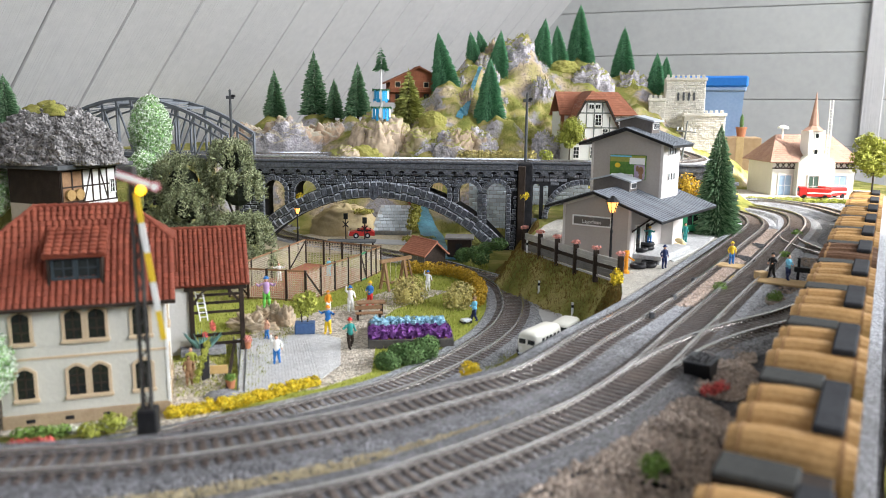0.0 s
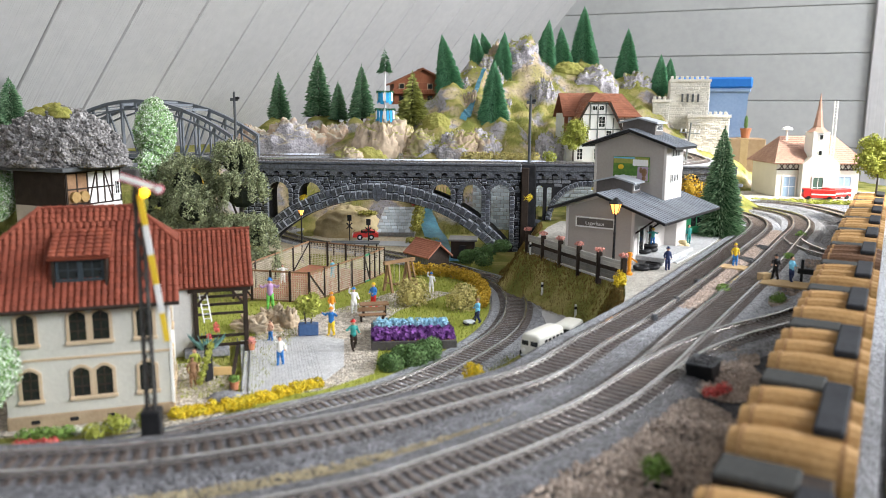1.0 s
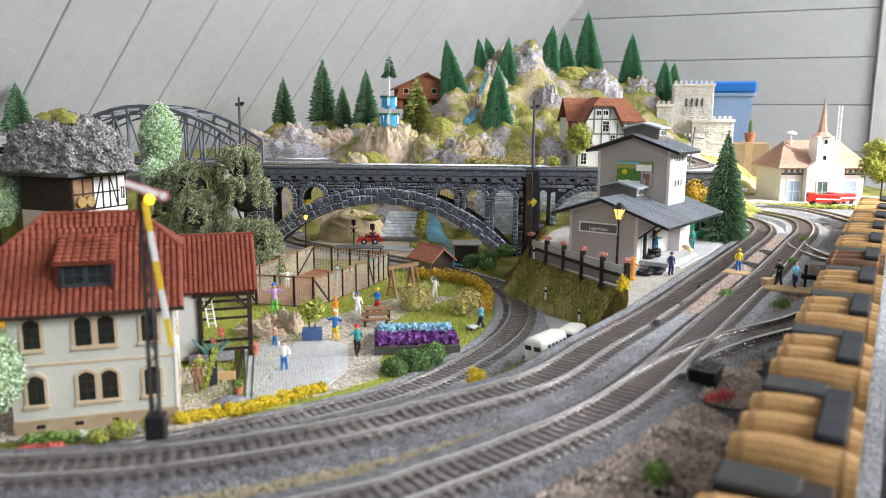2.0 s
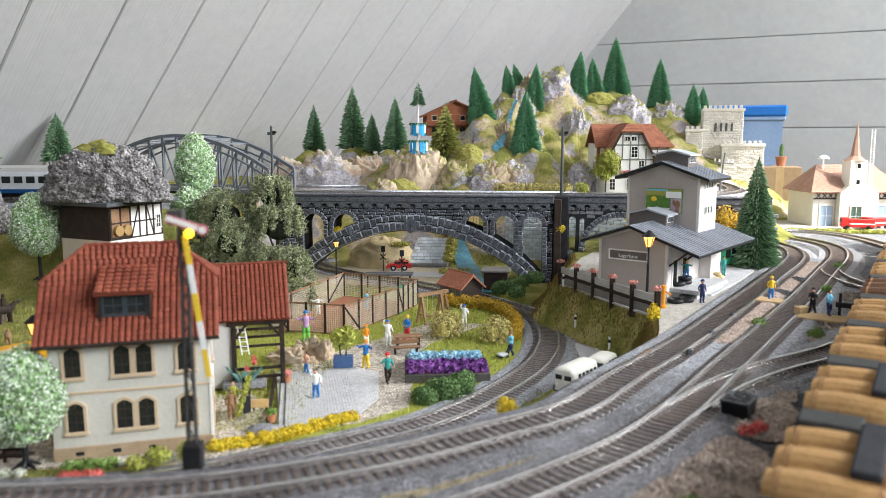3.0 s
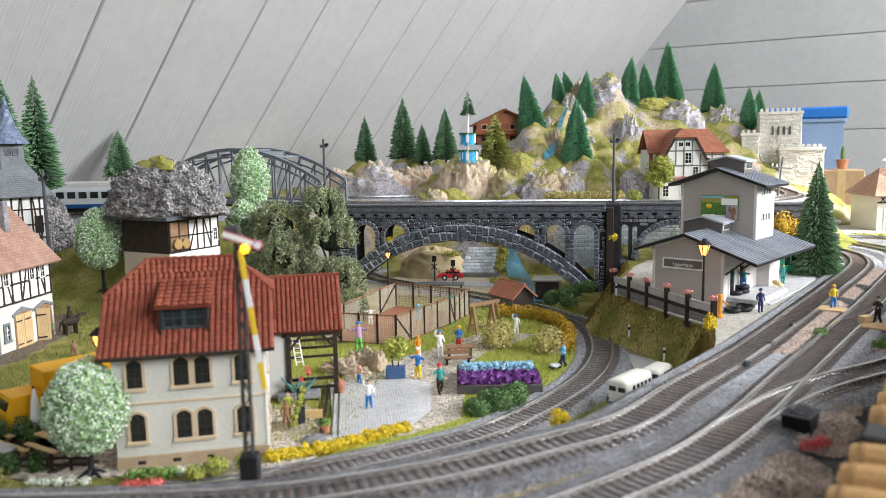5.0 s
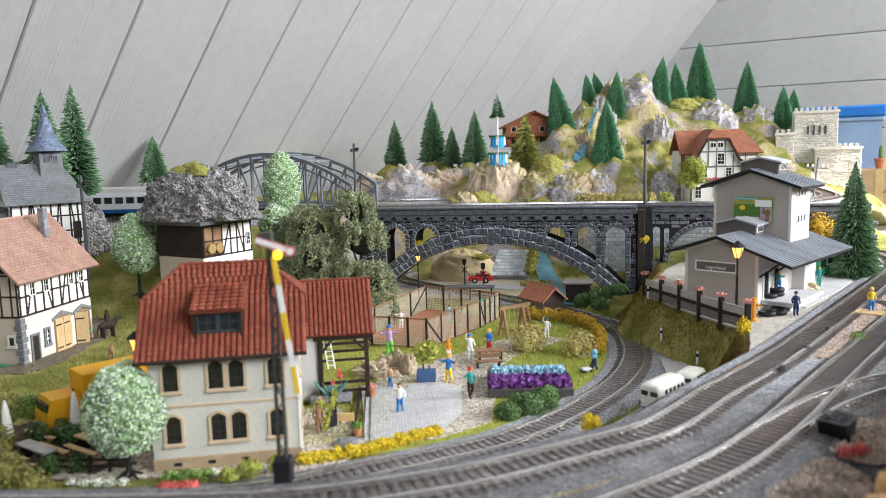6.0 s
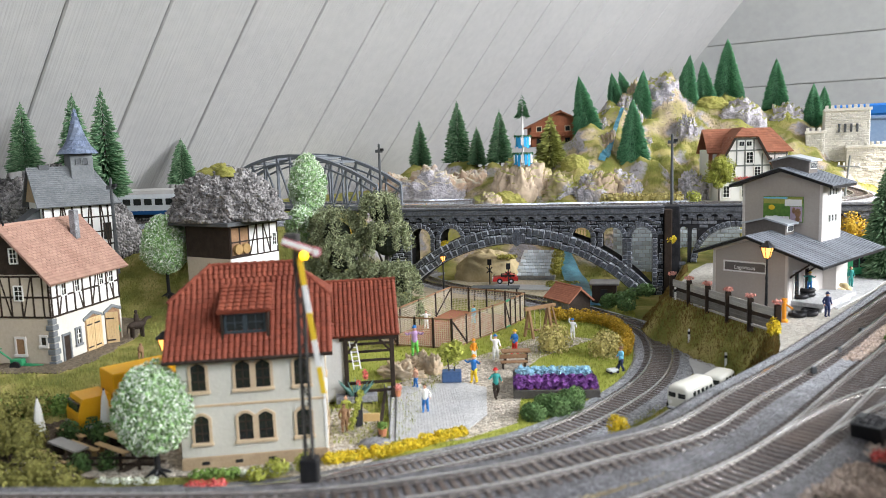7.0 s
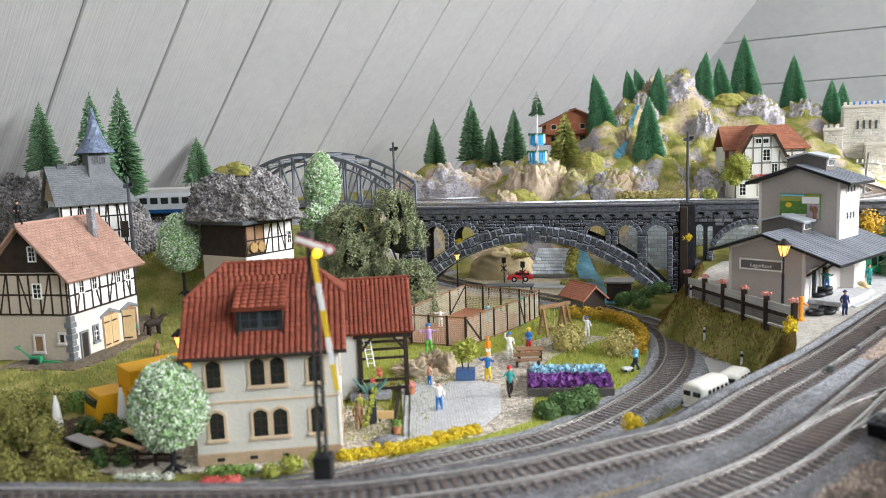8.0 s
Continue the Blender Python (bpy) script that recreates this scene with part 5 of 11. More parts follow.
# ---- the goods shed ----
def goods_shed():
    s = thing("goods_shed", "taupe goods shed with a tower and grey tin roofs", "shed", x=16.3, y=65.7, z=-0.72, rz=-36.0)
    W, D, E, A = 6.5, 13.5, 5.0, 6.1
    body = Geo().prism([(-W, 0), (0, 0), (0, E), (-W / 2, A), (-W, E)], 0, D, "y")
    part("wall", body, "shed_wall", s)
    tr = Geo()
    for x in (-W - 0.03, -0.2):
        tr.box(x, x + 0.23, -0.05, 0.04, 0, E - 0.05)
    tr.bar((-W, -0.01, E - 0.12), (-W / 2, -0.01, A - 0.12), 0.08, 0.2)
    tr.bar((-W / 2, -0.01, A - 0.12), (0, -0.01, E - 0.12), 0.08, 0.2)
    part("corner_trim", tr, "shed_trim", s, "pale corner strips")
    slope = (A - E) / (W / 2)
    roof = Geo()
    for x0, x1 in ((-W / 2, -W - 1.5), (-W / 2, 3.1)):
        dz = slope * abs(x1 - x0)
        sg = 1 if x1 > x0 else -1
        roof.add([(x0, -0.9, A + 0.22), (x1, -0.9, A + 0.22 - dz), (x1, D + 0.6, A + 0.22 - dz), (x0, D + 0.6, A + 0.22),
                  (x0, -0.9, A), (x1, -0.9, A - dz), (x1, D + 0.6, A - dz), (x0, D + 0.6, A)],
                 [(0, 1, 2, 3), (7, 6, 5, 4), (0, 4, 5, 1), (1, 5, 6, 2), (2, 6, 7, 3), (3, 7, 4, 0)])
    r = part("roof", roof, "black", s, "dark roof edge under tin sheets")
    for x0, x1 in ((-W / 2, -W - 1.5), (-W / 2, 3.1)):
        dz = slope * abs(x1 - x0)
        k = -0.9
        while k < D + 0.5:
            e = min(k + 0.62, D + 0.6)
            seams = Geo().add([(x0, k + 0.02, A + 0.235), (x1, k + 0.02, A + 0.235 - dz), (x1, e - 0.02, A + 0.235 - dz), (x0, e - 0.02, A + 0.235),
                       (x0, k + 0.02, A + 0.30), (x1, k + 0.02, A + 0.30 - dz), (x1, e - 0.06, A + 0.27 - dz), (x0, e - 0.06, A + 0.27)],
                      [(4, 5, 6, 7), (0, 1, 5, 4), (1, 2, 6, 5), (2, 3, 7, 6), (3, 0, 4, 7)])
            part("tin_sheet", seams, "tin_sheet", r)
            k += 0.62
    # tower
    X0, X1, Y0, Y1, TE, TA = -7.1, 0.05, 6.8, 11.2, 10.3, 11.5
    t = part("tower", Geo().prism([(X0, 4.4), (X1, 4.4), (X1, TE), ((X0 + X1) / 2, TA), (X0, TE)], Y0, Y1, "y"), "shed_wall", s, "taupe tower block")
    for x in (X0 - 0.03, X1 - 0.2):
        part("corner_strip", Geo().box(x, x + 0.23, Y0 - 0.05, Y0 + 0.04, 4.2, TE - 0.05), "shed_trim", t)
    # paler skin on the side towards the window: its light is painted in
    part("side_panel", Geo().box(X1 - 0.02, X1 + 0.06, Y0, Y1, 4.2, TE - 0.1), "shed_trim", t, "side wall of the tower, coloured paler for the light on it")
    tr = Geo()
    mid = (X0 + X1) / 2
    ts = (TA - TE) / (X1 - mid)
    for x1 in (X0 - 1.1, X1 + 1.1):
        dz = ts * abs(x1 - mid)
        tr.add([(mid, Y0 - 0.7, TA + 0.3), (x1, Y0 - 0.7, TA + 0.3 - dz), (x1, Y1 + 0.7, TA + 0.3 - dz), (mid, Y1 + 0.7, TA + 0.3),
                (mid, Y0 - 0.7, TA + 0.05), (x1, Y0 - 0.7, TA + 0.05 - dz), (x1, Y1 + 0.7, TA + 0.05 - dz), (mid, Y1 + 0.7, TA + 0.05)],
               [(0, 1, 2, 3), (7, 6, 5, 4), (0, 4, 5, 1), (1, 5, 6, 2), (2, 6, 7, 3), (3, 7, 4, 0)])
    part("tower_roof", tr, "black", t, "black tower roof")
    for x1 in (X0 - 1.1, X1 + 1.1):
        dz = ts * abs(x1 - mid)
        k = Y0 - 0.7
        while k < Y1 + 0.6:
            tn = Geo().add([(mid, k + 0.03, TA + 0.36), (x1, k + 0.03, TA + 0.36 - dz), (x1, k + 0.59, TA + 0.33 - dz), (mid, k + 0.59, TA + 0.33),
                    (mid, k + 0.03, TA + 0.28), (x1, k + 0.03, TA + 0.28 - dz), (x1, k + 0.59, TA + 0.28 - dz), (mid, k + 0.59, TA + 0.28)],
                   [(0, 1, 2, 3), (4, 5, 1, 0), (5, 6, 2, 1), (6, 7, 3, 2)])
            part("tin_sheet", tn, "tin_sheet", t)
            k += 0.62
    for z in (9.3, 6.9):
        for y in (8.3, 9.0, 9.7):
            window(t, X1 + 0.06, y, z, 90, 0.42, 0.62, frame_mat="white", fw=0.08, bars=(0, 0), sill=False)
    # billboard
    bb = part("billboard", Geo().box(-5.1, -1.5, Y0 - 0.16, Y0 - 0.02, 6.9, 9.2, 0.02), "poster_green", t, "advertising board with a green meadow")
    part("board_sky", Geo().box(-5.05, -1.55, Y0 - 0.19, Y0 - 0.14, 8.55, 9.15), "poster_yellow", bb)
    part("board_strip", Geo().box(-5.06, -2.9, Y0 - 0.2, Y0 - 0.185, 9.0, 9.14), "skyblue", bb)
    part("board_lilac", Geo().box(-2.62, -1.56, Y0 - 0.19, Y0 - 0.15, 6.95, 8.3), "lilac", bb)
    part("board_cow", Geo().ball(-1.95, Y0 - 0.18, 7.75, 0.3, 0.06, 0.42).ball(-2.3, Y0 - 0.18, 7.95, 0.16, 0.06, 0.3).ball(-1.95, Y0 - 0.18, 7.2, 0.22, 0.06, 0.26), "timber", bb, "brown animal shape")
    part("board_bee", Geo().ball(-4.3, Y0 - 0.18, 8.2, 0.3, 0.06, 0.24), "yellow", bb)
    part("board_caption", Geo().box(-4.9, -2.7, Y0 - 0.2, Y0 - 0.15, 7.08, 7.4), "white", bb, "white caption bars")
    part("board_panel", Geo().box(-3.1, -1.6, Y0 - 0.21, Y0 - 0.17, 8.35, 8.95), "white", bb)
    # cupolas
    for (x0, x1, y0, y1, z0, z1, za) in ((-5.6, -2.0, 4.2, 6.0, 5.5, 6.9, 7.35), (-5.0, -1.7, 8.2, 10.2, 10.9, 12.35, 12.75)):
        m = (x0 + x1) / 2
        c = part("cupola", Geo().prism([(x0, z0), (x1, z0), (x1, z1), (m, za), (x0, z1)], y0, y1, "y"), "dark_taupe", s, "small ventilation cupola")
        cr = Geo()
        for xe in (x0 - 0.3, x1 + 0.3):
            dz = (za - z1) / (x1 - m) * abs(xe - m)
            cr.add([(m, y0 - 0.3, za + 0.16), (xe, y0 - 0.3, za + 0.16 - dz), (xe, y1 + 0.3, za + 0.16 - dz), (m, y1 + 0.3, za + 0.16),
                    (m, y0 - 0.3, za), (xe, y0 - 0.3, za - dz), (xe, y1 + 0.3, za - dz), (m, y1 + 0.3, za)],
                   [(0, 1, 2, 3), (7, 6, 5, 4), (0, 4, 5, 1), (1, 5, 6, 2), (2, 6, 7, 3), (3, 7, 4, 0)])
        part("cupola_roof", cr, "tin", c)
        lv = Geo().box(x1 - 0.02, x1 + 0.06, y0 + 0.25, y1 - 0.25, z0 + 0.7, z1 - 0.15)
        part("louvre_frame", lv, "white", c)
        sl = Geo()
        for k in range(6):
            y = y0 + 0.42 + k * (y1 - y0 - 0.84) / 5
            sl.box(x1 + 0.04, x1 + 0.09, y - 0.06, y + 0.06, z0 + 0.76, z1 - 0.21)
        part("louvres", sl, "dark_grey", c)
    # sign
    sg = part("sign", Geo().box(-5.45, -1.75, -0.14, -0.02, 3.15, 4.0, 0.03), "dark_taupe", s, "dark station sign with pale letters")
    part("sign_frame", ring([(-5.5, 3.1), (-1.7, 3.1), (-1.7, 4.05), (-5.5, 4.05)], [(-5.38, 3.22), (-1.82, 3.22), (-1.82, 3.93), (-5.38, 3.93)], -0.19, -0.1), "white", sg)
    txt = bpy.data.curves.new("lettering", "FONT")
    txt.body, txt.size, txt.extrude = "Lagerhaus", 0.46 * CM, 0.01 * CM
    txt.align_x = "CENTER"
    txt.materials.append(M["white"])
    letters = new("lettering", txt)
    letters.parent = sg
    letters.matrix_basis = pose(-3.6 * CM, -0.16 * CM, 3.36 * CM, 90, 0, 0)
    # same paler skin along the shed's bright side, light put into the colour
    part("side_wall", Geo().box(0.0, 0.07, 0.05, D - 0.05, 0.0, E - 0.1), "shed_trim", s, "wall under the canopy, coloured paler for the light on it")
    # track side: doors, windows, ramp
    for y, w, hh in ((1.5, 1.0, 2.3), (3.6, 1.0, 2.3), (9.2, 1.2, 2.8)):
        window(s, 0.09, y, 1.0 if y < 9 else 0.9, 90, w, hh, frame_mat="white", fw=0.14, bars=(1, 2), sill=False, name="door")
    part("loading_ramp", Geo().box(0.05, 2.7, 0.6, 8.0, 0.55, 0.95, 0.04).box(0.05, 2.4, 1.0, 7.6, 0, 0.56), "paving", s, "pale concrete loading ramp")
    br = Geo()
    for y in (0.3, 4.0, 8.0, 12.0):
        br.bar((0.05, y, 2.9), (1.9, y, 4.35), 0.12, 0.14)
    part("braces", br, "timber_dark", s)
    part("wing_wall", Geo().box(-0.5, 1.2, 7.4, 7.65, 0, 4.5), "shed_trim", s)
    return s


M["tin_sheet"] = vary(mat("grey_tin_sheet", (0.15, 0.165, 0.19), (0.23, 0.25, 0.285), 50, 0.6, 0.3, metal=0.1), 0.10)
M["dark_taupe"] = mat("dark_taupe_paint", (0.13, 0.115, 0.105), (0.17, 0.15, 0.14), 60, 0.8, 0.3, 700)
M["poster_green"] = mat("poster_meadow", (0.07, 0.17, 0.035), (0.14, 0.26, 0.05), 40, 0.5, 0.0)
M["lilac"] = mat("poster_lilac", (0.36, 0.28, 0.36), (0.44, 0.35, 0.43), 40, 0.5, 0.0)
M["poster_yellow"] = mat("poster_gold", (0.26, 0.29, 0.06), (0.36, 0.36, 0.09), 40, 0.5, 0.0)
goods_shed()


# ---- half-timbered buildings ----
def leaf_cloud(clumps, count, size, seed, flat=0.0):
    """Many small leaves on the surface of clumps (x, y, z, rx, ry, rz)."""
    rng = np.random.default_rng(seed)
    g = Geo()
    wts = np.array([c[3] * c[4] + c[4] * c[5] + c[3] * c[5] for c in clumps])
    pick = rng.choice(len(clumps), count, p=wts / wts.sum())
    C = np.array(clumps)[pick]
    d = rng.normal(size=(count, 3))
    d /= np.linalg.norm(d, axis=1, keepdims=True)
    r = rng.uniform(0.72, 1.06, (count, 1))
    P = C[:, :3] + d * C[:, 3:] * r
    nrm = d + rng.normal(size=(count, 3)) * 0.55
    nrm /= np.linalg.norm(nrm, axis=1, keepdims=True)
    a = np.cross(nrm, rng.normal(size=(count, 3)))
    a /= np.linalg.norm(a, axis=1, keepdims=True)
    b = np.cross(nrm, a)
    s = (size * rng.uniform(0.6, 1.3, (count, 1)))
    Q = np.stack([P - a * s, P - b * s * 0.6, P + a * s, P + b * s * 0.6], 1).reshape(-1, 3)
    g.v = [tuple(p) for p in Q.tolist()]
    g.f = [(4 * i, 4 * i + 1, 4 * i + 2, 4 * i + 3) for i in range(count)]
    return g


M["needle_grey"] = leafy("grey_green_needles", (0.045, 0.115, 0.055), (0.11, 0.20, 0.10))
M["needle_soft"] = leafy("soft_needle_tips", (0.12, 0.22, 0.11), (0.20, 0.31, 0.17), 0.3)
M["moss_pad"] = mat("moss_cushion", (0.21, 0.21, 0.05), (0.34, 0.31, 0.10), 60, 0.95, 0.9, 900, spec=0.1)
M["moss"] = leafy("yellow_green_moss", (0.34, 0.32, 0.06), (0.46, 0.42, 0.12))
def timber_wall(parent, w, z0, z1, x, y, rz, posts, mids=(), braces=(), t=0.14, material="timber_dark"):
    """Dark posts, rails and braces on a wall of width w facing -y before the turn rz."""
    fr = None
    for k, z in enumerate((z0, z1, *mids)):
        ob = part("rail_beam", Geo().box(0, w, -0.07, 0.03, z - t / 2, z + t / 2), material, parent)
        ob.matrix_basis = pose(x * CM, y * CM, 0, 0, 0, rz)
    for u in posts:
        ob = part("post", Geo().box(u * w - t / 2, u * w + t / 2, -0.075, 0.03, z0, z1), material, parent)
        ob.matrix_basis = pose(x * CM, y * CM, 0, 0, 0, rz)
    for u0, a, u1, b in braces:
        ob = part("brace", Geo().bar((u0 * w, -0.02, z0 + a * (z1 - z0)), (u1 * w, -0.02, z0 + b * (z1 - z0)), 0.09, t * 0.85), material, parent)
        ob.matrix_basis = pose(x * CM, y * CM, 0, 0, 0, rz)


def gable_roof(parent, x0, x1, y0, y1, ze, zr, over, material, rows, cols, along="y", name="roof", label=""):
    """Two tiled slopes; the ridge runs along y or along x."""
    if along == "y":
        m = (x0 + x1) / 2
        k = (zr - ze) / (m - x0)
        a = [((x0 - over, y0 - over, ze - k * over), (x0 - over, y1 + over, ze - k * over), (m, y1 + over, zr), (m, y0 - over, zr)),
             ((x1 + over, y1 + over, ze - k * over), (x1 + over, y0 - over, ze - k * over), (m, y0 - over, zr), (m, y1 + over, zr))]
        ridge = ((m, y0 - over, zr + 0.05), (m, y1 + over, zr + 0.05))
    else:
        m = (y0 + y1) / 2
        k = (zr - ze) / (m - y0)
        a = [((x0 - over, y0 - over, ze - k * over), (x1 + over, y0 - over, ze - k * over), (x1 + over, m, zr), (x0 - over, m, zr)),
             ((x1 + over, y1 + over, ze - k * over), (x0 - over, y1 + over, ze - k * over), (x0 - over, m, zr), (x1 + over, m, zr))]
        ridge = ((x0 - over, m, zr + 0.05), (x1 + over, m, zr + 0.05))
    bed = Geo()
    for q in a:
        s = plate(*q, 0.16)
        bed.add(s.v, s.f)
    r = part(name, bed, material, parent, label)
    g = Geo()
    for q in a:
        shingles(g, *q, rows, cols)
    tagged(part("tile", g, material, r, mend=False), kind="stuff")
    part("ridge_cap", Geo().tube(*ridge, 0.13, n=7), material, r)
    return r


def barn():
    b = thing("barn", "half-timbered barn with pale red tiles and plank gates", "barn", x=-42.7, y=53.0, z=-2.95)
    b.scale = (1.0, 1.0, 1.1)
    W, D, S, E, R = 7.6, 9.2, 3.7, 7.0, 10.6
    part("stone_storey", Geo().box(-W, 0, 0, D, 0, S, 0.04), "plaster_beige", b, "beige plastered ground floor")
    part("gate_wall", Geo().box(-0.12, 0.02, 0.05, D - 0.02, 0.02, S - 0.02), "plaster", b, "cream plastered gate front")
    part("upper_storey", Geo().box(-W, 0, 0, D, S, E), "plaster_white", b, "white plastered upper floor")
    # beige over the white storey: the front's shade is painted into this infill
    part("front_infill", Geo().box(-W + 0.02, -0.02, -0.035, 0.02, S + 0.02, E - 0.02), "plaster_beige", b, "beige infill, darkened to carry the shade of the front")
    part("gable_boarding", Geo().prism([(-W, E), (0, E), (-W / 2, R)], -0.06, D, "y"), "timber_dark", b, "dark boarded gable")
    timber_wall(b, D, S + 0.1, E - 0.15, 0, 0, 90, (0.01, 0.09, 0.2, 0.32, 0.44, 0.56, 0.68, 0.8, 0.9, 0.99), (S + 1.5,),
                ((0.1, 0, 0.19, 0.9), (0.43, 0, 0.34, 0.9), (0.57, 0, 0.66, 0.9), (0.9, 0, 0.81, 0.9)))
    timber_wall(b, W, S + 0.1, E - 0.15, -W, 0, 0, (0.01, 0.13, 0.26, 0.4, 0.53, 0.66, 0.8, 0.92, 0.99), (S + 1.6,),
                ((0.14, 0, 0.25, 1), (0.52, 0, 0.41, 1), (0.67, 0, 0.79, 1)))
    for y in (1.6, 3.3, 6.6, 8.0):
        window(b, 0.02, y, S + 1.55, 90, 0.55, 1.3, frame_mat="white", fw=0.09, bars=(1, 2), bar_mat="white", sill=False)
    window(b, -2.8, -0.04, S + 1.4, 0, 0.7, 1.0, frame_mat="white", fw=0.09, bar_mat="white", sill=False)
    window(b, -2.9, -0.1, E + 0.9, 0, 0.6, 1.0, frame_mat="white", fw=0.09, bar_mat="white", sill=False)
    window(b, -3.1, -0.02, 1.0, 0, 0.75, 1.15, frame_mat="shed_trim", pane_mat="timber", bars=(0, 0))
    window(b, -0.9, -0.02, 1.7, 0, 0.45, 0.6, frame_mat="shed_trim", bars=(1, 1))
    for k in range(8):
        part("corner_stone", Geo().box(-0.42 if k % 2 else -0.62, 0.1, -0.1, 0.45 if k % 2 else 0.62, 0.02 + k * 0.46, 0.44 + k * 0.46, 0.05), "roof_slate", b)
    window(b, 0.04, 1.4, 0.05, 90, 0.75, 2.1, frame_mat="roof_slate", pane_mat="timber_dark", bars=(0, 0), sill=False, name="door")
    window(b, 0.04, 2.9, 1.2, 90, 0.45, 1.1, frame_mat="roof_slate", bars=(1, 2), bar_mat="white")
    for y0, y1 in ((3.9, 6.1), (6.7, 8.9)):
        m = (y0 + y1) / 2
        o = part("gate_opening", Geo().prism([(y0, 0), (y1, 0), (y1, 2.7), (m, 3.1), (y0, 2.7)], 0.0, 0.05, "x"), "timber", b, "brown gate opening")
        part("lintel", Geo().prism([(y0 - 0.2, 2.7), (y0 - 0.2, 2.95), (m, 3.38), (y1 + 0.2, 2.95), (y1 + 0.2, 2.7), (m, 3.12)], 0.02, 0.14, "x"), "roof_slate", o)
    for y0, y1, sw in ((3.95, 4.98, 0), (5.02, 6.05, 0), (6.75, 7.8, -62)):
        gl = Geo()
        n = 5
        for i in range(n):
            gl.box(0.0, 0.1, i * (y1 - y0) / n + 0.01, (i + 1) * (y1 - y0) / n - 0.01, 0.1, 2.85)
        gt = part("gate", gl, "timber_pale", b, "pale plank gate leaf")
        gt.matrix_basis = pose(0.07 * CM, y0 * CM, 0, 0, 0, sw)
        part("hinge_strap", Geo().box(0.1, 0.14, 0.02, 0.7 * (y1 - y0), 0.5, 0.6).box(0.1, 0.14, 0.02, 0.7 * (y1 - y0), 2.3, 2.4), "black", gt)
    gable_roof(b, -W, 0, 0, D, E, R, 0.7, "roof_pink", 22, 22, "y", label="pale red tiled roof")
    part("chimney", Geo().box(-2.6, -2.0, 6.6, 7.2, 8.4, 11.3, 0.04), "deck", b, "grey chimney")


barn()


def slate_chapel():
    c = thing("chapel", "half-timbered chapel with a slate roof and a pointed turret", "chapel", x=-55.25, y=68.9, z=3.2, rz=52)
    W, D, E, R = 7.2, 5.0, 6.45, 10.1
    part("wall", Geo().box(0, W, 0, D, 0, E), "plaster_white", c, "white infill walls")
    timber_wall(c, W, 0.1, E - 0.1, 0, 0, 0, (0.01, 0.14, 0.27, 0.4, 0.53, 0.66, 0.79, 0.9, 0.99), (1.6, 3.0, 4.6),
                ((0.15, 0, 0.26, 1), (0.4, 0, 0.28, 1), (0.54, 0, 0.65, 1), (0.9, 0, 0.8, 1)), t=0.15)
    for x in (1.5, 4.2, 6.3):
        window(c, x, -0.03, 2.2, 0, 0.6, 1.6, frame_mat="timber_dark", fw=0.1, bars=(1, 3), sill=False)
    m = D / 2
    a = [(-0.6, -0.7, E - 0.5), (W + 0.6, -0.7, E - 0.5), (W - 1.3, m, R), (-0.6, m, R)]
    b2 = [(W + 0.6, D + 0.7, E - 0.5), (-0.6, D + 0.7, E - 0.5), (-0.6, m, R), (W - 1.3, m, R)]
    e = [(W + 0.6, -0.7, E - 0.5), (W + 0.6, D + 0.7, E - 0.5), (W - 1.3, m + 0.01, R), (W - 1.3, m - 0.01, R)]
    bed, sh = Geo(), Geo()
    for q in (a, b2, e):
        s = plate(*q, 0.16)
        bed.add(s.v, s.f)
        shingles(sh, *q, 20, 24, 0.045)
    r = part("roof", bed, "roof_slate", c, "grey slate roof")
    tagged(part("slate", sh, "roof_slate", r, mend=False), kind="stuff")
    part("gable", Geo().prism([(0, E), (D, E), (m, R - 0.2)], -0.3, 0.1, "x"), "plinth", c, "brown gable end")
    t = part("turret", Geo().box(3.55, 5.85, m - 1.1, m + 1.1, 8.2, 11.5, 0.05), "roof_slate", c, "slate-clad turret")
    for dx in (-0.35, 0.35):
        window(t, 4.7 + dx, m - 1.12, 10.3, 0, 0.45, 0.6, frame_mat="roof_slate", fw=0.06, bars=(0, 0), sill=False, pane_mat="dark_grey")
    sp = Geo()
    prof = [(2.0, 11.4), (1.5, 11.9), (1.05, 12.7), (0.6, 14.0), (0.02, 16.3)]
    n = 8
    vs, fs = [], []
    for rr, z in prof:
        for i in range(n):
            an = 2 * math.pi * (i + 0.5) / n
            vs.append((4.7 + rr * math.cos(an), m + rr * math.sin(an), z))
    for j in range(len(prof) - 1):
        for i in range(n):
            fs.append((j * n + i, j * n + (i + 1) % n, (j + 1) * n + (i + 1) % n, (j + 1) * n + i))
    fs.append(tuple(range(n)))
    sp.add(vs, fs)
    for j in range(22):
        f = j / 22
        k = f * (len(prof) - 1)
        i0 = int(k)
        rr = prof[i0][0] + (prof[i0 + 1][0] - prof[i0][0]) * (k - i0)
        z = prof[i0][1] + (prof[i0 + 1][1] - prof[i0][1]) * (k - i0)
        cnt = max(5, int(rr * 12))
        for i in range(cnt):
            an = 2 * math.pi * (i + 0.5 * (j % 2)) / cnt
            sp.add([(4.7 + (rr + 0.1) * math.cos(an + d), m + (rr + 0.1) * math.sin(an + d), z + 0.0) for d in (-2.6 / cnt, 2.6 / cnt)] +
                   [(4.7 + (rr * 0.93 + 0.02) * math.cos(an + d), m + (rr * 0.93 + 0.02) * math.sin(an + d), z + 0.34) for d in (2.6 / cnt, -2.6 / cnt)], [(0, 1, 2, 3)])
    part("spire", sp, "spire_slate", t, "blue-grey slated spire")
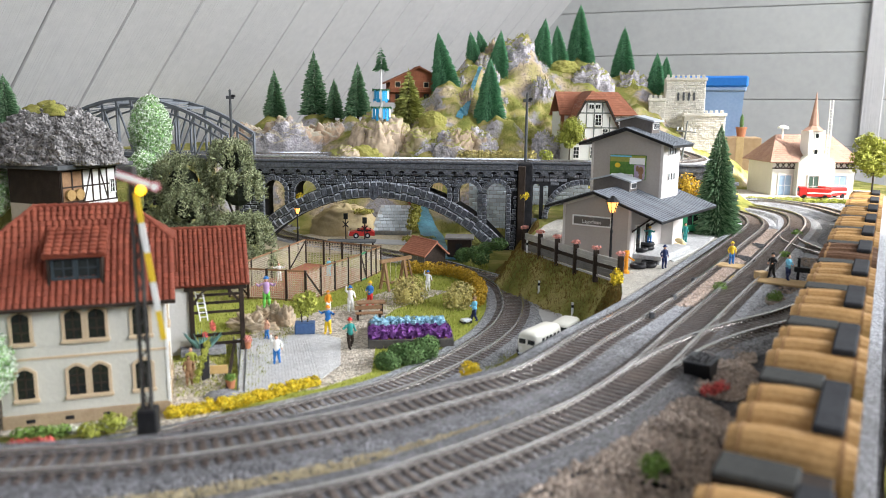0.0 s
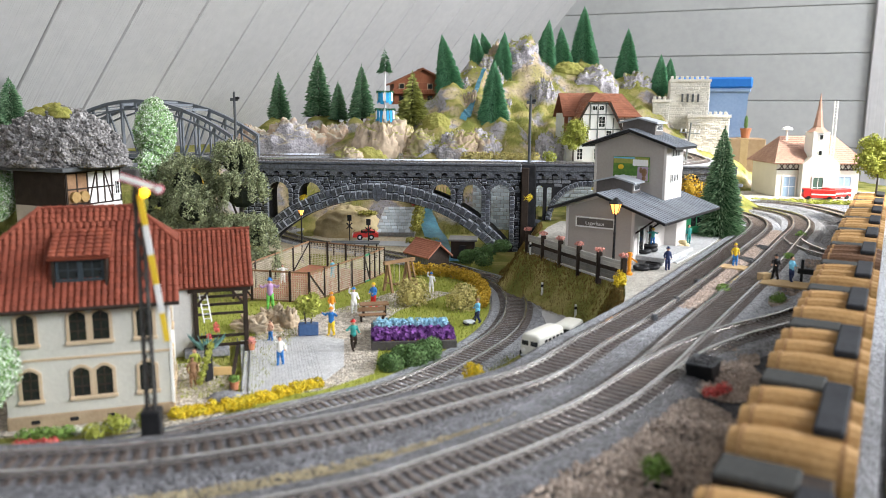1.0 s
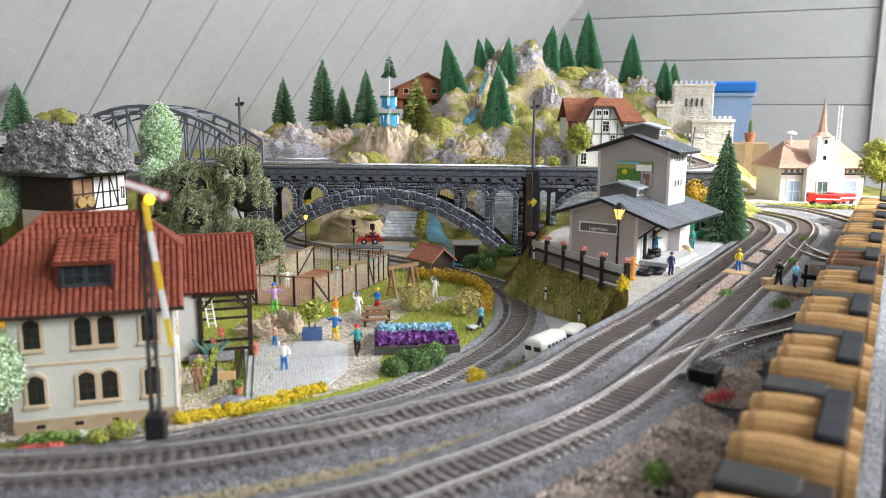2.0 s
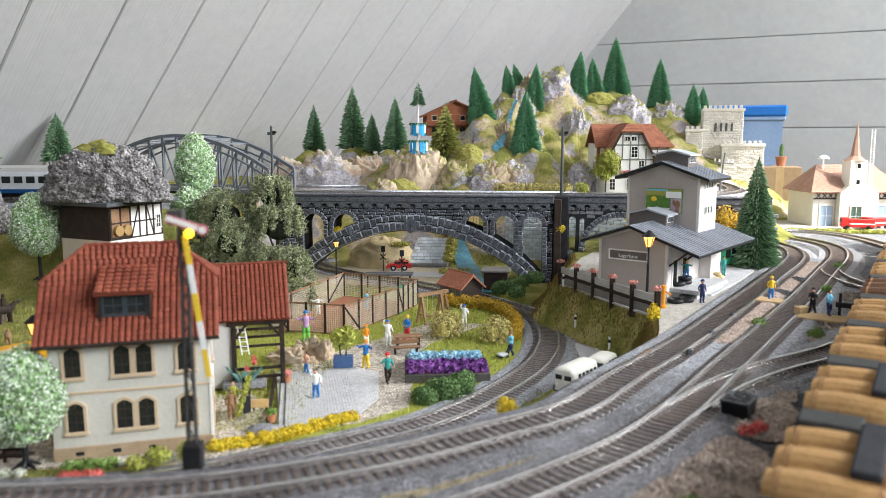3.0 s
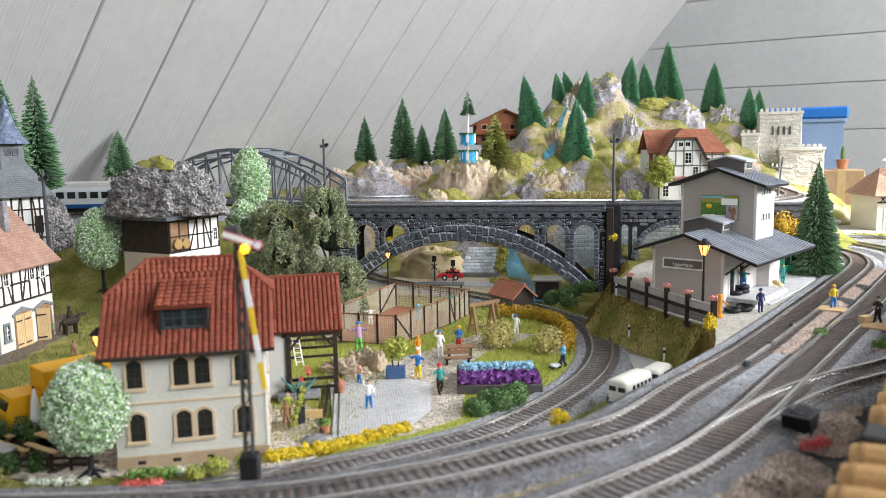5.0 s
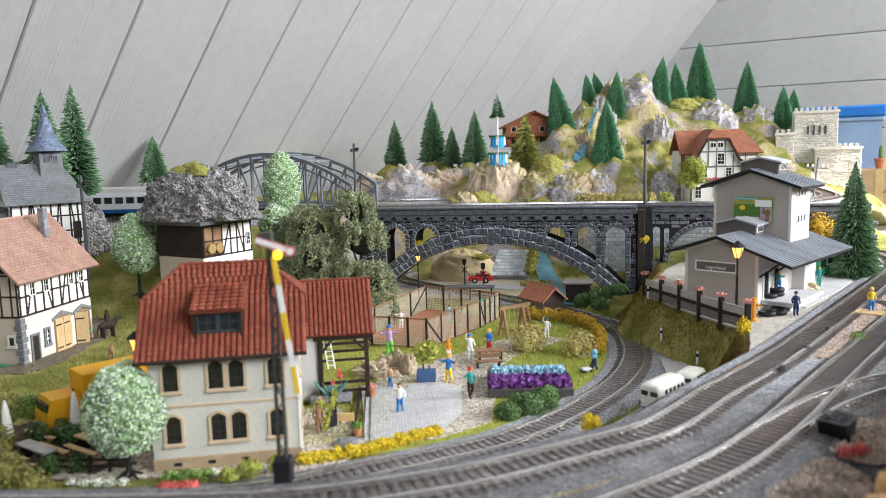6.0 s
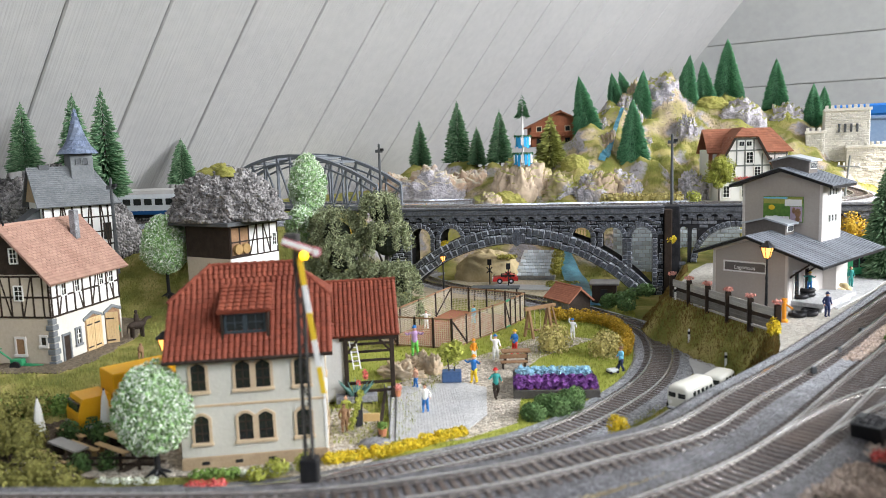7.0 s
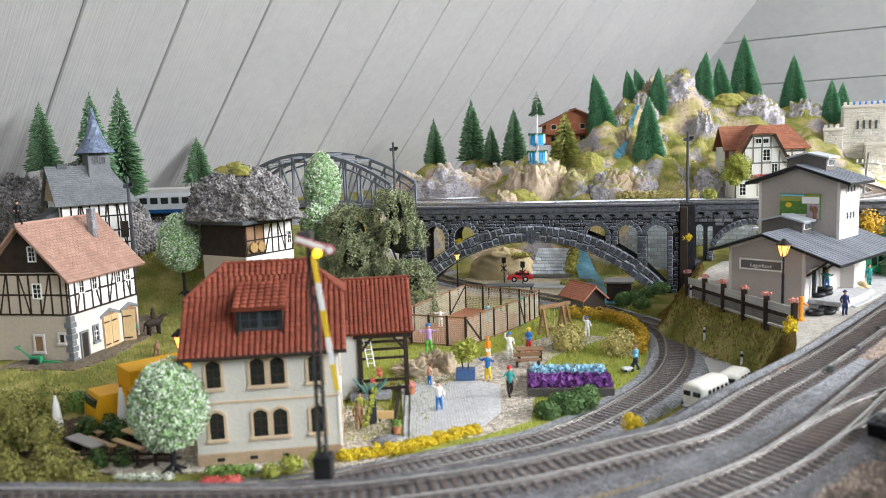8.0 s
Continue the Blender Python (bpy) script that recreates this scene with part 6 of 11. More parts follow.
    part("chimney", Geo().box(0.6, 1.6, m - 0.3, m + 0.3, 9.2, 10.3, 0.04), "dark_grey", c)
    p = part("side_wing", Geo().prism([(-2.2, 0), (0.3, 0), (0.3, 6.0), (-2.2, 4.2)], 0.8, 4.2, "y"), "dark_grey", c, "grey lean-to")
    return c


M["spire_slate"] = vary(mat("blue_slate", (0.11, 0.14, 0.22), (0.20, 0.24, 0.32), 60, 0.5, 0.3, 500), 0.3, True)
slate_chapel()


def rocky_lump(name, cx, cy, cz, rx, ry, rz_, seed, material, label, n=46, rough=0.55, parent=None, peak=0.0, grain=1.0):
    """A craggy plaster rock: a dome broken by several sizes of noise."""
    g, m = Geo(), n // 2
    for j in range(m + 1):
        p = (math.pi / 2) * j / m
        for i in range(n):
            t = 2 * math.pi * i / n
            d = Vector((math.cos(p) * math.cos(t), math.cos(p) * math.sin(t), math.sin(p)))
            k = 1 + rough * 0.42 * noise.fractal(d * 2.0 + Vector((seed, 0, 0)), 1.0, 2.0, 3) + rough * 0.22 * noise.fractal(d * 6 + Vector((0, seed, 0)), 0.8, 2.0, 4)
            k += rough * grain * (0.10 * noise.fractal(d * 14 + Vector((0, 0, seed)), 0.8, 2.0, 2) + 0.035 * noise.noise(d * 40 + Vector((seed, seed, 0))))
            f = j / m
            hor = (math.cos(p) * (1 - peak) + (1 - f) * peak) / max(1e-6, math.cos(p)) if j < m else 0.0
            up = d.z ** 0.8 * (1 - peak) + f * peak
            q = Vector((d.x * rx * k * hor, d.y * ry * k * hor, up * rz_ * k))
            g.v.append((cx + q.x, cy + q.y, cz + q.z))
    for j in range(m):
        for i in range(n):
            g.f.append((j * n + i, j * n + (i + 1) % n, (j + 1) * n + (i + 1) % n, (j + 1) * n + i))
    g.f.append(tuple(range(n))[::-1])
    if parent:
        return part(name, g, material, parent, label, smooth=True, mend=False)
    return solid(name, g, material, label, "rock", smooth=True, mend=False)


M["hay"] = mat("brown_hay", (0.26, 0.16, 0.06), (0.38, 0.25, 0.11), 200, 0.95, 0.9, 600)


def rock_barn():
    b = thing("hillside_barn", "half-timbered barn built under a grey rock mound", "barn", x=-34.5, y=68.4, z=0.1, rz=-22)
    W, D, H = 6.4, 6.6, 6.9
    part("wall", Geo().box(-W, 0, 0, D, 0, 3.6), "plaster_beige", b, "beige plastered wall")
    part("boarding", Geo().box(-W, 0.0, 0, D, 3.6, H), "timber_dark", b, "dark boarded upper wall")
    part("gate_front", Geo().box(-0.1, 0.05, 0.1, D, 0.1, 3.6), "plaster_white", b)
    part("loft_front", Geo().box(-0.1, 0.04, 2.6, D, 3.6, H - 0.1), "plaster_white", b)
    part("loft_opening", Geo().box(-0.1, 0.05, 0.3, 2.6, 3.9, H - 0.3), "timber", b, "open hay loft")
    timber_wall(b, D, 3.7, H - 0.15, 0.03, 0, 90, (0.02, 0.2, 0.38, 0.55, 0.68, 0.82, 0.98), (5.2,), ((0.39, 0, 0.54, 1), (0.82, 0, 0.69, 1)))
    for y in (1.2, 5.4):
        window(b, 0.06, y, 1.5, 90, 0.6, 1.2, arched=True, frame_mat="roof_slate", bars=(1, 2), bar_mat="white")
    window(b, 0.06, 3.2, 0.3, 90, 1.0, 2.3, arched=True, frame_mat="roof_slate", pane_mat="orange", bars=(0, 0), sill=False, name="door")
    window(b, 0.06, 6.0, 4.4, 90, 0.5, 1.2, frame_mat="white", fw=0.08, bar_mat="white")
    part("roof_slab", Geo().box(-W - 1.6, 0.9, -0.9, D + 1.5, H - 0.05, H + 0.35, 0.06), "dark_grey", b, "dark flat eaves")
    for y in (0.9, 1.9):
        part("hay_bale", Geo().tube((-0.3, y, 4.5), (0.4, y, 4.5), 0.5, n=14), "hay", b, "round hay bale")
    rocky_lump("rock_mound", -W / 2 - 1.2, D / 2 + 0.2, H + 0.3, 7.3, 5.0, 5.3, 3, "rock", "grey plaster rock mound", n=200, rough=0.40, parent=b, peak=0.3, grain=1.0)
    for k, (u, v, w, q) in enumerate(((-0.6, 0.3, 5.0, 1.5), (-2.0, -0.3, 4.6, 1.5), (0.6, -0.2, 4.7, 1.1), (-3.2, 0.4, 4.1, 1.2))):
        rocky_lump("moss_pad", -W / 2 + u, D / 2 + v - 0.6, H + w, q, 1.0, 1.1, 40 + k, "moss_pad", "yellow-green moss cushion", n=44, rough=0.3, parent=b, grain=0.5)
    return b


rock_barn()


def inn_on_hill():
    h = thing("inn", "white half-timbered inn with a brick-red tiled roof", "house", x=17.3, y=116.0, z=4.6, rz=5)
    W, Y0, Y1, E, R = 12.6, 4.0, 10.0, 7.9, 11.0
    mid = (Y0 + Y1) / 2
    part("wall", Geo().box(1.2, W, Y0, Y1, 0, E), "plaster_white", h, "white plastered main wall")
    part("shingle_wall", Geo().box(1.14, 1.7, Y0 - 0.06, Y0 + 0.1, 4.9, E), "roof_orange", h, "red shingled wall")
    c, hw, ez, kw, kz = 5.3, 3.75, 5.6, 1.55, 9.7
    part("front_gable", Geo().prism([(c - hw, 0), (c + hw, 0), (c + hw, ez), (c + kw, kz), (c - kw, kz), (c - hw, ez)], 0, Y0 + 1, "y"), "plaster_white", h, "white half-timbered gable")
    for z, u in ((3.2, hw), (5.5, hw), (7.7, 2.6), (9.3, 1.6)):
        part("rail_beam", Geo().box(c - u, c + u, -0.07, 0.03, z - 0.1, z + 0.1), "timber_grey", h)
    for x, z0, z1 in ((-3.6, 3.2, 5.5), (-2.4, 3.2, 7.2), (-1.2, 5.5, 9.3), (0, 3.2, 9.3), (1.2, 5.5, 9.3), (2.4, 3.2, 7.2), (3.6, 3.2, 5.5)):
        part("post", Geo().box(c + x - 0.09, c + x + 0.09, -0.075, 0.03, z0, z1), "timber_grey", h)
    for x in (-2.6, 0, 2.6):
        window(h, c + x, -0.04, 1.0, 0, 0.8, 1.6, frame_mat="white", fw=0.1, bars=(1, 2), bar_mat="white")
    for x in (-1.75, 1.75):
        window(h, c + x, -0.06, 4.0, 0, 0.75, 1.3, frame_mat="white", fw=0.1, bars=(1, 2), bar_mat="white")
    window(h, c + 0.62, -0.06, 5.9, 0, 0.9, 1.5, frame_mat="white", fw=0.1, bars=(1, 2), bar_mat="white")
    for x in (-0.5, 0.5):
        window(h, c + x, -0.06, 8.35, 0, 0.7, 0.6, frame_mat="white", fw=0.08, bars=(1, 0), bar_mat="white", sill=False)
    for x in (9.9, 11.6):
        window(h, x, Y0 - 0.06, 4.9, 0, 0.9, 1.6, frame_mat="white", fw=0.1, bars=(1, 2), bar_mat="white")
    for z in (4.4, 7.0):
        part("rail_beam", Geo().box(c + hw, W, Y0 - 0.07, Y0 + 0.03, z - 0.1, z + 0.1), "timber_grey", h)
    for x in (9.2, 10.7, 12.4):
        part("post", Geo().box(x - 0.09, x + 0.09, Y0 - 0.075, Y0 + 0.03, 4.4, 7.8), "timber_grey", h)
    sh = Geo()
    ze = E - 0.5
    quads = [((0.8, Y0 - 0.7, ze), (W + 0.6, Y0 - 0.7, ze), (W - 1.6, mid, R), (0.8, mid, R), 10, 22),
             ((W + 0.6, Y1 + 0.7, ze), (0.8, Y1 + 0.7, ze), (0.8, mid, R), (W - 1.6, mid, R), 10, 22),
             ((W + 0.6, Y0 - 0.7, ze), (W + 0.6, Y1 + 0.7, ze), (W - 1.6, mid + 0.01, R), (W - 1.6, mid - 0.01, R), 10, 12)]
    k = (kz - ez) / (hw - kw)
    for sg in (-1, 1):
        e = c + sg * (hw + 0.35)
        quads.append(((e, -0.6, ez - 0.35 * k), (e, mid, ez - 0.35 * k), (c + sg * kw, mid, kz), (c + sg * kw, -0.6, kz), 10, 14))
        quads.append(((c + sg * kw, -0.6, kz), (c + sg * kw, mid, kz), (c, mid, R + 0.05), (c, 1.2, R + 0.05), 5, 12))
    quads.append(((c - kw - 0.1, -0.7, kz), (c + kw + 0.1, -0.7, kz), (c + 0.02, 1.2, R + 0.05), (c - 0.02, 1.2, R + 0.05), 6, 8))
    for *q, rows, cols in quads:
        r = part("roof_slope", plate(*q, 0.16), "roof_orange", h, "brick-red tiled roof slope")
        shingles(sh, *q, rows, cols, 0.04)
    tagged(part("tile", sh, "roof_orange", r, mend=False), kind="stuff")
    for sg in (-1, 1):
        part("verge_board", Geo().bar((c + sg * (hw + 0.35), -0.66, ez - 0.35 * k - 0.2), (c + sg * kw, -0.66, kz - 0.2), 0.12, 0.3), "timber_dark", h)
    bx = part("flower_box", Geo().box(c - 1.6, c + 1.6, -0.5, -0.1, 3.3, 3.6, 0.03), "timber", h)
    part("blossom", leaf_cloud([(c - 1.4 + 0.3 * i, -0.3, 3.7, 0.3, 0.25, 0.25) for i in range(10)], 220, 0.12, 3), "flower_red", bx, "red flowers", mend=False)
    part("sign_board", Geo().box(c + 1.0, c + 3.0, -0.16, -0.08, 2.4, 2.9, 0.02), "red", h, "red sign board")


M["roof_orange"] = vary(mat("orange_roof_tile", (0.25, 0.095, 0.055), (0.33, 0.135, 0.082), 60, 0.7, 0.3, 500), 0.14, True)


# ---- foliage ----
def fir_crown(h, r, seed, layers=34, droop=0.35, density=1.0, stem=0.04, tips=None, fine=1.0):
    """Rings of needle twigs round a stem, shorter towards the tip."""
    rng = random.Random(seed)
    g = Geo()
    for j in range(layers):
        f = j / (layers - 1)
        z = h * (stem + (0.97 - stem) * f)
        step = h / layers
        rr = r * (1 - f) ** 0.7 * rng.uniform(0.9, 1.08) + 0.10 * r * (1 - f ** 4)
        n = max(7, int(density * (12 + 40 * (1 - f))))
        for i in range(n):
            t = 2 * math.pi * (i + rng.random()) / n
            le = rr * rng.uniform(0.72, 1.08)
            c, s = math.cos(t), math.sin(t)
            w = fine * max(0.035 * r, 0.07 * le + 0.02 * r) * rng.uniform(0.8, 1.3)
            zb = z
            z = zb + rng.uniform(-0.6, 0.6) * step
            z1 = z - droop * le * rng.uniform(0.6, 1.3)
            base = (0.12 * le * c, 0.12 * le * s, z + 0.02 * h)
            mid = 0.62
            g.add([base, (mid * le * c - w * s, mid * le * s + w * c, z + (z1 - z) * 0.5), (le * c, le * s, z1), (mid * le * c + w * s, mid * le * s - w * c, z + (z1 - z) * 0.5),
                   (mid * le * c, mid * le * s, z + (z1 - z) * 0.5 + w * 1.1), (mid * le * c, mid * le * s, z + (z1 - z) * 0.5 - w * 1.1)],
                  [(0, 1, 2, 3), (0, 4, 2, 5)])
            if tips is not None:
                e, q, u = 0.8 * le, 0.022 * r + 0.035, z + (z1 - z) * 0.8
                tips.add([(e * c - q * s, e * s + q * c, u + 0.02), (1.06 * le * c, 1.06 * le * s, z1 + 0.03), (e * c + q * s, e * s - q * c, u + 0.02), (e * c, e * s, u + 2 * q)], [(0, 1, 2), (0, 3, 1), (2, 3, 1)])
            z = zb
    g.tube((0, 0, h * 0.9), (0, 0, h), 0.02 * r + 0.02, 0.005, 4)
    return g


def fir(name, label, seed, x, y, z, h, r, material="needle", droop=0.35, layers=34, density=1.0, tilt=0, stem=0.04, tipped="", fine=1.0):
    t = thing(name, label, "tree", x, y, z, rz=0 if tilt else seed * 37, group="model firs", tilt=tilt)
    tips = Geo() if tipped else None
    part("trunk", Geo().tube((0, 0, -0.4), (0, 0, h * 0.9), 0.055 * r + 0.08, 0.02, 7), "trunk", t)
    part("crown", fir_crown(h, r, seed, layers, droop, density, stem, tips, fine), material, t, mend=False)
    if tipped:
        part("needle_tip", tips, tipped, t, "lighter needle tips", mend=False)
    return t


inn_on_hill()

LEAN = {4: -9, 5: -8, 6: -16, 7: 3, 9: 6, 10: -4}
for i, (x, y, z, h) in enumerate(FIRS):
    far_left = i < 4
    zz = min(z, ground_height(x, y) + 0.6)
    h = max(h, h + z - zz)
    fir("fir_tree", "bright green bottle-brush model fir on the hill" if not far_left else "slender green model fir with a bare foot on the rocks", i + 1, x, y, zz, h,
        (0.20 if far_left else 0.225) * h + 0.3, "needle_dark" if far_left else "needle", droop=0.12 if far_left else 0.45, layers=26 if far_left else 60,
        density=1.1 if far_left else 2.1, fine=1.0 if far_left else 0.6, tilt=LEAN.get(i, 0), stem=0.1 if far_left else 0.02, tipped="needle_tip" if far_left else "needle_fresh")
fir("pine_tree", "olive green spreading model pine", 31, -6.0, 131, min(12.6, ground_height(-6, 131)), 9.9, 3.2, "needle_olive", droop=0.12, layers=17, density=1.3)
for i, (x, y, z, h, r) in enumerate([(-65.6, 80, 12.4, 8.6, 2.05), (-58.0, 79, 10.9, 10.7, 2.3), (-57.0, 83, 8.6, 13.9, 2.7), (-60.0, 106, 9.7, 7.1, 2.2)]):
    fir("fir_tree", "dark green model fir with pale-tipped layered branches", 41 + i, x, y, z, h, r, "needle_dark", droop=0.16, layers=24, density=1.4, stem=0.11, tipped="needle_tip", fine=0.65)
    g0 = ground_height(x, y) - 1
    rocky_lump("rock", x, y + 0.6, g0, 2.5 if i == 3 else 3.6, 2.6, z - g0 + 0.25, 140 + i, "rock", "grey plaster rock under a model fir", n=64, rough=0.3, peak=0.2)
fir("fir_tree", "large grey-green model fir beside the goods shed", 52, 29.8, 82.9, -0.75, 12.1, 2.55, "needle_grey", layers=38, density=1.9, droop=0.2, stem=0.05, tipped="needle_soft", fine=0.5)


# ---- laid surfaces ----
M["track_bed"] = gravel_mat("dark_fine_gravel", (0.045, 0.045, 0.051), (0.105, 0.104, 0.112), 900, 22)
paler_past_line(M["track_bed"], (0.24, 0.245, 0.265), 0.42, 0.52)
M["rubble"] = vary(mat("brown_grey_rubble", (0.35, 0.28, 0.235), (0.52, 0.44, 0.38), 200, 0.9, 0.5, 700), 0.35, True)
M["arch_sand"] = gravel_mat("tan_sand", (0.42, 0.35, 0.24), (0.54, 0.47, 0.35), 600, 30, 0.92, 0.0005, (0.8, 1.2))
M["straw"] = vary(mat("dry_tan_grass", (0.34, 0.285, 0.18), (0.46, 0.39, 0.26), 120, 0.95, 0.6, 800), 0.2, True)
M["pink_gravel"] = vary(mat("pinkish_gravel", (0.40, 0.31, 0.25), (0.56, 0.46, 0.40), 200, 0.9, 0.5, 700), 0.4, True)
M["coal"] = vary(mat("coal", (0.02, 0.02, 0.022), (0.05, 0.05, 0.055), 200, 0.5, 0.5, 700), 0.4, True)


def strip(path, a, b, z, material, name, label, category, wav=0.0):
    g = Geo()
    sd = sides(path)
    for i, (p, s) in enumerate(zip(path, sd)):
        w = wav * wobble(i * 0.13, a, 1.0)
        g.v += [tuple(p + s * (a + w) + Vector((0, 0, z))), tuple(p + s * (b + w) + Vector((0, 0, z))),
                tuple(p + s * (a + w) + Vector((0, 0, z - 0.15))), tuple(p + s * (b + w) + Vector((0, 0, z - 0.15)))]
    for i in range(len(path) - 1):
        k = 4 * i
        g.f += [(k, k + 1, k + 5, k + 4), (k, k + 4, k + 6, k + 2), (k + 1, k + 3, k + 7, k + 5)]
    return solid(name, g, material, label, category, kind="structure", mend=True)


main = [p for p in T1 if p.x > -60]
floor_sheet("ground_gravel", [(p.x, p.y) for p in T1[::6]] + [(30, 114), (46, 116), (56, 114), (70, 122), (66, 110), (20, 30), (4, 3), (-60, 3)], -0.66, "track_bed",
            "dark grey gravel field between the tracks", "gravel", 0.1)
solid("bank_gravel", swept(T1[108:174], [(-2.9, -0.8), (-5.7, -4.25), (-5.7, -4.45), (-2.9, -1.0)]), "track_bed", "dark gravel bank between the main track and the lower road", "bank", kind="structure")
floor_sheet("ground_yard", [(12.6, 52.4), (13.2, 54.5), (14.4, 60.2), (10.9, 66.7), (7.9, 72.6), (9.4, 79.6), (11.8, 88), (14, 93), (26, 93), (34, 90), (33.5, 85.2), (28.6, 77.4), (22.5, 67.5), (15.5, 56.2)],
            -0.58, "yard", "pale sandy goods yard", "yard", 0.14)
floor_sheet("pavement_yard", [(20.5, 66.5), (25.8, 74.6), (30.5, 83), (24, 88), (18, 74)], -0.50, "paving", "pale grey paved loading strip", "pavement", 0.1)
strip(smooth_path([(-6, 38.5, -4.35), (0.5, 43.0, -4.35), (4.4, 47.3, -4.35), (7.2, 52, -4.35), (9.2, 57.5, -4.35), (9.4, 64, -4.35), (8.4, 69, -4.35), (7.4, 73, -4.35)]), -1.3, 1.5, 0, "road",
      "road_lower", "pale grey road between the tracks", "road")
floor_sheet("pavement_plaza", [(-15.3, 54.6), (-12.2, 43.6), (-7.9, 45.4), (-6.8, 49), (-7.6, 55), (-10.5, 56.5), (-12, 55)], -4.33, "paving", "grey paved plaza with narrow grooves", "pavement")
floor_sheet("ground_gravel_plaza", [(-15.0, 55), (-11.5, 43.0), (-7.6, 44.6), (-4.6, 47.8), (-4.8, 52.5), (-5.2, 60), (-4, 64), (0.5, 70.5), (-4, 72.5), (-8, 66), (-11, 62)], -4.37, "gravel", "beige gravel paths of the park", "gravel")
floor_sheet("lawn", [(-12.2, 41.6), (-6, 43.8), (-2.9, 46.5), (0, 50.6), (2.8, 56.6), (4.2, 62.5), (4.5, 68.2), (4.2, 72), (2.6, 75.5), (-3, 82), (-8, 83), (-14, 68), (-19, 66), (-24, 64), (-20, 55), (-15, 56)], -4.42, "grass_bright", "bright green lawn of the park", "grass")
floor_sheet("ground_house", [(-34, 36), (-14, 38.6), (-12, 42), (-14, 47.5), (-16, 50), (-25, 47), (-36, 44)], -4.40, "gravel", "pale gravel round the cream house", "gravel")
M["seam"] = mat("pale_paving_seam", (0.24, 0.237, 0.235), (0.31, 0.306, 0.30), 90, 0.9, 0.2)
grooves = thing("plaza_rails", "dark rails let into the paved plaza", "rails", kind="structure")
for x in (0, 0.55, 0.95):
    part("groove", Geo().bar((-12.9 + x, 43.8, -4.31), (-15.6 + x, 55.0, -4.31), 0.08, 0.05), "dark_grey", grooves)
for k in range(24):
    part("seam", Geo().bar((-12.2 + 0.2 * k, 44.0 + 0.07 * k, -4.328), (-14.5 + 0.2 * k, 54.3, -4.328), 0.02, 0.02), "seam", grooves)
part("board_edge", Geo().bar((-13.0, 43.8, -4.25), (-15.2, 53.8, -4.25), 0.22, 0.16), "timber_dark", grooves)
stream_path = smooth_path([(-2.9, 117, 4.4), (-3.4, 111, -0.6), (-2.9, 106, -2.2), (-2.0, 102, -3.4), (-0.9, 96, -4.15), (-0.4, 90, -4.35), (0.4, 85.5, -4.45)])
g = Geo()
for i, (p, s) in enumerate(zip(stream_path, sides(stream_path))):
    w = 1.3 + 0.35 * wobble(i * 0.11, 2)
    for o in (-1.0, -0.5, 0, 0.5, 1.0):
        q = p + s * (o * w)
        g.v.append((q.x, q.y, max(p.z, ground_height(q.x, q.y) - 0.1) + 0.22 - 0.15 * abs(o) + 0.1 * wobble(q.x, q.y, 0, 1.7)))
for i in range(len(stream_path) - 1):
    for k in range(4):
        a = i * 5 + k
        g.f.append((a, a + 1, a + 6, a + 5))
solid("water_stream", g, "water", "blue resin stream running down under the viaduct", "water", kind="structure", smooth=True)
floor_sheet("ground_arch", [(-22, 92), (-14, 90), (-3, 89.5), (-1.6, 96), (-3.2, 103.5), (-18, 104), (-24, 99)], -4.42, "arch_sand", "tan sandy ground under the viaduct", "sand", 0.12)
floor_sheet("road_upper", [(-13, 96.5), (-1.2, 95.0), (-1.2, 98.0), (-12, 99.5)], -4.25, "road", "pale road under the viaduct", "road")


def pebbles(name, spots, count, size, material, label, seed, z=None):
    """Loose stones strewn over ellipses in the plan (x, y, rx, ry)."""
    rng = random.Random(seed)
    g = Geo()
    for _ in range(count):
        cx, cy, rx, ry = rng.choice(spots)
        a, q = rng.uniform(0, 6.283), math.sqrt(rng.random())
        x, y = cx + rx * q * math.cos(a), cy + ry * q * math.sin(a)
        s = size * rng.uniform(0.5, 1.4)
        zz = (z if z is not None else ground_height(x, y)) + s * 0.25 + rng.uniform(0, 0.5) * (1 - q) * rx * 0.35
        vs = [(x + s * rng.uniform(0.6, 1) * dx, y + s * rng.uniform(0.6, 1) * dy, zz + s * dz * rng.uniform(0.5, 0.9)) for dx, dy, dz in ((1, 0, 0), (0, 1, 0), (-1, 0, 0), (0, -1, 0), (0, 0, 1), (0, 0, -1))]
        g.add(vs, [(0, 1, 4), (1, 2, 4), (2, 3, 4), (3, 0, 4), (1, 0, 5), (2, 1, 5), (3, 2, 5), (0, 3, 5)])
    return solid(name, g, material, label, "stones", kind="stuff", mend=False)


pebbles("rubble", [(8.5, 27.6, 2.4, 2.2), (5.5, 23.4, 3.0, 2.4), (11.0, 31.6, 1.7, 2.4), (13.4, 36.0, 1.4, 2.6), (16.0, 40.6, 1.2, 2.0), (1.5, 18, 3, 2.6), (7, 25.4, 3.2, 2.4), (10, 29.6, 2.4, 2.4), (14.6, 38, 1.6, 2.6)], 12000, 0.13, "rubble", "brown and grey rubble heap beside the siding", 5, -0.6)
between = [(p + q * 2.95, i) for i, (p, q) in enumerate(zip(T1, sides(T1)))]
pebbles("sand_strip", [(p.x, p.y, 1.0 + 0.5 * wobble(i * 0.2, 3), 1.0) for p, i in between[66:172:2]], 17000, 0.06, "straw", "tan sand strewn between the front tracks", 12, -0.6)
middle = [p + q * 1.95 for p, q in zip(T1, sides(T1))]
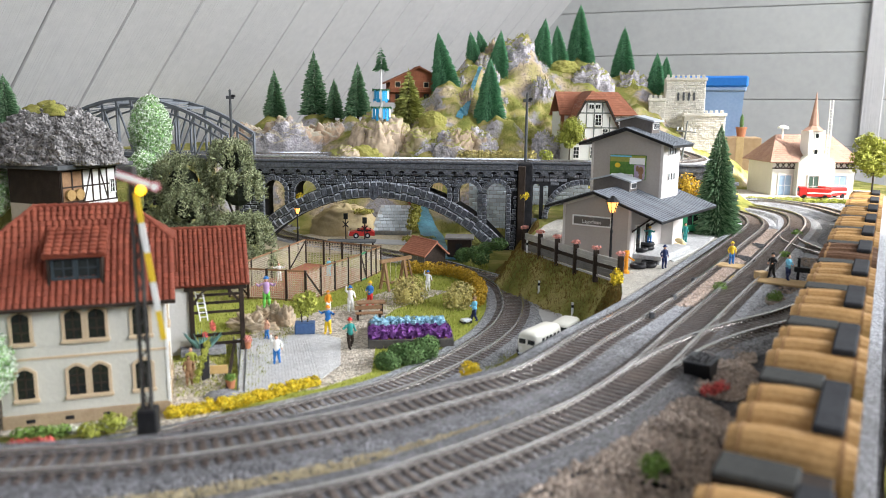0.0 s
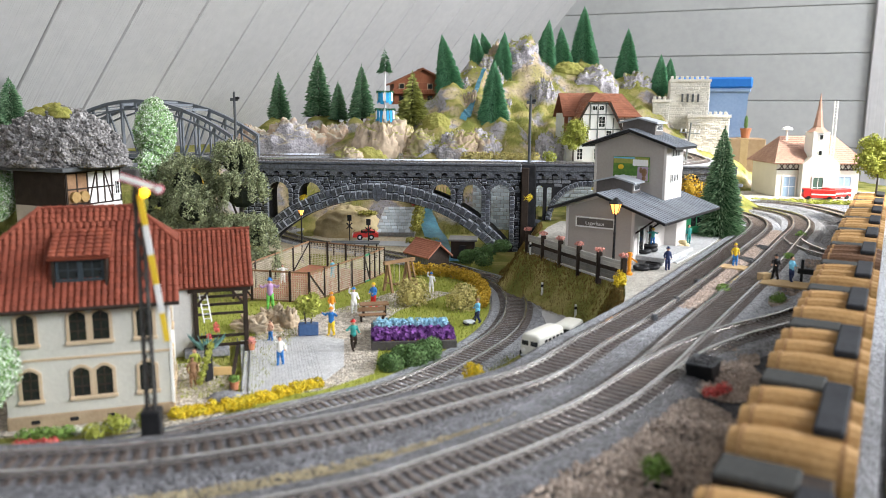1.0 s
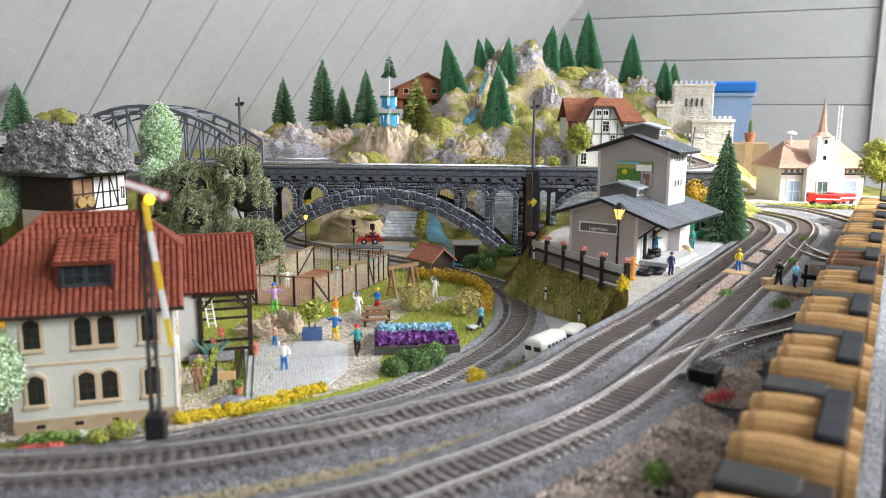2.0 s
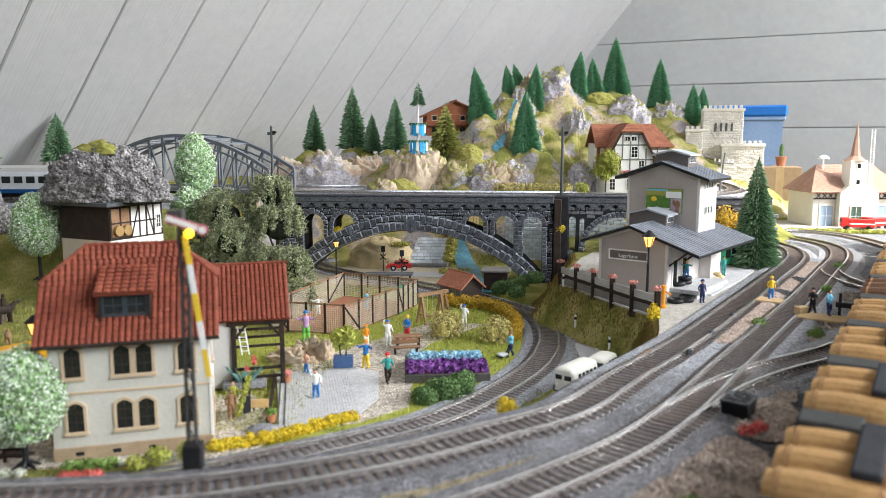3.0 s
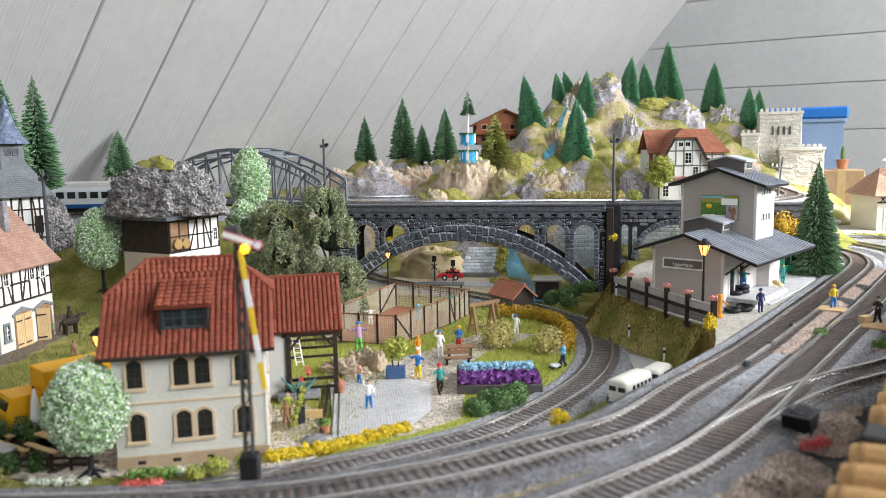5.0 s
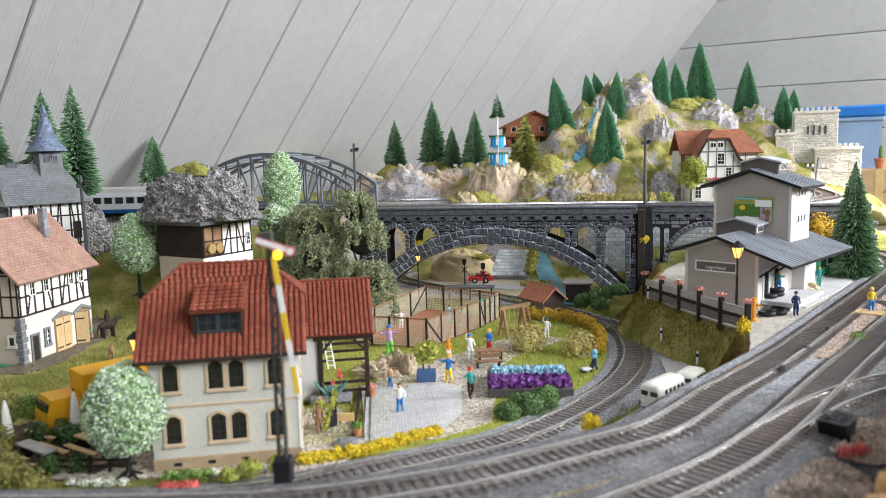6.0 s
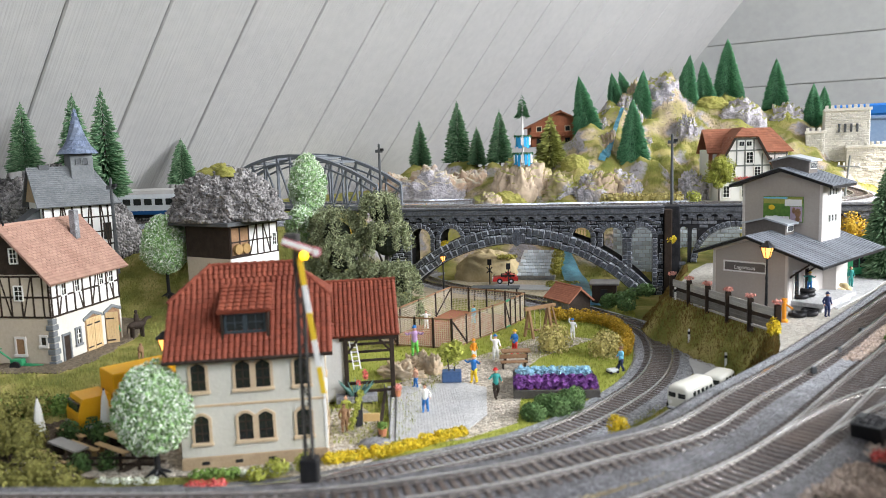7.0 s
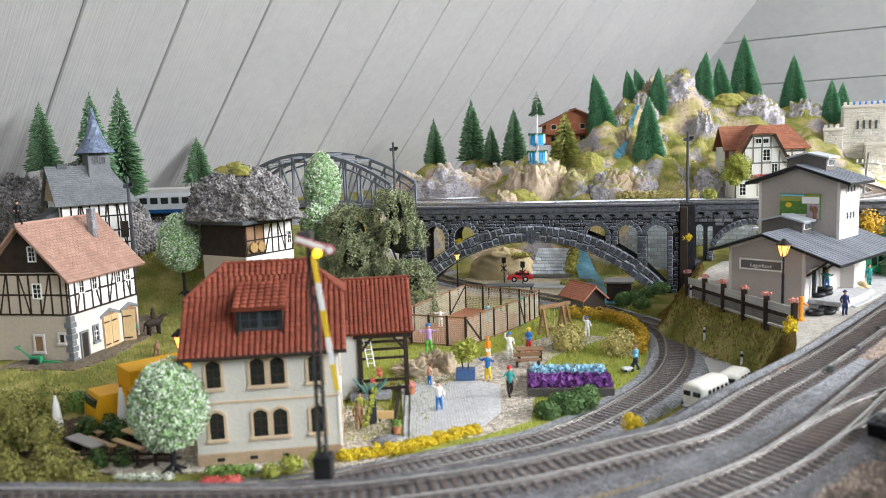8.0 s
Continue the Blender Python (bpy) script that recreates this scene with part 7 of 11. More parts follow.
pebbles("pink_gravel", [(p.x, p.y, 0.62, 0.62) for p in middle[172:252]], 6500, 0.08, "pink_gravel", "pinkish tan gravel between the main tracks", 6, -0.31)
pebbles("rubble", [(26.5, 56.8, 1.8, 2.4), (23.5, 53.0, 1.3, 2.0), (33.5, 66, 2.0, 3.0)], 1500, 0.12, "rubble", "brown rubble round the track workers' hut", 7, -0.6)
pebbles("coal_heap", [(26.9, 66.6, 0.6, 1.5), (30.9, 73.2, 0.6, 1.3)], 700, 0.15, "coal", "small heap of black coal between the tracks", 8, -0.3)


# ---- round trees and bushes ----
def leafy_tree(name, label, x, y, z, h, rx, rz_, material, seed, count=2600, size=0.16, trunk=0.16, foot=True, clumps=26, droopy=False):
    t = thing(name, label, "tree", x, y, z, rz=seed * 53)
    rng = random.Random(seed)
    cz = h - rz_
    tr = Geo().tube((0, 0, -0.3), (0.05, 0, cz), trunk, trunk * 0.5, 8)
    for k in range(7):
        a = k * 0.9 + rng.random()
        tr.tube((0, 0, cz - rz_ * 0.55 + 0.12 * k), (0.7 * rx * math.cos(a), 0.7 * rx * math.sin(a), cz - rz_ * 0.1 + rng.uniform(-0.2, 0.5) * rz_), trunk * 0.4, 0.03, 5)
    part("trunk", tr, "trunk", t)
    if foot:
        part("root_foot", Geo().turned([(trunk * 3.4, -0.05), (trunk * 2.6, 0.06), (trunk * 1.2, 0.22), (trunk, 0.5)], 9), "dark_grey", t, "dark plastic tree foot")
    cl = []
    for k in range(clumps):
        d = Vector((rng.gauss(0, 1), rng.gauss(0, 1), rng.gauss(0, 1))).normalized()
        q = rng.uniform(0.35, 0.72)
        tap = 1 - 0.25 * max(0, d.z)
        cl.append((d.x * rx * q * tap, d.y * rx * q * tap, cz + d.z * rz_ * q, rx * rng.uniform(0.28, 0.45), rx * rng.uniform(0.28, 0.45), rz_ * rng.uniform(0.24, 0.4)))
    rnd, lobes = random.Random(seed), []
    for c in cl:
        if min(c[3:]) < 0.6:
            lobes.append(c)
            continue
        for k in range(8):
            a, e = 2.4 * k + rnd.uniform(-0.4, 0.4), rnd.uniform(-0.3, 1.3)
            d, q = rnd.uniform(0.5, 0.72), rnd.uniform(0.36, 0.56)
            lobes.append((c[0] + c[3] * d * math.cos(a) * math.cos(e), c[1] + c[4] * d * math.sin(a) * math.cos(e), c[2] + c[5] * d * math.sin(e), c[3] * q, c[4] * q, c[5] * q))
    g = leaf_cloud(lobes, count, size, seed)
    for c in cl:
        g.ball(*c[:3], c[3] * 0.4, c[4] * 0.4, c[5] * 0.4, 6, 4)
    part("crown", g, material, t, mend=False)
    return t


def egg_tree(label, x, y, z, h, rx, rz_, seed, count, size):
    """A dense egg-shaped model tree: grey-green leaves dusted with white blossom."""
    t = thing("blossom_tree", label, "tree", x, y, z, rz=seed * 53)
    cz = h - rz_
    part("trunk", Geo().tube((0, 0, -0.3), (0.04, 0, cz), 0.2, 0.1, 8), "black", t, "black plastic trunk")
    foot = Geo()
    for k in range(6):
        foot.tube((0, 0, 0.35), (0.75 * math.cos(k * 1.05), 0.75 * math.sin(k * 1.05), -0.03), 0.14, 0.05, 5)
    part("root_foot", foot, "black", t, "spread plastic tree foot")
    cl = []
    n = 130
    for k in range(n):
        w = 1 - 2 * (k + 0.5) / n
        a, q = k * 2.39996, math.sqrt(1 - w * w)
        s = 0.84 * (1 + 0.14 * wobble(k * 0.7, seed, 3))
        tap = 1 - 0.22 * max(0.0, w)
        cl.append((rx * s * q * tap * math.cos(a), rx * s * q * tap * math.sin(a), cz + rz_ * s * w, rx * 0.17, rx * 0.17, rx * 0.17))
    g = leaf_cloud(cl, count, size, seed)
    g.ball(0, 0, cz, rx * 0.78, rx * 0.78, rz_ * 0.78, 14, 10)
    part("crown", g, "blossom_leaf", t, "grey-green leaves", mend=False)
    part("blossom", leaf_cloud([(*c[:3], c[3] * 1.12, c[4] * 1.12, c[5] * 1.12) for c in cl], int(count * 1.5), size * 0.62, seed + 1), "blossom", t, "white blossom", mend=False)
    return t


egg_tree("round model tree in dense white and green blossom", -24.4, 37.4, -4.4, 6.7, 2.3, 2.75, 3, 15000, 0.10)
egg_tree("round white and green blossom tree on the grass slope", -43.4, 71.8, -0.6, 8.8, 2.55, 3.30, 4, 9000, 0.14)
egg_tree("tall oval white-green model tree before the truss bridge", -32.0, 84, 2.2, 12.0, 2.3, 4.0, 5, 9000, 0.14)
egg_tree("small round white-green model tree", -31.8, 81, 1.6, 6.5, 1.9, 2.2, 6, 6000, 0.14)
egg_tree("pale blossom tree at the edge of the village", -60.5, 62, -1.0, 7.5, 2.6, 3.0, 9, 5000, 0.15)
leafy_tree("leafy_tree", "yellow-green model tree beside the barrel train", 53.4, 95, -0.7, 11.3, 3.6, 3.6, "leaf_yellow", 7, 9000, 0.15)
leafy_tree("leafy_tree", "airy yellow-green tree before the inn", 18.4, 112.5, 4.6, 7.8, 2.7, 2.9, "leaf_yellow", 8, 5200, 0.11, clumps=46)
leafy_tree("bare_tree", "small pale grey-leaved tree on the rock", 1.6, 122, 5.2, 5.2, 2.0, 1.7, "leaf_pale", 12, 420, 0.14)


def willow(x, y, z, lobes, label, seed):
    """A willow of several umbrella-shaped lobes (x, y, z of the crown, radius), each with hanging strands."""
    t = thing("willow_tree", label, "tree", x, y, z)
    rng = random.Random(seed)
    top = max(c[2] for c in lobes)
    tr = Geo().tube((0, 0, -0.3), (0.1, 0, (top - z) * 0.75), 0.42, 0.16, 8)
    for cx, cy, cz, r in lobes:
        tr.tube((0.05, 0, max(0.6, (cz - z) * 0.55)), (cx - x, cy - y, cz - z - 0.2), 0.16, 0.06, 5)
    part("trunk", tr, "trunk", t)
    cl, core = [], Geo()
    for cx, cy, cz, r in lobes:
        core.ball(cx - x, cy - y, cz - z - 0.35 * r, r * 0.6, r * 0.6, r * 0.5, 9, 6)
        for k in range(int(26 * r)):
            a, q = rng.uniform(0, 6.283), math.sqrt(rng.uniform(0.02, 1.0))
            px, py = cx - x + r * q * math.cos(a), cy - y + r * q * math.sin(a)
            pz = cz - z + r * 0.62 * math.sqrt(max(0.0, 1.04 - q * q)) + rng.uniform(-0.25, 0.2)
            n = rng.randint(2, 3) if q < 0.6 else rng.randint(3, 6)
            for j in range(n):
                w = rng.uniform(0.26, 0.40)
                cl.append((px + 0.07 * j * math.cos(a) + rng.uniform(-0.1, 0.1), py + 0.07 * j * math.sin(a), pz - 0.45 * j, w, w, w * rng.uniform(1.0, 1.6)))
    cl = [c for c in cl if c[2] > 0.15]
    # black balls paint the dark hollows of the crown
    part("inner_shade_core", core, "shade_black", t, "near-black cores that paint the shade inside the crown", mend=False)
    part("crown", leaf_cloud(cl, int(32 * len(cl)), 0.11, seed), "willow", t, mend=False)


willow(-26.4, 78.5, -3.6, [(-27.0, 79, 6.0, 2.7), (-25.7, 76.5, 3.4, 2.4), (-28.4, 77.5, 0.9, 2.2), (-25.5, 76, -0.6, 2.1), (-29.2, 79.5, 3.6, 1.7), (-23.9, 77.6, 1.0, 1.5)],
       "drooping grey-green willow with umbrella-shaped lobes", 21)
willow(-21.4, 78.5, -4.2, [(-21.9, 79, 7.9, 2.1), (-20.9, 77.6, 4.8, 2.5), (-22.8, 78.6, 4.6, 1.7), (-19.5, 76.6, 0.6, 2.0), (-18.6, 75.6, -2.6, 1.6), (-21.6, 76.4, 0.9, 1.8), (-20.6, 75.4, -2.4, 1.7)],
       "taller grey-green willow hanging down beside the viaduct", 24)
strip(T6, 2.95, 7.5, -0.52, "grass_bright", "lawn_verge", "bright green grass strip along the siding", "grass", 0.2)


def bush(name, label, clumps, material, count, size, seed, category="bush"):
    x, y = clumps[0][0], clumps[0][1]
    z = min(c[2] for c in clumps)
    cl = [(c[0] - x, c[1] - y, c[2] - z + c[5] * 0.6, *c[3:]) for c in clumps]
    g = leaf_cloud(cl, count, size, seed)
    for c in cl:
        g.ball(*c[:3], c[3] * 0.5, c[4] * 0.5, c[5] * 0.5, 7, 5)
    return solid(name, g, material, label, category, x, y, z, mend=False)


G = -4.42
BASKET = 1.9
M["leaf_rust_bright"] = leafy("orange_flower_foam", (0.50, 0.22, 0.05), (0.62, 0.36, 0.12))
bush("foam_bush", "dark green foam bush beside the branch track", [(-3.6, 48.6, G, 0.9, 0.8, 0.7), (-2.3, 49.6, G, 1.2, 0.9, 0.9), (-1.3, 50.7, G, 1.0, 0.9, 0.9), (-0.9, 51.9, G, 0.7, 0.7, 0.8), (-3.0, 49.9, G, 0.8, 0.8, 0.8)], "leaf_dark", 12000, 0.085, 1)
bush("flowering_bush", "pale olive bush in the park", [(-3.2, 65.3, G, 1.1, 1.0, 1.4), (-2.5, 66.0, G, 1.1, 0.9, 1.6), (-3.6, 65.9, G + 0.4, 0.9, 0.9, 1.3)], "leaf_pale", 1900, 0.12, 2)
bush("flowering_bush", "round pale olive bush in the park", [(1.2, 64.2, G, 1.2, 1.1, 1.4), (2.0, 64.6, G, 1.0, 1.0, 1.4), (1.4, 64.8, G + 0.4, 1.0, 1.0, 1.2)], "leaf_pale", 1900, 0.12, 3)
hp = smooth_path([(-3.6, 78.6, G), (-1, 77.9, G), (1.4, 76.4, G), (3.0, 72.8, G), (3.5, 68.4, G), (3.0, 64.4, G)], 0.7)
bush("ochre_hedge", "ochre yellow foam hedge along the branch track", [(p.x + 0.25 * wobble(i, 1.1), p.y, G + 0.25, 0.62, 0.62, 0.7 + 0.3 * wobble(i * 0.7, 3)) for i, p in enumerate(hp)], "leaf_ochre", 8000, 0.12, 4, "hedge")
fp = smooth_path([(-15.0, 40.0, G), (-12.6, 41.3, G), (-10.8, 42.6, G), (-9.0, 44.3, G), (-7.7, 45.3, G)], 0.4)
bush("flower_border", "border of yellow flower foam beside the plaza", [(p.x, p.y + 0.15 * wobble(i, 9), G, 0.4, 0.4, 0.42 + 0.2 * wobble(i * 0.9, 7)) for i, p in enumerate(fp)], "flower_yellow", 7000, 0.085, 5, "flowers")
bush("yellow_tuft", "small yellow flowering tuft on the ballast", [(1.6, 43.9, -3.4, 0.55, 0.5, 0.7), (2.0, 44.2, -3.4, 0.4, 0.4, 0.55)], "flower_yellow", 900, 0.08, 6)
bush("flower_patch", "low red flowers by the embankment", [(-21.3 + 0.5 * i, 35.6 + 0.1 * i, G, 0.45, 0.4, 0.4) for i in range(4)] + [(-30 + i, 33.5, G, 0.4, 0.4, 0.4) for i in range(2)], "flower_red", 900, 0.09, 7, "flowers")
bush("green_patch", "pale green ground cover beside the cream house", [(-21.9 + 0.5 * i, 37.2 + 0.12 * i, G, 0.45, 0.4, 0.35) for i in range(5)], "leaf_green", 900, 0.09, 8)
bush("white_patch", "low white flowers beside the cream house", [(-19.4 + 0.6 * i, 37.9 + 0.2 * i, G, 0.4, 0.3, 0.25) for i in range(5)] + [(-27 + 0.7 * i, 36 + 0.1 * i, G, 0.4, 0.3, 0.22) for i in range(5)], "flower_white", 1100, 0.07, 9, "flowers")
bush("yellow_tuft", "yellow grass tufts at the foot of the signal", [(-17.2, 37.6, G + 0.4, 0.7, 0.6, 0.5), (-16.0, 38.6, G + 0.3, 0.6, 0.5, 0.55), (-18.2, 37.1, G + 0.2, 0.6, 0.5, 0.45)], "leaf_yellow", 1200, 0.09, 10)
bush("hedge_bush", "olive green hedge beside the beer garden", [(-39.2 + 0.9 * i, 43.0 + 0.3 * i, -4.2, 0.9, 0.8, 1.3) for i in range(6)], "leaf_green", 3400, 0.12, 11)
bush("dark_shrub", "dark green shrub at the foot of the viaduct", [(2.3, 85.1, -4.2, 1.0, 0.8, 0.7), (3.6, 84.5, -3.6, 1.0, 0.8, 0.7), (4.8, 82.7, -2.8, 1.0, 0.8, 0.7), (6.1, 81.9, -2.2, 1.0, 0.8, 0.7), (4.0, 79.8, -3.4, 1.0, 0.8, 0.7), (2.5, 85.7, -4.0, 1.0, 0.8, 0.7)], "leaf_dark", 4200, 0.12, 13)
bush("yellow_shrub", "yellow flowering shrub at the shed corner", [(13.6, 58.2, -0.7, 0.5, 0.5, 0.75)], "flower_yellow", 300, 0.12, 14)
bush("autumn_shrub", "ochre shrubs behind the goods shed", [(28.2, 90, -0.6, 1.5, 1.2, 2.4), (30.5, 91, 0.4, 1.4, 1.2, 2.6), (32.0, 92.5, 1.6, 1.3, 1.2, 2.4), (29.0, 91, 2.6, 1.2, 1.0, 1.8)], "leaf_ochre", 3200, 0.16, 15)
bush("rock_shrubs", "row of ochre shrubs on the ledge behind the viaduct", [(2.5 + 0.9 * i, 109.2 - 0.1 * i, 5.6, 0.7, 0.6, 0.9 + 0.3 * wobble(i, 4)) for i in range(12)], "leaf_pale", 3400, 0.14, 16)
bush("hanging_flowers", "ball of orange-yellow flowers hanging at the viaduct pier", [(9.7, 93.0, BASKET, 0.6, 0.5, 0.55), (10.1, 93.0, BASKET + 0.2, 0.4, 0.4, 0.4)], "flower_yellow", 500, 0.1, 18, "flowers")
bush("ledge_tuft", "yellow flowering tuft in an opening of the viaduct", [(-18.0, 95.2, 1.5, 0.6, 0.4, 0.45)], "flower_yellow", 260, 0.1, 19, "flowers")
bush("orange_flowers", "low orange flowers behind the viaduct", [(-27.0 + 0.8 * i, 112.0, 5.0, 0.6, 0.4, 0.5) for i in range(7)], "leaf_rust_bright", 900, 0.12, 20, "flowers")
bush("yellow_tuft", "bright yellow tuft on the viaduct wall", [(13.0, 97.6, DECK + 0.4, 0.9, 0.6, 0.8)], "leaf_yellow", 300, 0.15, 17)
for i, (x, y, z) in enumerate([(20.5, 55.0, -0.6), (23.4, 52.3, -0.6), (31, 68, -0.6), (38, 81, -0.6), (41.5, 79, -0.6), (7.6, 25.4, -0.3), (35, 92, -0.6)]):
    bush("grass_tuft", "small green grass tuft on the ballast", [(x, y, z, 0.55, 0.5, 0.55)], "leaf_green", 260, 0.1, 60 + i, "grass")
bush("rust_tuft", "rust red tuft on the rubble", [(12.4, 33.6, -0.3, 0.5, 0.3, 0.3), (13.2, 34.2, -0.3, 0.4, 0.3, 0.25)], "flower_red", 300, 0.08, 71, "grass")
bush("slope_shrub", "yellow shrub on the slope behind the cream house", [(-34.2, 60, -1.6, 0.7, 0.6, 0.6), (-32.9, 61, -1.9, 0.8, 0.7, 0.6)], "leaf_yellow", 700, 0.12, 72)
bush("ochre_shrub", "ochre shrub below the truss bridge", [(-31.5, 89, 3.4, 1.1, 0.9, 1.1), (-29.6, 90, 3.0, 1.0, 0.9, 1.0)], "leaf_ochre", 900, 0.14, 73)


def grass_blades(name, outline_fn, count, h, material, label, seed, box):
    """Static grass: thin upright blades over a part of the ground."""
    rng = random.Random(seed)
    g = Geo()
    x0, x1, y0, y1 = box
    n = 0
    while n < count:
        x, y = rng.uniform(x0, x1), rng.uniform(y0, y1)
        n += 1
        if not outline_fn(x, y):
            continue
        z = max(ground_height(x, y), -4.42 if outline_fn is on_lawn else -99)
        a, le, w = rng.uniform(0, 6.283), h * rng.uniform(0.5, 1.2), 0.035
        lx, ly = rng.uniform(-0.4, 0.4) * le, rng.uniform(-0.4, 0.4) * le
        g.add([(x - w * math.cos(a), y - w * math.sin(a), z - 0.03), (x + w * math.cos(a), y + w * math.sin(a), z - 0.03), (x + lx, y + ly, z + le)], [(0, 1, 2)])
    return solid(name, g, material, label, "grass", kind="stuff", mend=False)


M["blade_bright"] = leafy("bright_grass_blades", (0.25, 0.30, 0.04), (0.38, 0.38, 0.09))
M["blade_bank"] = leafy("brown_grass_blades", (0.135, 0.085, 0.022), (0.23, 0.155, 0.045))
M["blade_olive"] = leafy("olive_grass_blades", (0.20, 0.22, 0.05), (0.32, 0.30, 0.10))
t0x, t0y = np.array([p.x for p in T0]), np.array([p.y for p in T0])


def on_lawn(x, y):
    d = ((t0x - x) ** 2 + (t0y - y) ** 2)
    i = int(d.argmin())
    if d[i] < 5.2:
        return False
    if y < 63 and -11.4 < x < -4.8 and y > 45 + 0.5 * (x + 8):
        return False
    return x < t0x[i] + 9 and left_of_main(x, y) > 8 and -4 + 0.2 * y > x


def on_bank(x, y):
    d = left_of_yard(x, y)
    return 0 < d < 3.2 and 52 < y < 92 and left_of_main(x, y) > 2.6


def on_barn_path(x, y):
    edge = -40.4 - 0.025 * (y - 55.5) ** 2 + 0.5 * wobble(x, y, 2, 0.6)
    return edge - 7 < x < edge and 50.4 + 0.4 * wobble(x, y, 5, 0.6) < y < 70


def in_beer_garden(x, y):
    return ((x + 30.4) / 6.2) ** 2 + ((y - 40.4) / 4.0) ** 2 < 1.0 + 0.25 * wobble(x, y, 3, 0.7)


def earth_patch(name, label, inside, box, material, step=0.3):
    """A thin skin of earth laid on the ground wherever inside() says so."""
    x0, x1, y0, y1 = box
    g, nx, ny = Geo(), int((x1 - x0) / step), int((y1 - y0) / step)
    for i in range(nx):
        for j in range(ny):
            x, y = x0 + i * step, y0 + j * step
            if inside(x + step / 2, y + step / 2):
                q = [(x, y), (x + step, y), (x + step, y + step), (x, y + step)]
                top = [(a, b, ground_height(a, b) + 0.07) for a, b in q]
                g.add([(a, b, c - 0.3) for a, b, c in top] + top, [(4, 5, 6, 7), (0, 1, 5, 4), (1, 2, 6, 5), (2, 3, 7, 6), (3, 0, 4, 7)])
    solid(name, g, material, label, "ground", kind="structure", mend=False)


M["earth"] = gravel_mat("dark_brown_earth", (0.055, 0.042, 0.032), (0.11, 0.085, 0.062), 700, 24, 0.95, 0.0008, (0.5, 1.5))
M["dirt"] = gravel_mat("grey_brown_dirt", (0.14, 0.112, 0.08), (0.22, 0.175, 0.125), 700, 24, 0.95, 0.0008, (0.6, 1.4))
earth_patch("ground_path", "brown dirt path in front of the timbered barn", on_barn_path, (-50, -39, 49, 70.5), "dirt")
earth_patch("ground_garden", "dark earth floor of the beer garden", in_beer_garden, (-38, -23.5, 36, 45.5), "earth")


def on_slope(x, y):
    return x < -33 and not (-50.6 < x < -40 and 51 < y < 64) and y > 45 and not on_barn_path(x, y)


grass_blades("lawn_grass", on_lawn, 26000, 0.26, "blade_bright", "bright green static grass of the park lawn", 1, (-22, 5, 43, 84))
grass_blades("bank_grass", on_bank, 60000, 0.26, "blade_bank", "brown and olive static grass on the yard bank", 2, (2, 15, 51, 92))
grass_blades("slope_grass", on_slope, 22000, 0.32, "blade_olive", "olive static grass on the village slope", 3, (-60, -28, 45, 88))


def on_hill(x, y):
    if 9 < x < 17 and 118 < y < 142:
        return rough_noise(x, y, 5, 0.2, 2) > -0.15
    return rough_noise(x, y, 5, 0.13, 3) > 0.16 and x < 46 and not (36 < x and y > 136)


M["blade_ochre"] = leafy("ochre_grass_blades", (0.27, 0.25, 0.06), (0.20, 0.23, 0.05), 0.35)
grass_blades("hill_grass", on_hill, 42000, 0.55, "blade_ochre", "ochre and olive static grass on the hill", 4, (-36, 46, 106, 152))


# ---- rolling stock ----
def wheelset(parent, x, z=0.62, r=0.6, gauge=0.86):
    w = part("wheelset", Geo().tube((x, -gauge, z), (x, gauge, z), 0.12, n=6), "black", parent)
    for s in (-gauge, gauge):
        part("wheel", Geo().tube((x, s - 0.14, z), (x, s + 0.14, z), r, n=14), "black", w)
    return w


def barrel_geo(length, r):
    """A barrel on its side along y: staves bulging in the middle, dark seams, hoops."""
    g, n = Geo(), 18
    prof = [(-0.47, 0.70), (-0.5, 0.72), (-0.5, 0.80), (-0.38, 0.90), (-0.2, 0.975), (0.0, 1.0), (0.2, 0.975), (0.38, 0.90), (0.5, 0.80), (0.5, 0.72), (0.47, 0.70)]
    m = 3 * n
    vs = []
    for u, q in prof:
        for k in range(m):
            a, rr = 2 * math.pi * k / m, r * q * (0.978 if k % 3 == 0 else 1.0)
            vs.append((rr * math.cos(a), length * u, rr * math.sin(a)))
    fs = [(j * m + k, j * m + (k + 1) % m, (j + 1) * m + (k + 1) % m, (j + 1) * m + k) for j in range(len(prof) - 1) for k in range(m)]
    return g.add(vs, fs + [tuple(range(m))[::-1], tuple(range((len(prof) - 1) * m, len(prof) * m))])


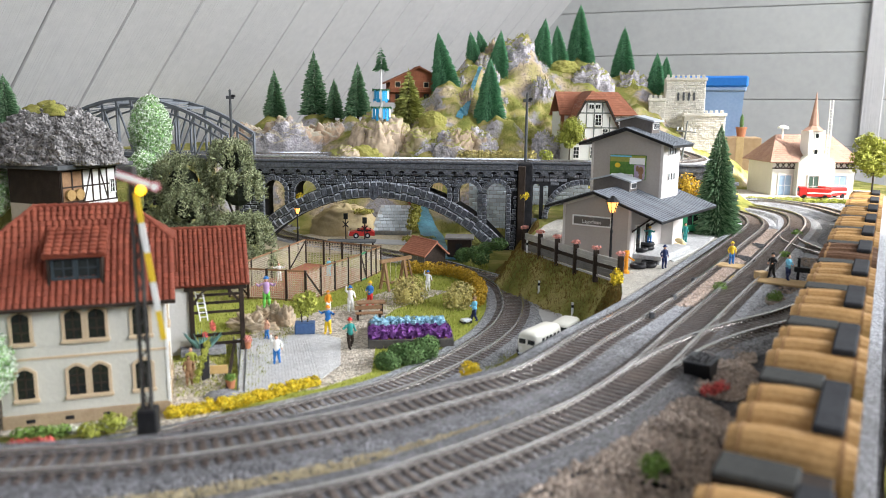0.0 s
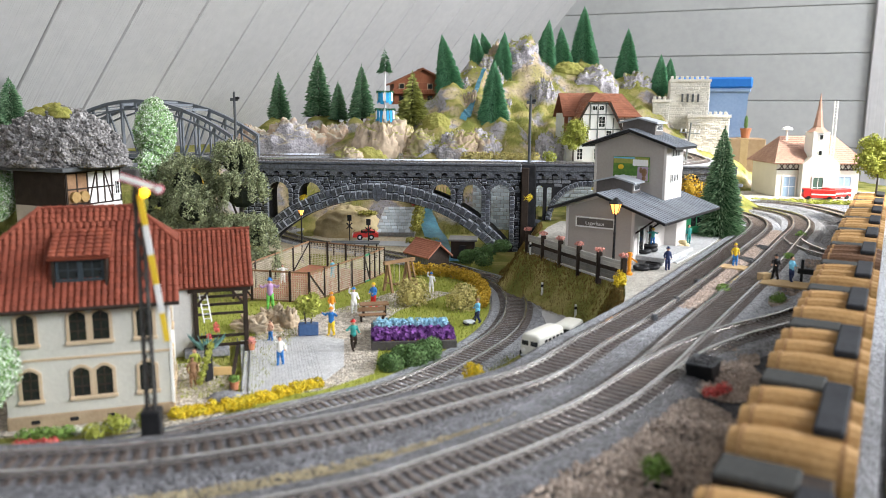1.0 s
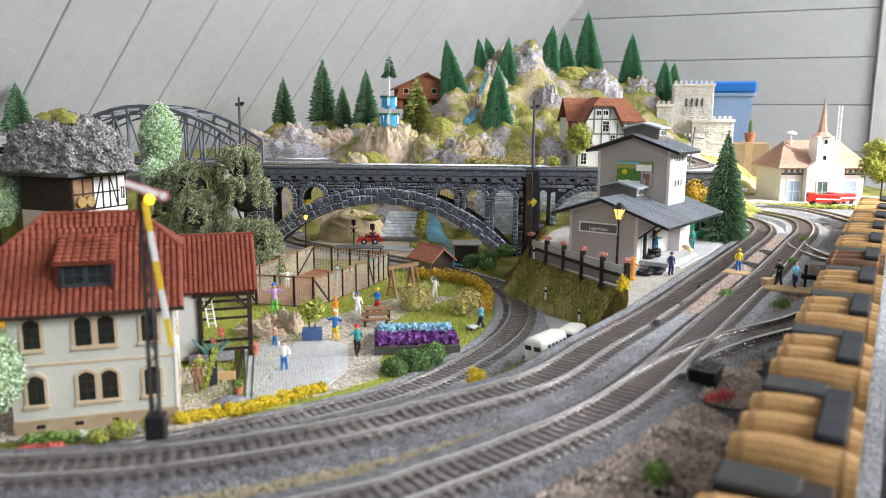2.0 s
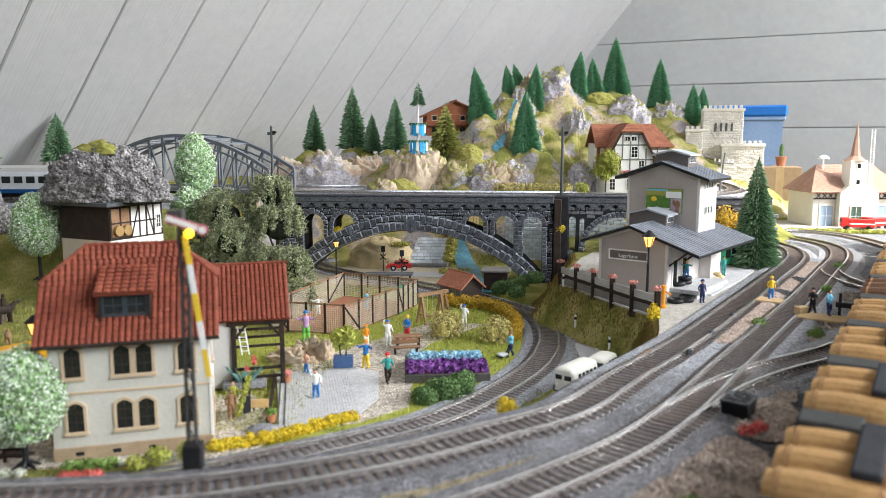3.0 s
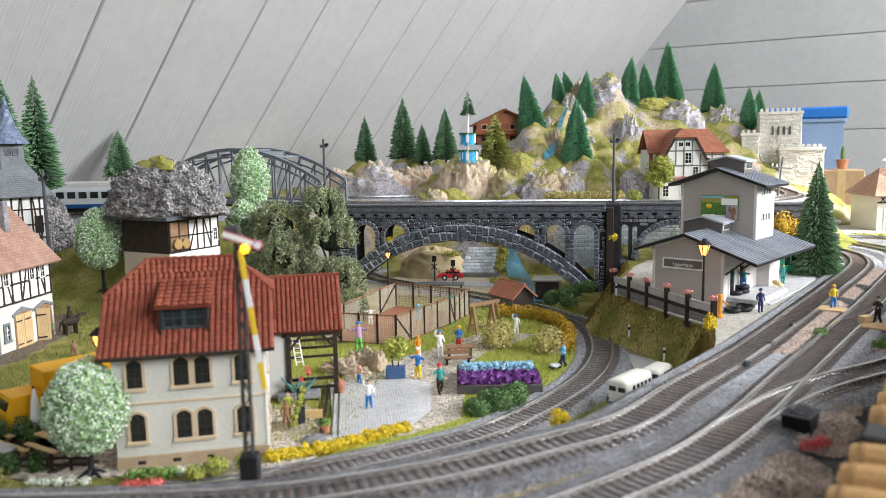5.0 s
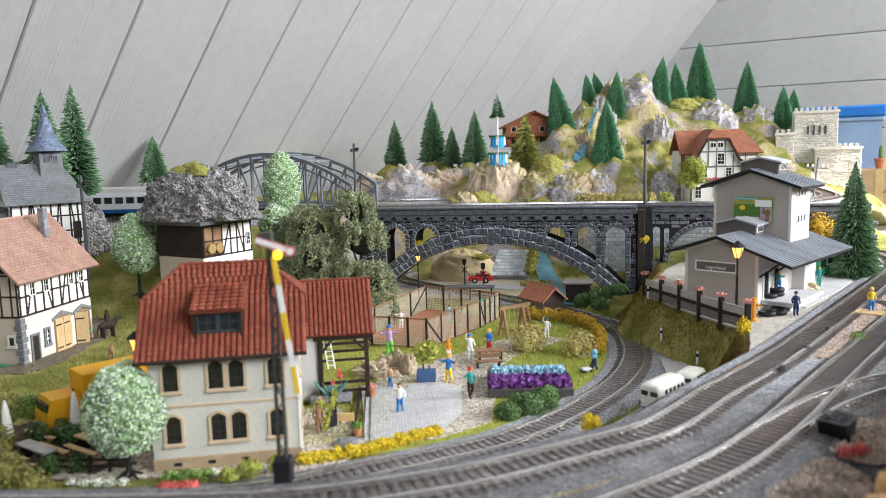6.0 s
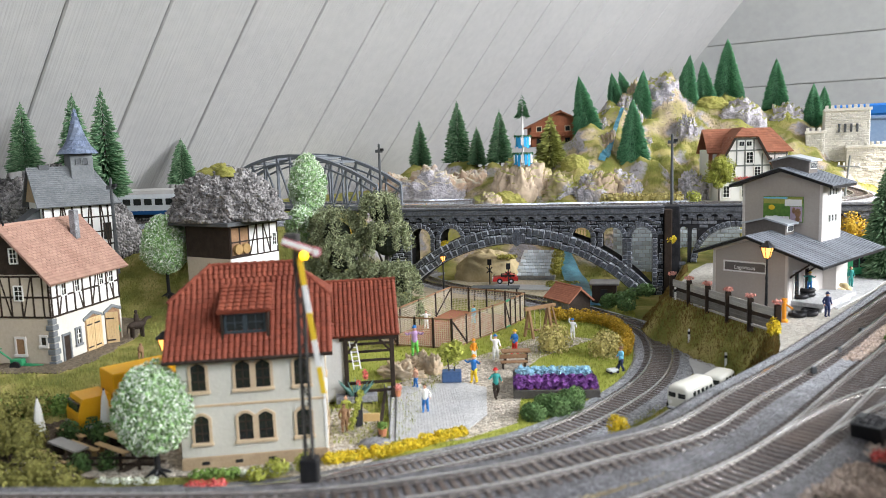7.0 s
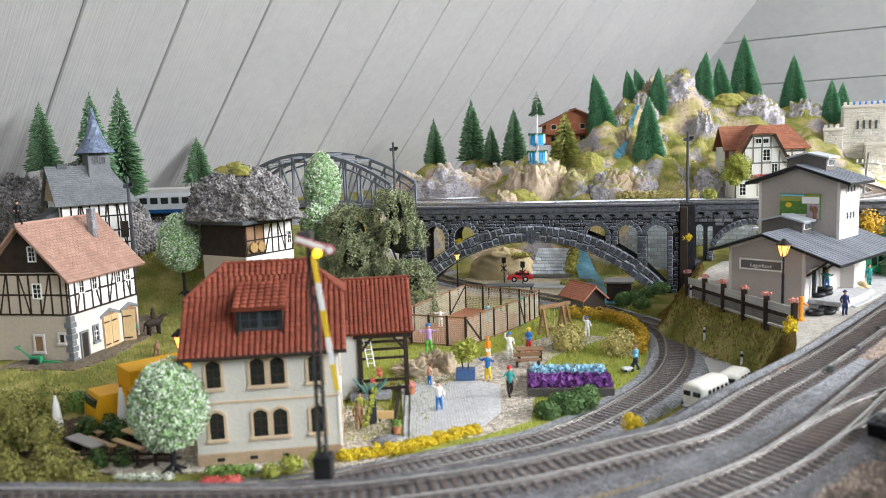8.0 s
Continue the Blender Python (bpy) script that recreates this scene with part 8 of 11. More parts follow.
def barrel_wagon(x, y, rz, brown=False):
    w = thing("barrel_wagon", "open goods wagon loaded with big pale wooden barrels" if not brown else "open goods wagon loaded with dark brown wooden barrels", "wagon", x, y, 0, rz, group="barrel train")
    part("frame", Geo().box(-4.1, 4.1, -1.5, 1.5, 0.75, 1.05, 0.04), "dark_grey", w, "dark wagon frame")
    for u in (-2.6, 2.6):
        wheelset(w, u)
    for u in (-4.25, 4.25):
        for s in (-0.9, 0.9):
            part("buffer", Geo().tube((u - 0.15, s, 0.9), (u + 0.15, s, 0.9), 0.2, n=9), "black", w)
    for k, u in enumerate((-3.25, -1.2, 0.85)):
        b = part("barrel", barrel_geo(3.6, 0.97), "rust" if brown else "barrel", w, "dark brown barrel" if brown else "pale wooden barrel")
        b.matrix_basis = pose(u * CM, -0.1 * CM, 2.05 * CM)
        for v in (-1.4, 1.4):
            h = Geo()
            n = 18
            vs = [(0.90 * math.cos(2 * math.pi * i / n), v + d, 0.90 * math.sin(2 * math.pi * i / n)) for d in (-0.07, 0.07) for i in range(n)]
            h.add(vs, [(i, (i + 1) % n, n + (i + 1) % n, n + i) for i in range(n)])
            part("hoop", h, "hoop", b, "dull brown hoop")
    hut = part("brake_hut", Geo().box(2.15, 3.95, -1.4, 1.6, 1.05, 2.55, 0.05), "timber_dark", w, "dark brake hut")
    part("hut_roof", Geo().box(2.1, 3.7, -0.6, 1.6, 2.55, 2.8, 0.08), "hut_grey", hut, "grey hut roof")
    part("catwalk", Geo().box(-3.0, 1.7, -1.5, -0.6, 2.95, 3.25, 0.08), "slate_dark", w, "dark lengthwise catwalk plate")
    for s in (-1.55, 1.55):
        part("stake", Geo().bar((-4.0, s, 1.3), (4.0, s, 1.3), 0.08, 0.3), "barrel", w)
    return w


M["hoop"] = mat("brown_hoop", (0.24, 0.13, 0.055), (0.32, 0.18, 0.08), 90, 0.6, 0.2)
M["hut_grey"] = mat("grey_green_hut_roof", (0.035, 0.036, 0.035), (0.06, 0.061, 0.058), 60, 0.9, 0.2, spec=0.15)
M["slate_dark"] = mat("dark_slate_plate", (0.022, 0.023, 0.027), (0.04, 0.042, 0.047), 60, 0.9, 0.2, spec=0.12)
M["rust"] = mat("dark_brown_barrel_wood", (0.09, 0.045, 0.025), (0.15, 0.08, 0.045), 70, 0.6, 0.4, 400)
for i in range(11):
    s = -9.7 + 8.85 * i
    barrel_wagon(12.6 + 0.5 * s, 25.4 + 0.866 * s, 60.0, brown=(i in (5,)))


M["coach_blue"] = mat("deep_blue_coach_band", (0.008, 0.05, 0.16), (0.012, 0.07, 0.20), 60, 0.4, 0.05)


def coach(x, y, z, rz, label, length=24.0):
    """Silver coach with a blue skirt, window band and two bogies; it runs along local x."""
    c = thing("coach", label, "railway coach", x, y, z, rz, group="passenger train")
    L = length / 2
    part("body", Geo().prism([(-1.62, 1.3), (1.62, 1.3), (1.65, 3.2), (1.5, 3.75), (-1.5, 3.75), (-1.65, 3.2)], -L, L, "x"), "silver", c, "silver coach side")
    part("skirt", Geo().box(-L + 0.1, L - 0.1, -1.66, 1.66, 0.95, 1.5, 0.05), "coach_blue", c, "blue lower band")
    part("roof", Geo().prism([(-1.52, 3.72), (1.52, 3.72), (1.25, 4.2), (0.6, 4.42), (-0.6, 4.42), (-1.25, 4.2)], -L, L, "x"), "coach_grey", c, "grey rounded roof")
    part("underframe", Geo().box(-L * 0.45, L * 0.45, -1.1, 1.1, 0.45, 1.0, 0.1), "black", c)
    for s in (-1, 1):
        k = -L + 2.6
        while k < L - 2.2:
            part("window", Geo().box(k, k + 1.1, s * 1.63 - 0.05, s * 1.63 + 0.05, 2.25, 3.1, 0.03), "glass", c, "dark window")
            k += 1.55
        for u in (-L + 0.9, L - 2.0):
            part("door", Geo().box(u, u + 1.1, s * 1.64 - 0.05, s * 1.64 + 0.05, 1.45, 3.3, 0.03), "coach_grey", c)
    for u in (-L + 4.2, L - 4.2):
        b = part("bogie", Geo().box(u - 1.9, u + 1.9, -1.15, 1.15, 0.4, 0.8, 0.08), "black", c, "black bogie")
        for d in (-1.3, 1.3):
            for s in (-0.86, 0.86):
                part("wheel", Geo().tube((u + d, s - 0.12, 0.55), (u + d, s + 0.12, 0.55), 0.54, n=12), "black", b)
    return c


coach(-57.5, 95.3, 5.4, 3, "silver and blue passenger coach half hidden behind the rock barn", 24.0)


# ---- signals, lamps, masts ----
def semaphore():
    s = thing("semaphore_signal", "lattice semaphore signal with a white and red arm and yellow lamp", "signal", x=-12.3, y=30.2, z=-0.75, rz=10)
    H = 10.6
    part("base_box", Geo().box(-0.4, 0.4, -0.4, 0.4, -0.3, 0.9, 0.06), "black", s, "black motor box")
    for dx in (-0.17, 0.17):
        for dy in (-0.14, 0.14):
            part("mast_rail", Geo().bar((dx, dy, 0.8), (dx * 0.7, dy * 0.7, H), 0.085, 0.085), "mast_grey", s)
    lat = Geo()
    for k in range(14):
        z0, z1 = 0.9 + k * 0.68, 0.9 + (k + 1) * 0.68
        sg = 1 if k % 2 else -1
        for dy in (-0.14, 0.14):
            lat.bar((-0.18 * sg, dy, z0), (0.18 * sg, dy, z1), 0.05, 0.05)
        for dx in (-0.18, 0.18):
            lat.bar((dx, -0.14 * sg, z0), (dx, 0.14 * sg, z1), 0.05, 0.05)
    part("lattice", lat, "mast_grey", s, "grey lattice bracing")
    colours = ("yellow", "white", "yellow", "white", "yellow")
    lo, hi = Vector((0.85, -0.26, 3.9)), Vector((0.12, -0.26, 9.95))
    for k, cname in enumerate(colours):
        part("mast_plate", Geo().bar(hi.lerp(lo, k / 5), hi.lerp(lo, (k + 0.99) / 5), 0.07, 0.22), cname, s, f"{cname} mast plate")
    arm = Geo().box(-0.9, 1.3, -0.36, -0.26, -0.16, 0.16, 0.03)
    a = part("arm", arm, "white", s, "white arm with a red border")
    a.matrix_basis = pose(0.0, 0, 10.5 * CM, 0, 20, 0) @ Matrix.Diagonal((0.68, 1, 0.68, 1))
    part("arm_border", Geo().box(-0.9, 1.3, -0.34, -0.25, 0.16, 0.24).box(-0.9, 1.3, -0.34, -0.25, -0.24, -0.16).tube((1.35, -0.36, 0), (1.35, -0.26, 0), 0.33, n=12), "arm_red", a, "dull red border")
    part("arm_disc", Geo().tube((1.35, -0.38, 0), (1.35, -0.35, 0), 0.22, n=12), "white", a)
    part("lamp", Geo().ball(0.32, -0.3, 10.05, 0.2, 0.2, 0.2, 10, 8), "signal_glow", s, "lit yellow lamp")
    part("top_cap", Geo().box(-0.55, 0.1, -0.3, 0.3, 10.4, 11.0, 0.06), "mast_grey", s)


M["mast_grey"] = mat("weathered_mast_grey", (0.025, 0.025, 0.025), (0.07, 0.066, 0.06), 150, 0.7, 0.3, 600)
M["arm_red"] = mat("dull_pink_red", (0.50, 0.13, 0.16), (0.58, 0.20, 0.22), 60, 0.5, 0.1)
semaphore()


def street_lamp(x, y, z, h, label="lit black cast-iron street lamp with an orange glow", s=1.0):
    l = thing("street_lamp", label, "lamp", x, y, z)
    part("post", Geo().turned([(0.22, 0), (0.22, 0.25), (0.13, 0.5), (0.1, h * 0.5), (0.13, h * 0.52), (0.08, h * 0.55), (0.08, h - 1.3 * s), (0.16, h - 1.25 * s)], 9), "black", l)
    part("glass", Geo().turned([(0.2 * s, h - 1.2 * s), (0.42 * s, h - 0.45 * s)], 6), "lamp_glow", l, "glowing orange lamp glass")
    fr = Geo()
    for k in range(6):
        a = 2 * math.pi * k / 6
        fr.bar((0.21 * s * math.cos(a), 0.21 * s * math.sin(a), h - 1.22 * s), (0.45 * s * math.cos(a), 0.45 * s * math.sin(a), h - 0.42 * s), 0.05, 0.05)
    part("cage", fr, "black", l)
    part("cap", Geo().turned([(0.55 * s, h - 0.45 * s), (0.5 * s, h - 0.36 * s), (0.2 * s, h - 0.12 * s), (0.1 * s, h)], 8), "black", l)
    return l


street_lamp(14.2, 63.6, -0.7, 6.3, s=1.15)
street_lamp(-26.5, 42.5, -4.4, 7.2)
street_lamp(-16.3, 84.5, -4.4, 6.4, "small lit street lamp seen under the arch", 0.8)


def mast(x, y, z, h, label):
    m = thing("catenary_mast", label, "mast", x, y, z)
    part("pole", Geo().tube((0, 0, 0), (0, 0, h), 0.2, 0.15, 8), "dark_grey", m)
    part("cap", Geo().tube((0, 0, h), (0, 0, h + 0.2), 0.2, 0.05, 8), "dark_grey", m)
    part("bracket", Geo().box(-0.5, 0.5, -0.12, 0.12, h - 1.0, h - 0.6, 0.04), "dark_grey", m)
    part("lantern", Geo().box(0.2, 0.65, -0.2, 0.2, h - 0.8, h - 0.45, 0.05), "black", m)


mast(-27.3, 99, DECK, 8.6, "dark mast at the end of the viaduct")
mast(10.35, 97, DECK - 0.1, 8.6, "dark mast over the pier of the viaduct")
mast(-48.3, 70.6, 2.0, 9.8, "dark mast beside the back track")
pole = thing("utility_pole", "leaning wooden utility pole with crossarm", "pole", 32.0, 105, -0.6, tilt=5)
part("post", Geo().tube((0, 0, 0), (0, 0, 12.0), 0.17, 0.12, 8), "timber_grey", pole)
part("crossarm", Geo().bar((-1.4, 0, 10.6), (1.4, 0, 10.6), 0.12, 0.16), "timber_grey", pole)
for dx in (-1.2, -0.6, 0.6, 1.2):
    part("insulator", Geo().tube((dx, 0, 10.7), (dx, 0, 11.1), 0.12, n=6), "white", pole)


# ---- figurines: each a single plain painted shape ----
def figurine(x, y, z, rz, legs, coat, label, pose_kind=0, hat=None, h=2.0, skin="skin"):
    g = Geo()
    k = h / 1.92
    counts = []

    def mark():
        counts.append(len(g.f))
    stride = {0: 0.06, 1: 0.08, 2: 0.30, 3: 0.16, 4: 0.10}[pose_kind]
    for s in (-1, 1):
        hip, knee, foot = (s * 0.10, 0, 0.98), (s * 0.13, -0.10 * stride - 0.05, 0.50), (s * 0.16, s * stride, 0.06)
        g.tube(hip, knee, 0.135, 0.105, 7).tube(knee, foot, 0.105, 0.075, 7)
        g.ball(foot[0], foot[1] - 0.07, 0.06, 0.075, 0.15, 0.06, 7, 5)
    mark()
    g.turned([(0.17, 0.86), (0.20, 0.98), (0.17, 1.15), (0.22, 1.42), (0.20, 1.52), (0.08, 1.60)], 10)
    arms = {0: ((0.31, 0.05, 1.2), (0.29, -0.12, 0.96)), 1: ((0.44, -0.06, 1.36), (0.60, -0.22, 1.55)), 2: ((0.42, -0.05, 1.30), (0.62, -0.2, 1.42)),
            3: ((0.30, -0.06, 1.20), (0.16, -0.36, 1.14)), 4: ((0.36, -0.06, 1.62), (0.30, -0.12, 1.98))}[pose_kind]
    hand_at = []
    for s in (-1, 1):
        elbow, end = arms
        if s > 0 and pose_kind in (2, 4):
            elbow, end = (0.33, 0.06, 1.2), (0.36, -0.2, 1.02)
        e, f = (s * elbow[0], elbow[1], elbow[2]), (s * end[0], end[1], end[2])
        g.tube((s * 0.21, 0, 1.48), e, 0.085, 0.07, 6).tube(e, f, 0.07, 0.055, 6)
        hand_at.append(f)
    mark()
    g.ball(0, -0.02, 1.72, 0.115, 0.13, 0.15, 9, 7).tube((0, 0, 1.55), (0, 0, 1.66), 0.06, 0.06, 6)
    for f in hand_at:
        g.ball(*f, 0.06, n=6, m=4)
    mark()
    g.ball(0, 0.025, 1.78, 0.128, 0.135, 0.11, 9, 6)
    if hat:
        g.turned([(0.19, 1.80), (0.19, 1.83), (0.115, 1.86), (0.09, 1.95)], 10)
    mark()
    g.v = [(a * k, b * k, c * k) for a, b, c in g.v]
    ob = solid("figurine", g, legs, label, "figurine", x, y, z, rz, smooth=True)
    for name in (coat, skin, hat or "timber_dark"):
        ob.data.materials.append(M[name])
    idx, lo = [], 0
    for i, hi in enumerate(counts):
        idx += [i] * (hi - lo)
        lo = hi
    ob.data.polygons.foreach_set("material_index", idx)
    return ob


M["teal"] = mat("teal_paint", (0.03, 0.24, 0.22), (0.05, 0.30, 0.27), 60, 0.5, 0.05)
M["navy"] = mat("navy_paint", (0.02, 0.03, 0.09), (0.03, 0.045, 0.12), 60, 0.5, 0.05)
M["lilac"] = mat("lilac_paint", (0.45, 0.28, 0.50), (0.52, 0.34, 0.56), 60, 0.5, 0.05)
M["lime"] = mat("lime_paint", (0.14, 0.50, 0.08), (0.18, 0.56, 0.11), 60, 0.5, 0.05)
F = -4.32
figurine(-14.1, 59.4, -3.15, 10, "lime", "lilac", "painted figurine in a lilac jacket standing on a rock", 1, "blue", 2.5)
figurine(-8.7, 56.1, F, -20, "yellow", "blue", "painted figurine in blue and yellow on the plaza", 1, "orange", 2.2)
figurine(-6.6, 52.6, F, 30, "timber_dark", "teal", "painted figurine striding in a teal coat", 2, "red", 2.2)
figurine(-11.1, 49.1, F, 5, "blue", "white", "painted figurine in blue trousers with a raised arm", 4, None, 2.0)
figurine(-7.8, 62.7, F, 20, "white", "white", "painted figurine in white with a yellow paddle", 4, "blue", 2.2)
figurine(-6.3, 64.6, F, -30, "red", "blue", "painted figurine in a blue jacket and red trousers", 3, "yellow", 2.2)
figurine(-9.6, 62.2, F, 40, "white", "orange", "painted figurine in orange beside the fence", 0, "orange", 1.9)
figurine(-1.4, 70.6, F, 0, "white", "white", "painted figurine in white waving near the hedge", 4, "blue", 1.9)
figurine(2.6, 60.0, F, -60, "navy", "skyblue", "painted figurine mowing the lawn", 3, "timber", 2.0)
figurine(18.8, 63.6, -0.56, 15, "navy", "navy", "painted figurine in dark blue uniform in the yard", 0, "navy", 2.0)
figurine(18.6, 67.8, 0.8, -30, "blue", "teal", "painted figurine seated on tyres on the ramp", 1, "yellow", 1.6)
figurine(24.5, 63.6, -0.12, 0, "blue", "yellow", "painted figurine in a yellow raincoat between the tracks", 0, "yellow", 1.9)
figurine(26.6, 57.6, -0.15, 30, "navy", "skyblue", "painted track worker figurine beside a plank floor", 3, None, 2.0)
figurine(25.7, 58.3, -0.15, -50, "black", "black", "painted figurine in a dark coat by the planks", 3, "black", 2.0)
figurine(24.6, 76.6, -0.5, 20, "teal", "teal", "painted figurine in teal beside the shed", 0, None, 2.0)
figurine(-46.5, 52.9, 8.72, 20, "black", "black", "black painted chimney sweep figurine on the barn ridge", 3, "black", 2.0)
figurine(-42.0, 60.3, -2.75, 60, "mast_grey", "green", "painted farmer figurine before the barn gates", 0, "timber_dark", 2.0)
figurine(-15.6, 44.9, F, 30, "timber", "timber", "brown painted figurine beside the cream house", 0, None, 1.9, "timber")
figurine(-15.9, 46.3, F, 10, "timber_pale", "leaf_yellow", "painted figurine in pale yellow beside the cream house", 0, None, 2.0)
figurine(-16.1, 73.3, -4.2, 10, "white", "white", "painted figurine in white on the enclosed court", 1, None, 1.9)
figurine(-11.6, 76.0, -4.2, -40, "skyblue", "skyblue", "painted figurine in pale blue on the enclosed court", 0, None, 1.9)
figurine(-13.0, 54.6, F, -40, "blue", "skin", "small painted figurine by the porch post", 0, None, 1.6)
horse = Geo()
for dx in (-0.5, 0.5):
    for dy in (-0.2, 0.2):
        horse.tube((dx, dy, 0), (dx * 0.9, dy, 1.1), 0.09, 0.14, 6)
horse.ball(0, 0, 1.3, 0.9, 0.34, 0.4, 10, 7).tube((0.65, 0, 1.45), (1.05, 0, 1.85), 0.26, 0.16, 7).ball(1.25, 0, 1.8, 0.3, 0.13, 0.16, 8, 5).tube((-0.85, 0, 1.4), (-1.0, 0, 0.6), 0.09, 0.04, 5)
horse.turned([(0.2, 1.6), (0.24, 1.9), (0.2, 2.3), (0.08, 2.4)], 8).ball(0, 0, 2.55, 0.16, 0.16, 0.18, 8, 6)
solid("horse_figurine", horse, "timber_dark", "dark brown toy horse with a rider before the barn", "figurine", -41.2, 62.2, -2.8, 60)
for i, (x, y, c) in enumerate([(-34.6, 56.6, "timber"), (-33.4, 57.8, "timber_pale"), (-36.6, 55.4, "timber")]):
    k = Geo()
    for dx in (-0.35, 0.35):
        for dy in (-0.13, 0.13):
            k.tube((dx, dy, 0), (dx * 0.9, dy, 0.7), 0.07, 0.1, 5)
    k.ball(0, 0, 0.85, 0.6, 0.25, 0.3, 9, 6).ball(0.7, 0, 1.05, 0.2, 0.13, 0.16, 7, 5)
    solid("calf_figurine", k, c, "small brown toy calf on the grass slope", "figurine", x, y, ground_height(x, y), i * 60)


# ---- park ----
def flower_bed():
    b = thing("flower_bed", "raised flower bed of purple and pale blue flowers", "flower bed", -2.5, 55.4, -4.38, 6)
    for x0, x1, y0, y1 in ((-3.1, 3.1, -2.6, -2.35), (-3.1, 3.1, 2.35, 2.6), (-3.1, -2.85, -2.4, 2.4), (2.85, 3.1, -2.4, 2.4)):
        part("edging", Geo().box(x0, x1, y0, y1, 0, 0.62, 0.03), "edging", b, "dark weathered edging")
    part("soil", Geo().box(-2.9, 2.9, -2.4, 2.4, 0, 0.45), "timber", b, "brown soil")
    part("purple_flower_mass", leaf_cloud([(-2.6 + 0.65 * i, -1.9 + 0.7 * j, 0.75, 0.45, 0.45, 0.4) for i in range(9) for j in range(3)], 3600, 0.2, 1), "flower_purple", b, "dense purple flowers", mend=False)
    part("blue_flower_mass", leaf_cloud([(-2.5 + 0.62 * i, 1.2 + 0.6 * j, 0.8, 0.42, 0.4, 0.4) for i in range(9) for j in range(2)], 1900, 0.13, 2), "flower_blue", b, "pale blue flowers", mend=False)
    part("leaf_litter", leaf_cloud([(-2.6 + 0.58 * i, -2.2, 0.5, 0.3, 0.2, 0.15) for i in range(10)], 500, 0.1, 3), "leaf_rust", b, "rusty leaves", mend=False)


M["timber_grey"] = mat("weathered_grey_wood", (0.13, 0.125, 0.12), (0.20, 0.19, 0.18), 90, 0.8, 0.4, 400)
M["edging"] = mat("dark_weathered_edging", (0.05, 0.046, 0.043), (0.10, 0.092, 0.086), 90, 0.8, 0.4, 400)
M["leaf_rust"] = leafy("rusty_leaves", (0.32, 0.13, 0.05), (0.45, 0.22, 0.09))
flower_bed()


def wire_panel(parent, p0, p1, h, gate=False, name="panel"):
    """A framed wire panel between two places in the plan."""
    a, b = Vector((*p0, 0)), Vector((*p1, 0))
    n = int((b - a).length / 0.2)
    f = Geo()
    for z in (0.08, h):
        f.bar(a + Vector((0, 0, z)), b + Vector((0, 0, z)), 0.12, 0.14)
    pn = part(name, f, "timber" if not gate else "green", parent)
    w = Geo()
    for i in range(n + 1):
        q = a.lerp(b, i / n)
        w.bar(q + Vector((0, 0, 0.08)), q + Vector((0, 0, h)), 0.036, 0.036)
    for k in range(1, int(h / 0.2)):
        w.bar(a + Vector((0, 0, k * 0.2)), b + Vector((0, 0, k * 0.2)), 0.036, 0.036)
    part("wire_mesh", w, "wire", pn, "brown wire mesh")
    return pn


M["wire"] = mat("brown_wire", (0.54, 0.47, 0.36), (0.66, 0.58, 0.46), 90, 0.6, 0.1)
M["clay_court"] = mat("red_clay_court", (0.34, 0.13, 0.08), (0.42, 0.18, 0.12), 60, 0.9, 0.3, 600)


def court():
    c = thing("court_fence", "wire-fenced play court with a red clay floor", "fence", 0, 0, -4.42)
    P = [(-19.4, 67.6), (-12.2, 66.2), (-8.2, 74.6), (-6.6, 79.2), (-15.2, 83.0)]
    part("court_floor", Geo().prism(P, 0.02, 0.12, "z"), "clay_court", c, "red clay floor")
    H = 2.75
    for i in range(5):
        p0, p1 = P[i], P[(i + 1) % 5]
        if i == 2:
            m = (p0[0] * 0.75 + p1[0] * 0.25, p0[1] * 0.75 + p1[1] * 0.25)
            wire_panel(c, p0, m, H, True, "gate")
            wire_panel(c, m, p1, H)
        else:
            wire_panel(c, p0, p1, H)
        n = 4
        for k in range(n):
            x, y = p0[0] + (p1[0] - p0[0]) * k / n, p0[1] + (p1[1] - p0[1]) * k / n
            part("post", Geo().box(x - 0.1, x + 0.1, y - 0.1, y + 0.1, 0, H + 0.1, 0.02), "timber_dark", c)
        x0, y0 = p0[0], p0[1]
        x1, y1 = p0[0] + (p1[0] - p0[0]) / n, p0[1] + (p1[1] - p0[1]) / n
        part("brace", Geo().bar((x0, y0, H - 0.1), (x1, y1, 0.2), 0.14, 0.14), "timber_dark", c)


court()


